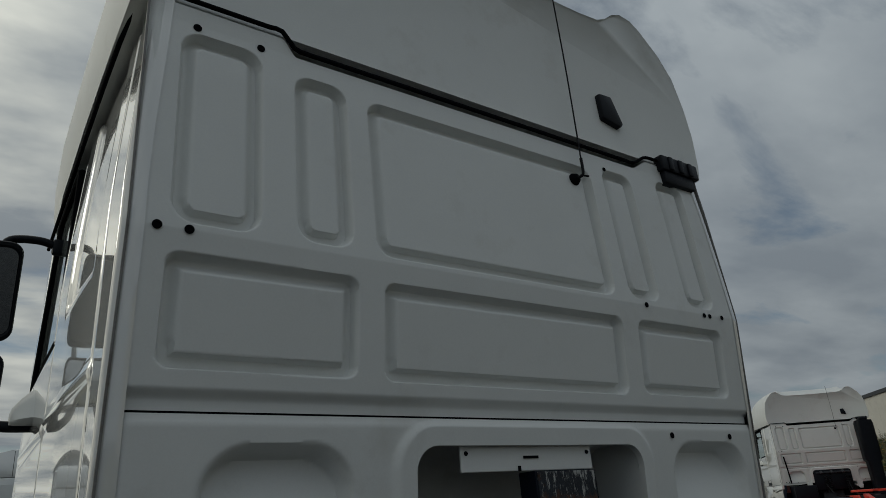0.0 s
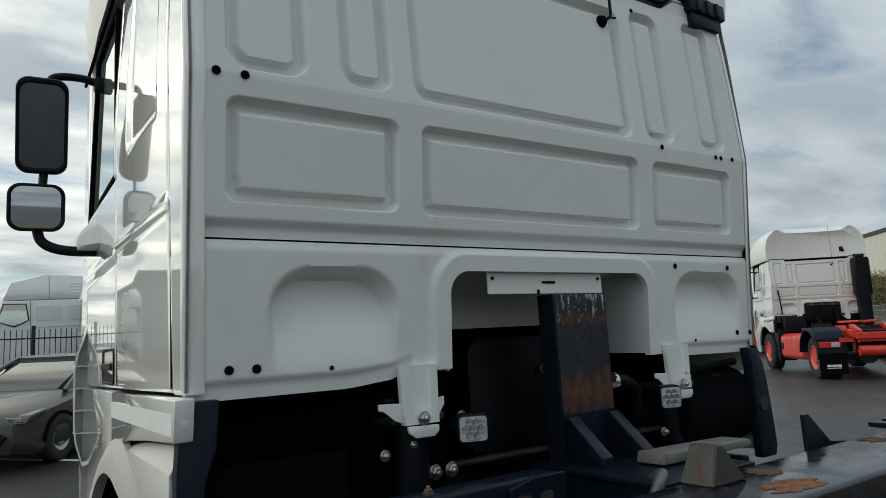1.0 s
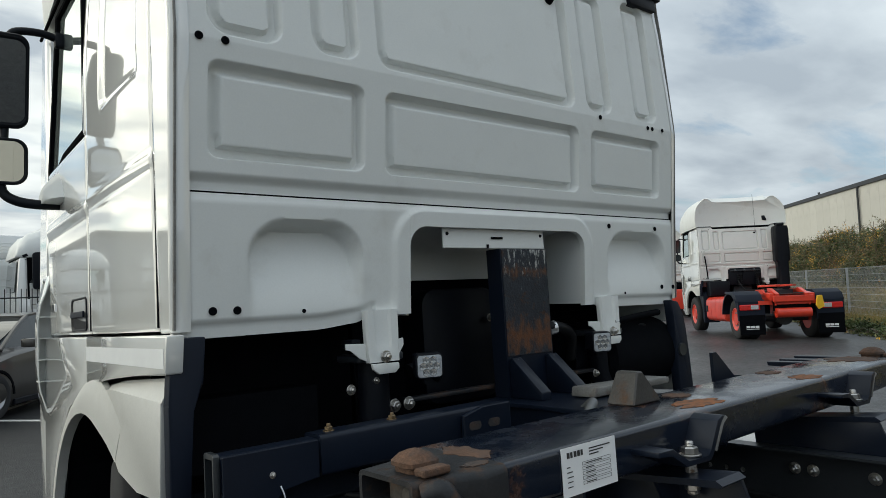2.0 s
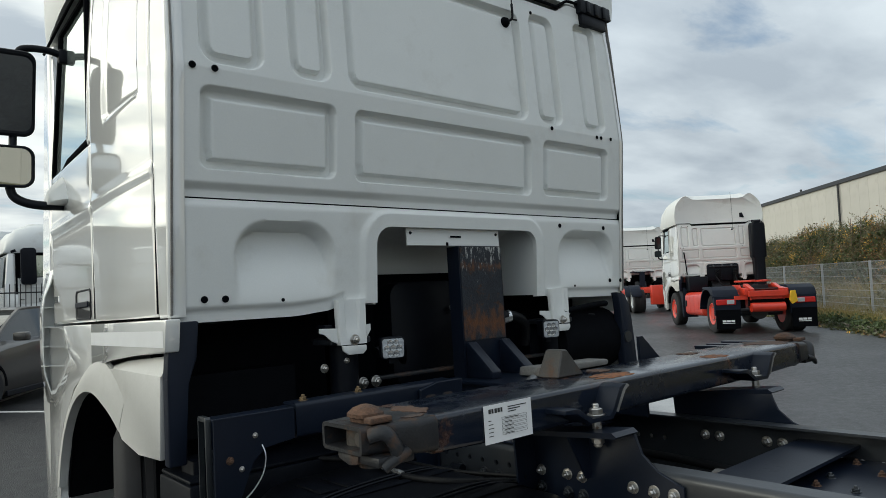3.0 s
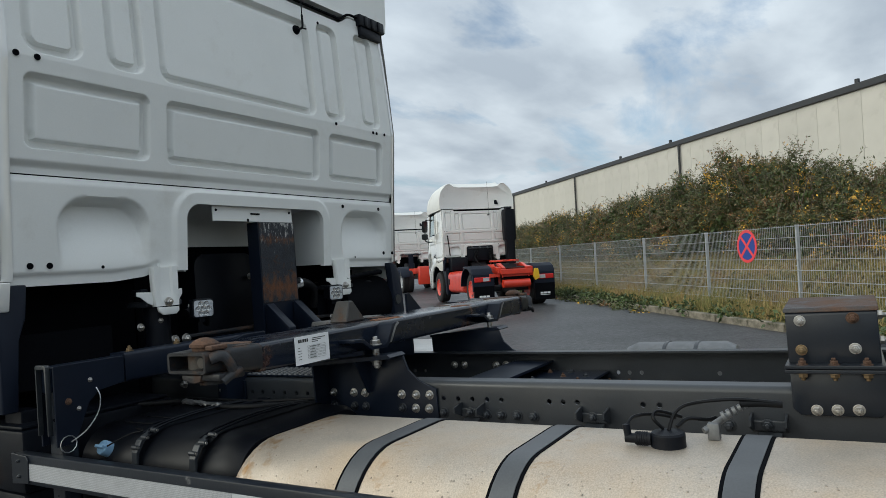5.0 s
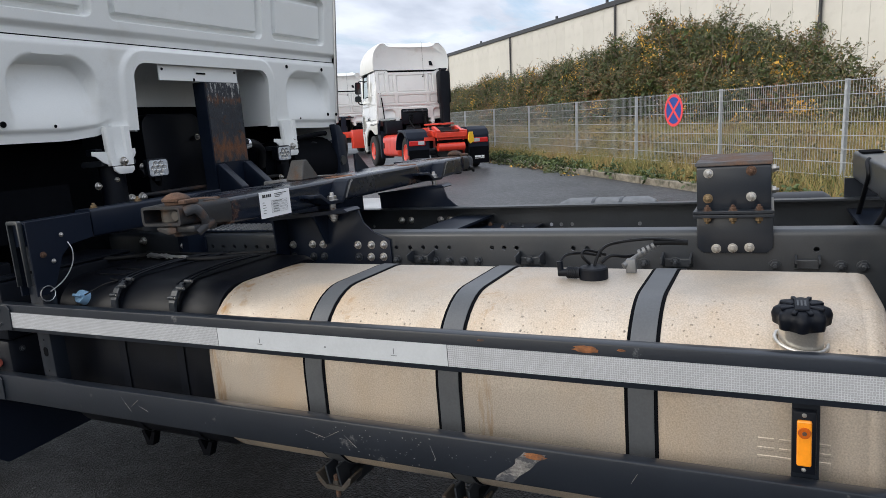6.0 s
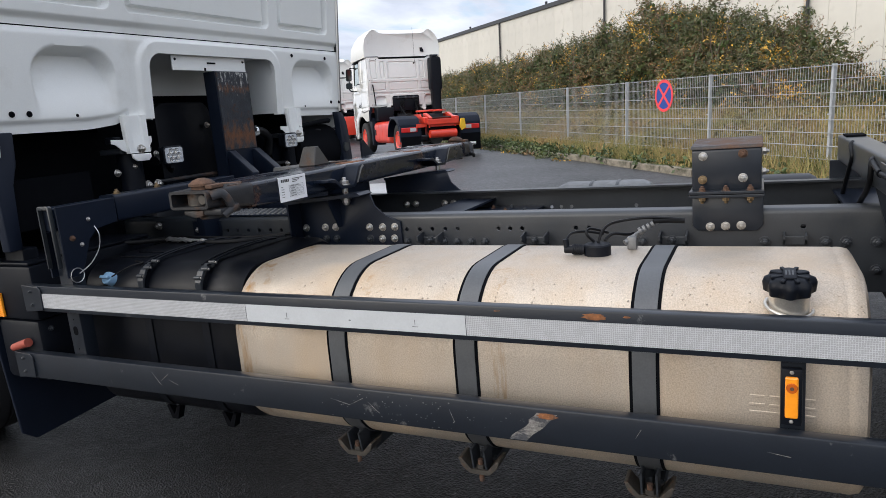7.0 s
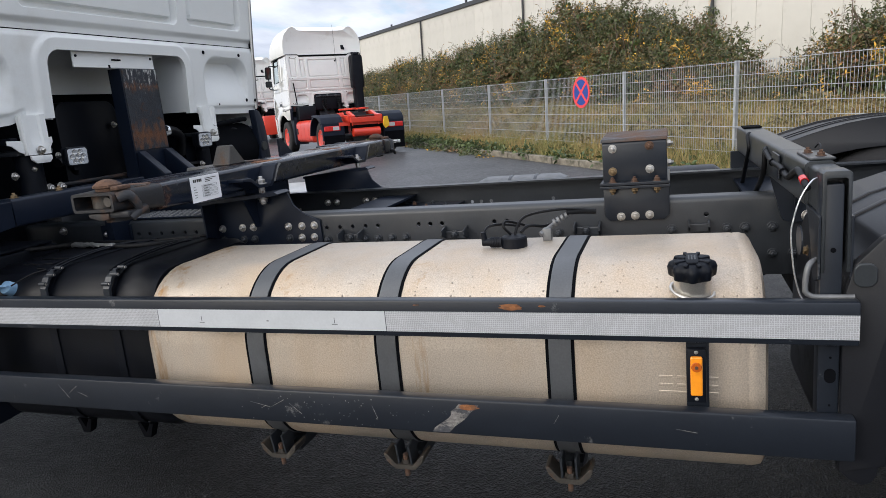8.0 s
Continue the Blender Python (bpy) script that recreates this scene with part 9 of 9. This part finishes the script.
        part("sill", B(min(sx * (hw - 0.04), sx * (hw + 0.006)), max(sx * (hw - 0.04), sx * (hw + 0.006)), -0.95, 0.95, 0.16, 0.24, bevel=0.01), "black_plastic", b)
        for y in (-1.32, 1.30):
            wheel(root, pose(sx * (hw - 0.10), y, 0.315, 0, 90 * sx, 0), r=0.315, w=0.21, rim="rim")
            arch = [(y + 0.37 * math.cos(radians(a)), 0.315 + 0.37 * math.sin(radians(a))) for a in span(0, 180, 14)] + [(y + 0.33 * math.cos(radians(a)), 0.315 + 0.33 * math.sin(radians(a))) for a in span(180, 0, 14)]
            part("wheel_arch", P(arch, "x", min(sx * (hw - 0.06), sx * (hw + 0.010)), max(sx * (hw - 0.06), sx * (hw + 0.010))), "rubber", b)
    part("grille", P([(-0.62, 0.34), (-0.70, 0.44), (-0.52, 0.55), (0.52, 0.55), (0.70, 0.44), (0.62, 0.34), (0.50, 0.28), (-0.50, 0.28)], "y", -2.175, -2.12, bevel=0.01), "black_plastic", root, "black lower grille")
    part("upper_grille", B(-0.55, 0.55, -2.14, -2.08, 0.605, 0.645, bevel=0.006), "black_plastic", root)
    part("number_plate", B(-0.26, 0.26, -2.19, -2.178, 0.40, 0.51, bevel=0.003), "label", root, "white number plate")
    part("plate_bar", B(-0.20, 0.20, -2.194, -2.190, 0.435, 0.475), "ink", root)
    part("aerial_fin", P([(1.30, tall - 0.06), (1.42, tall - 0.02), (1.50, tall - 0.11)], "x", -0.02, 0.02), "black_plastic", root)
    return root


car(pose(-0.65, 10.9, 0, 0, 0, -38.5), "car_grey", "grey-brown metallic hatchback in a parking bay")
car(pose(-2.9, 15.9, 0, 0, 0, -36), "car_dark", "dark blue hatchback in a parking bay")


def long_cab(m):
    """A long, high-roofed cab: shell, roof fairing, window, pressed panels, joints."""
    root = thing("parked_truck", "white long-cab truck with a high roof behind the bar fence", "truck", m, "trucks behind the bar fence")
    part("cab_shell", P([(0.0, 0.75), (0.0, 2.98), (3.10, 2.98), (3.28, 2.3), (3.42, 1.7), (3.45, 0.45), (2.9, 0.40), (2.7, 0.75)], "x", -1.22, 1.22, bevel=0.05), "white_back", root, "white cab shell", smooth=40)
    part("roof_fairing", P([(0.0, 3.0), (0.02, 3.60), (0.14, 3.76), (1.72, 3.86), (1.80, 3.84), (2.85, 3.62), (3.10, 3.0)], "x", -1.17, 1.17, bevel=0.06), "white_gloss", root, "white roof fairing", smooth=40)
    for sx in (-1, 1):
        a, b = sorted((sx * 1.215, sx * 1.228))
        win = part("window", P([(2.34, 2.32), (2.42, 2.86), (3.05, 2.88), (3.22, 2.30), (2.75, 2.12)], "x", a, b, bevel=0.004), "side_glass", root, "dark cab window")
        part("window_seal", tube(bmesh.new(), [(sx * 1.226, y, z) for y, z in ((2.34, 2.32), (2.42, 2.86), (3.05, 2.88), (3.22, 2.30), (2.75, 2.12), (2.34, 2.32))], 0.02, n=6, steps=1), "rubber", win)
        for y0, y1, z0, z1 in ((0.45, 1.18, 2.28, 2.80), (1.35, 2.15, 2.28, 2.80)):
            part("pressed_panel", loft(bmesh.new(), [[(sx * d, (y0 + y1) / 2 + p * k, (z0 + z1) / 2 + q * k) for p, q in rrect(y1 - y0, z1 - z0, 0.10, 4)] for d, k in ((1.21, 1.0), (1.232, 0.94))]), "white_back", root, smooth=30)
        for z in (3.20, 3.30, 3.40, 3.50):
            part("louvre", B(min(sx * 1.16, sx * 1.18), max(sx * 1.16, sx * 1.18), 0.55, 1.15, z, z + 0.04, bevel=0.006), "white_back", root)
        for y in (0.26, 2.28):
            part("joint_strip", B(min(sx * 1.20, sx * 1.223), max(sx * 1.20, sx * 1.223), y, y + 0.015, 0.8, 2.97), "rubber", root)
        part("fairing_joint", B(min(sx * 1.15, sx * 1.173), max(sx * 1.15, sx * 1.173), 1.74, 1.755, 3.02, 3.80), "rubber", root)
        part("beading", B(min(sx * 1.20, sx * 1.235), max(sx * 1.20, sx * 1.235), 0.05, 2.3, 2.07, 2.10, bevel=0.006), "white_back", root)
        part("locker_handle", B(min(sx * 1.22, sx * 1.24), max(sx * 1.22, sx * 1.24), 0.05, 0.2, 2.72, 2.77, bevel=0.006), "black_plastic", root)
        part("frame_rail", B(min(sx * 0.32, sx * 0.40), max(sx * 0.32, sx * 0.40), -4.5, 2.9, 0.58, 0.845), "chassis", root)
        for y in (-3.2, 1.9):
            wheel(root, pose(sx * 0.98, y, 0.31, 0, 90 * sx, 0), r=0.50, w=0.4)
    return root


long_cab(heading(1.85, 26.0, -90))
side_cab = cab_only(heading(3.05, 22.8, -90), "white truck with large black mirrors behind the bar fence")
big = part("mirror_shell", loft(bmesh.new(), [[(-1.56 + d, 1.55 + a * k, 2.44 + b * k) for a, b in rrect(0.40, 1.10, 0.10, 5)] for d, k in ((-0.08, 0.8), (-0.06, 1.0), (0.06, 1.0), (0.08, 0.8))]), "black_plastic", side_cab, "large black mirror housing", smooth=40)
part("mirror_arm", B(-1.50, -1.24, 1.50, 1.56, 2.86, 2.92, bevel=0.01), "black_plastic", big)
part("sun_visor", P([(1.62, 2.96), (1.95, 2.86), (1.97, 2.93), (1.66, 3.06)], "x", -1.30, 1.20, bevel=0.01), "black_plastic", side_cab, "dark sun visor", smooth=30)
cab_only(heading(1.75, 36.0, -92), "white truck behind the bar fence, seen from its side")
cab_only(heading(4.6, 34.5, -96), "pale grey truck behind the bar fence")
cab_only(heading(-6.5, 33.5, -90), "white truck behind the bar fence, seen from its side")
cab_only(heading(-13.0, 33.0, -90), "white truck behind the bar fence, seen from its side")

# plain hall further off, mirrored in the cab's side
M["grey_hall"] = mat("grey sheet wall", (0.30, 0.31, 0.32), 0.6, var=0.06, scale=0.5)
gh = thing("grey_hall", "plain grey hall with a low gable beyond the yard", "building")
part("hall_wall", P([(-46, 0), (-46, 6.2), (-37, 8.2), (-28, 6.2), (-12, 6.2), (-12, 0)], "y", 50, 75), "grey_hall", gh)
part("roof_edge", B(-28, -11.8, 49.8, 75, 6.2, 6.5), "dark_trim", gh)
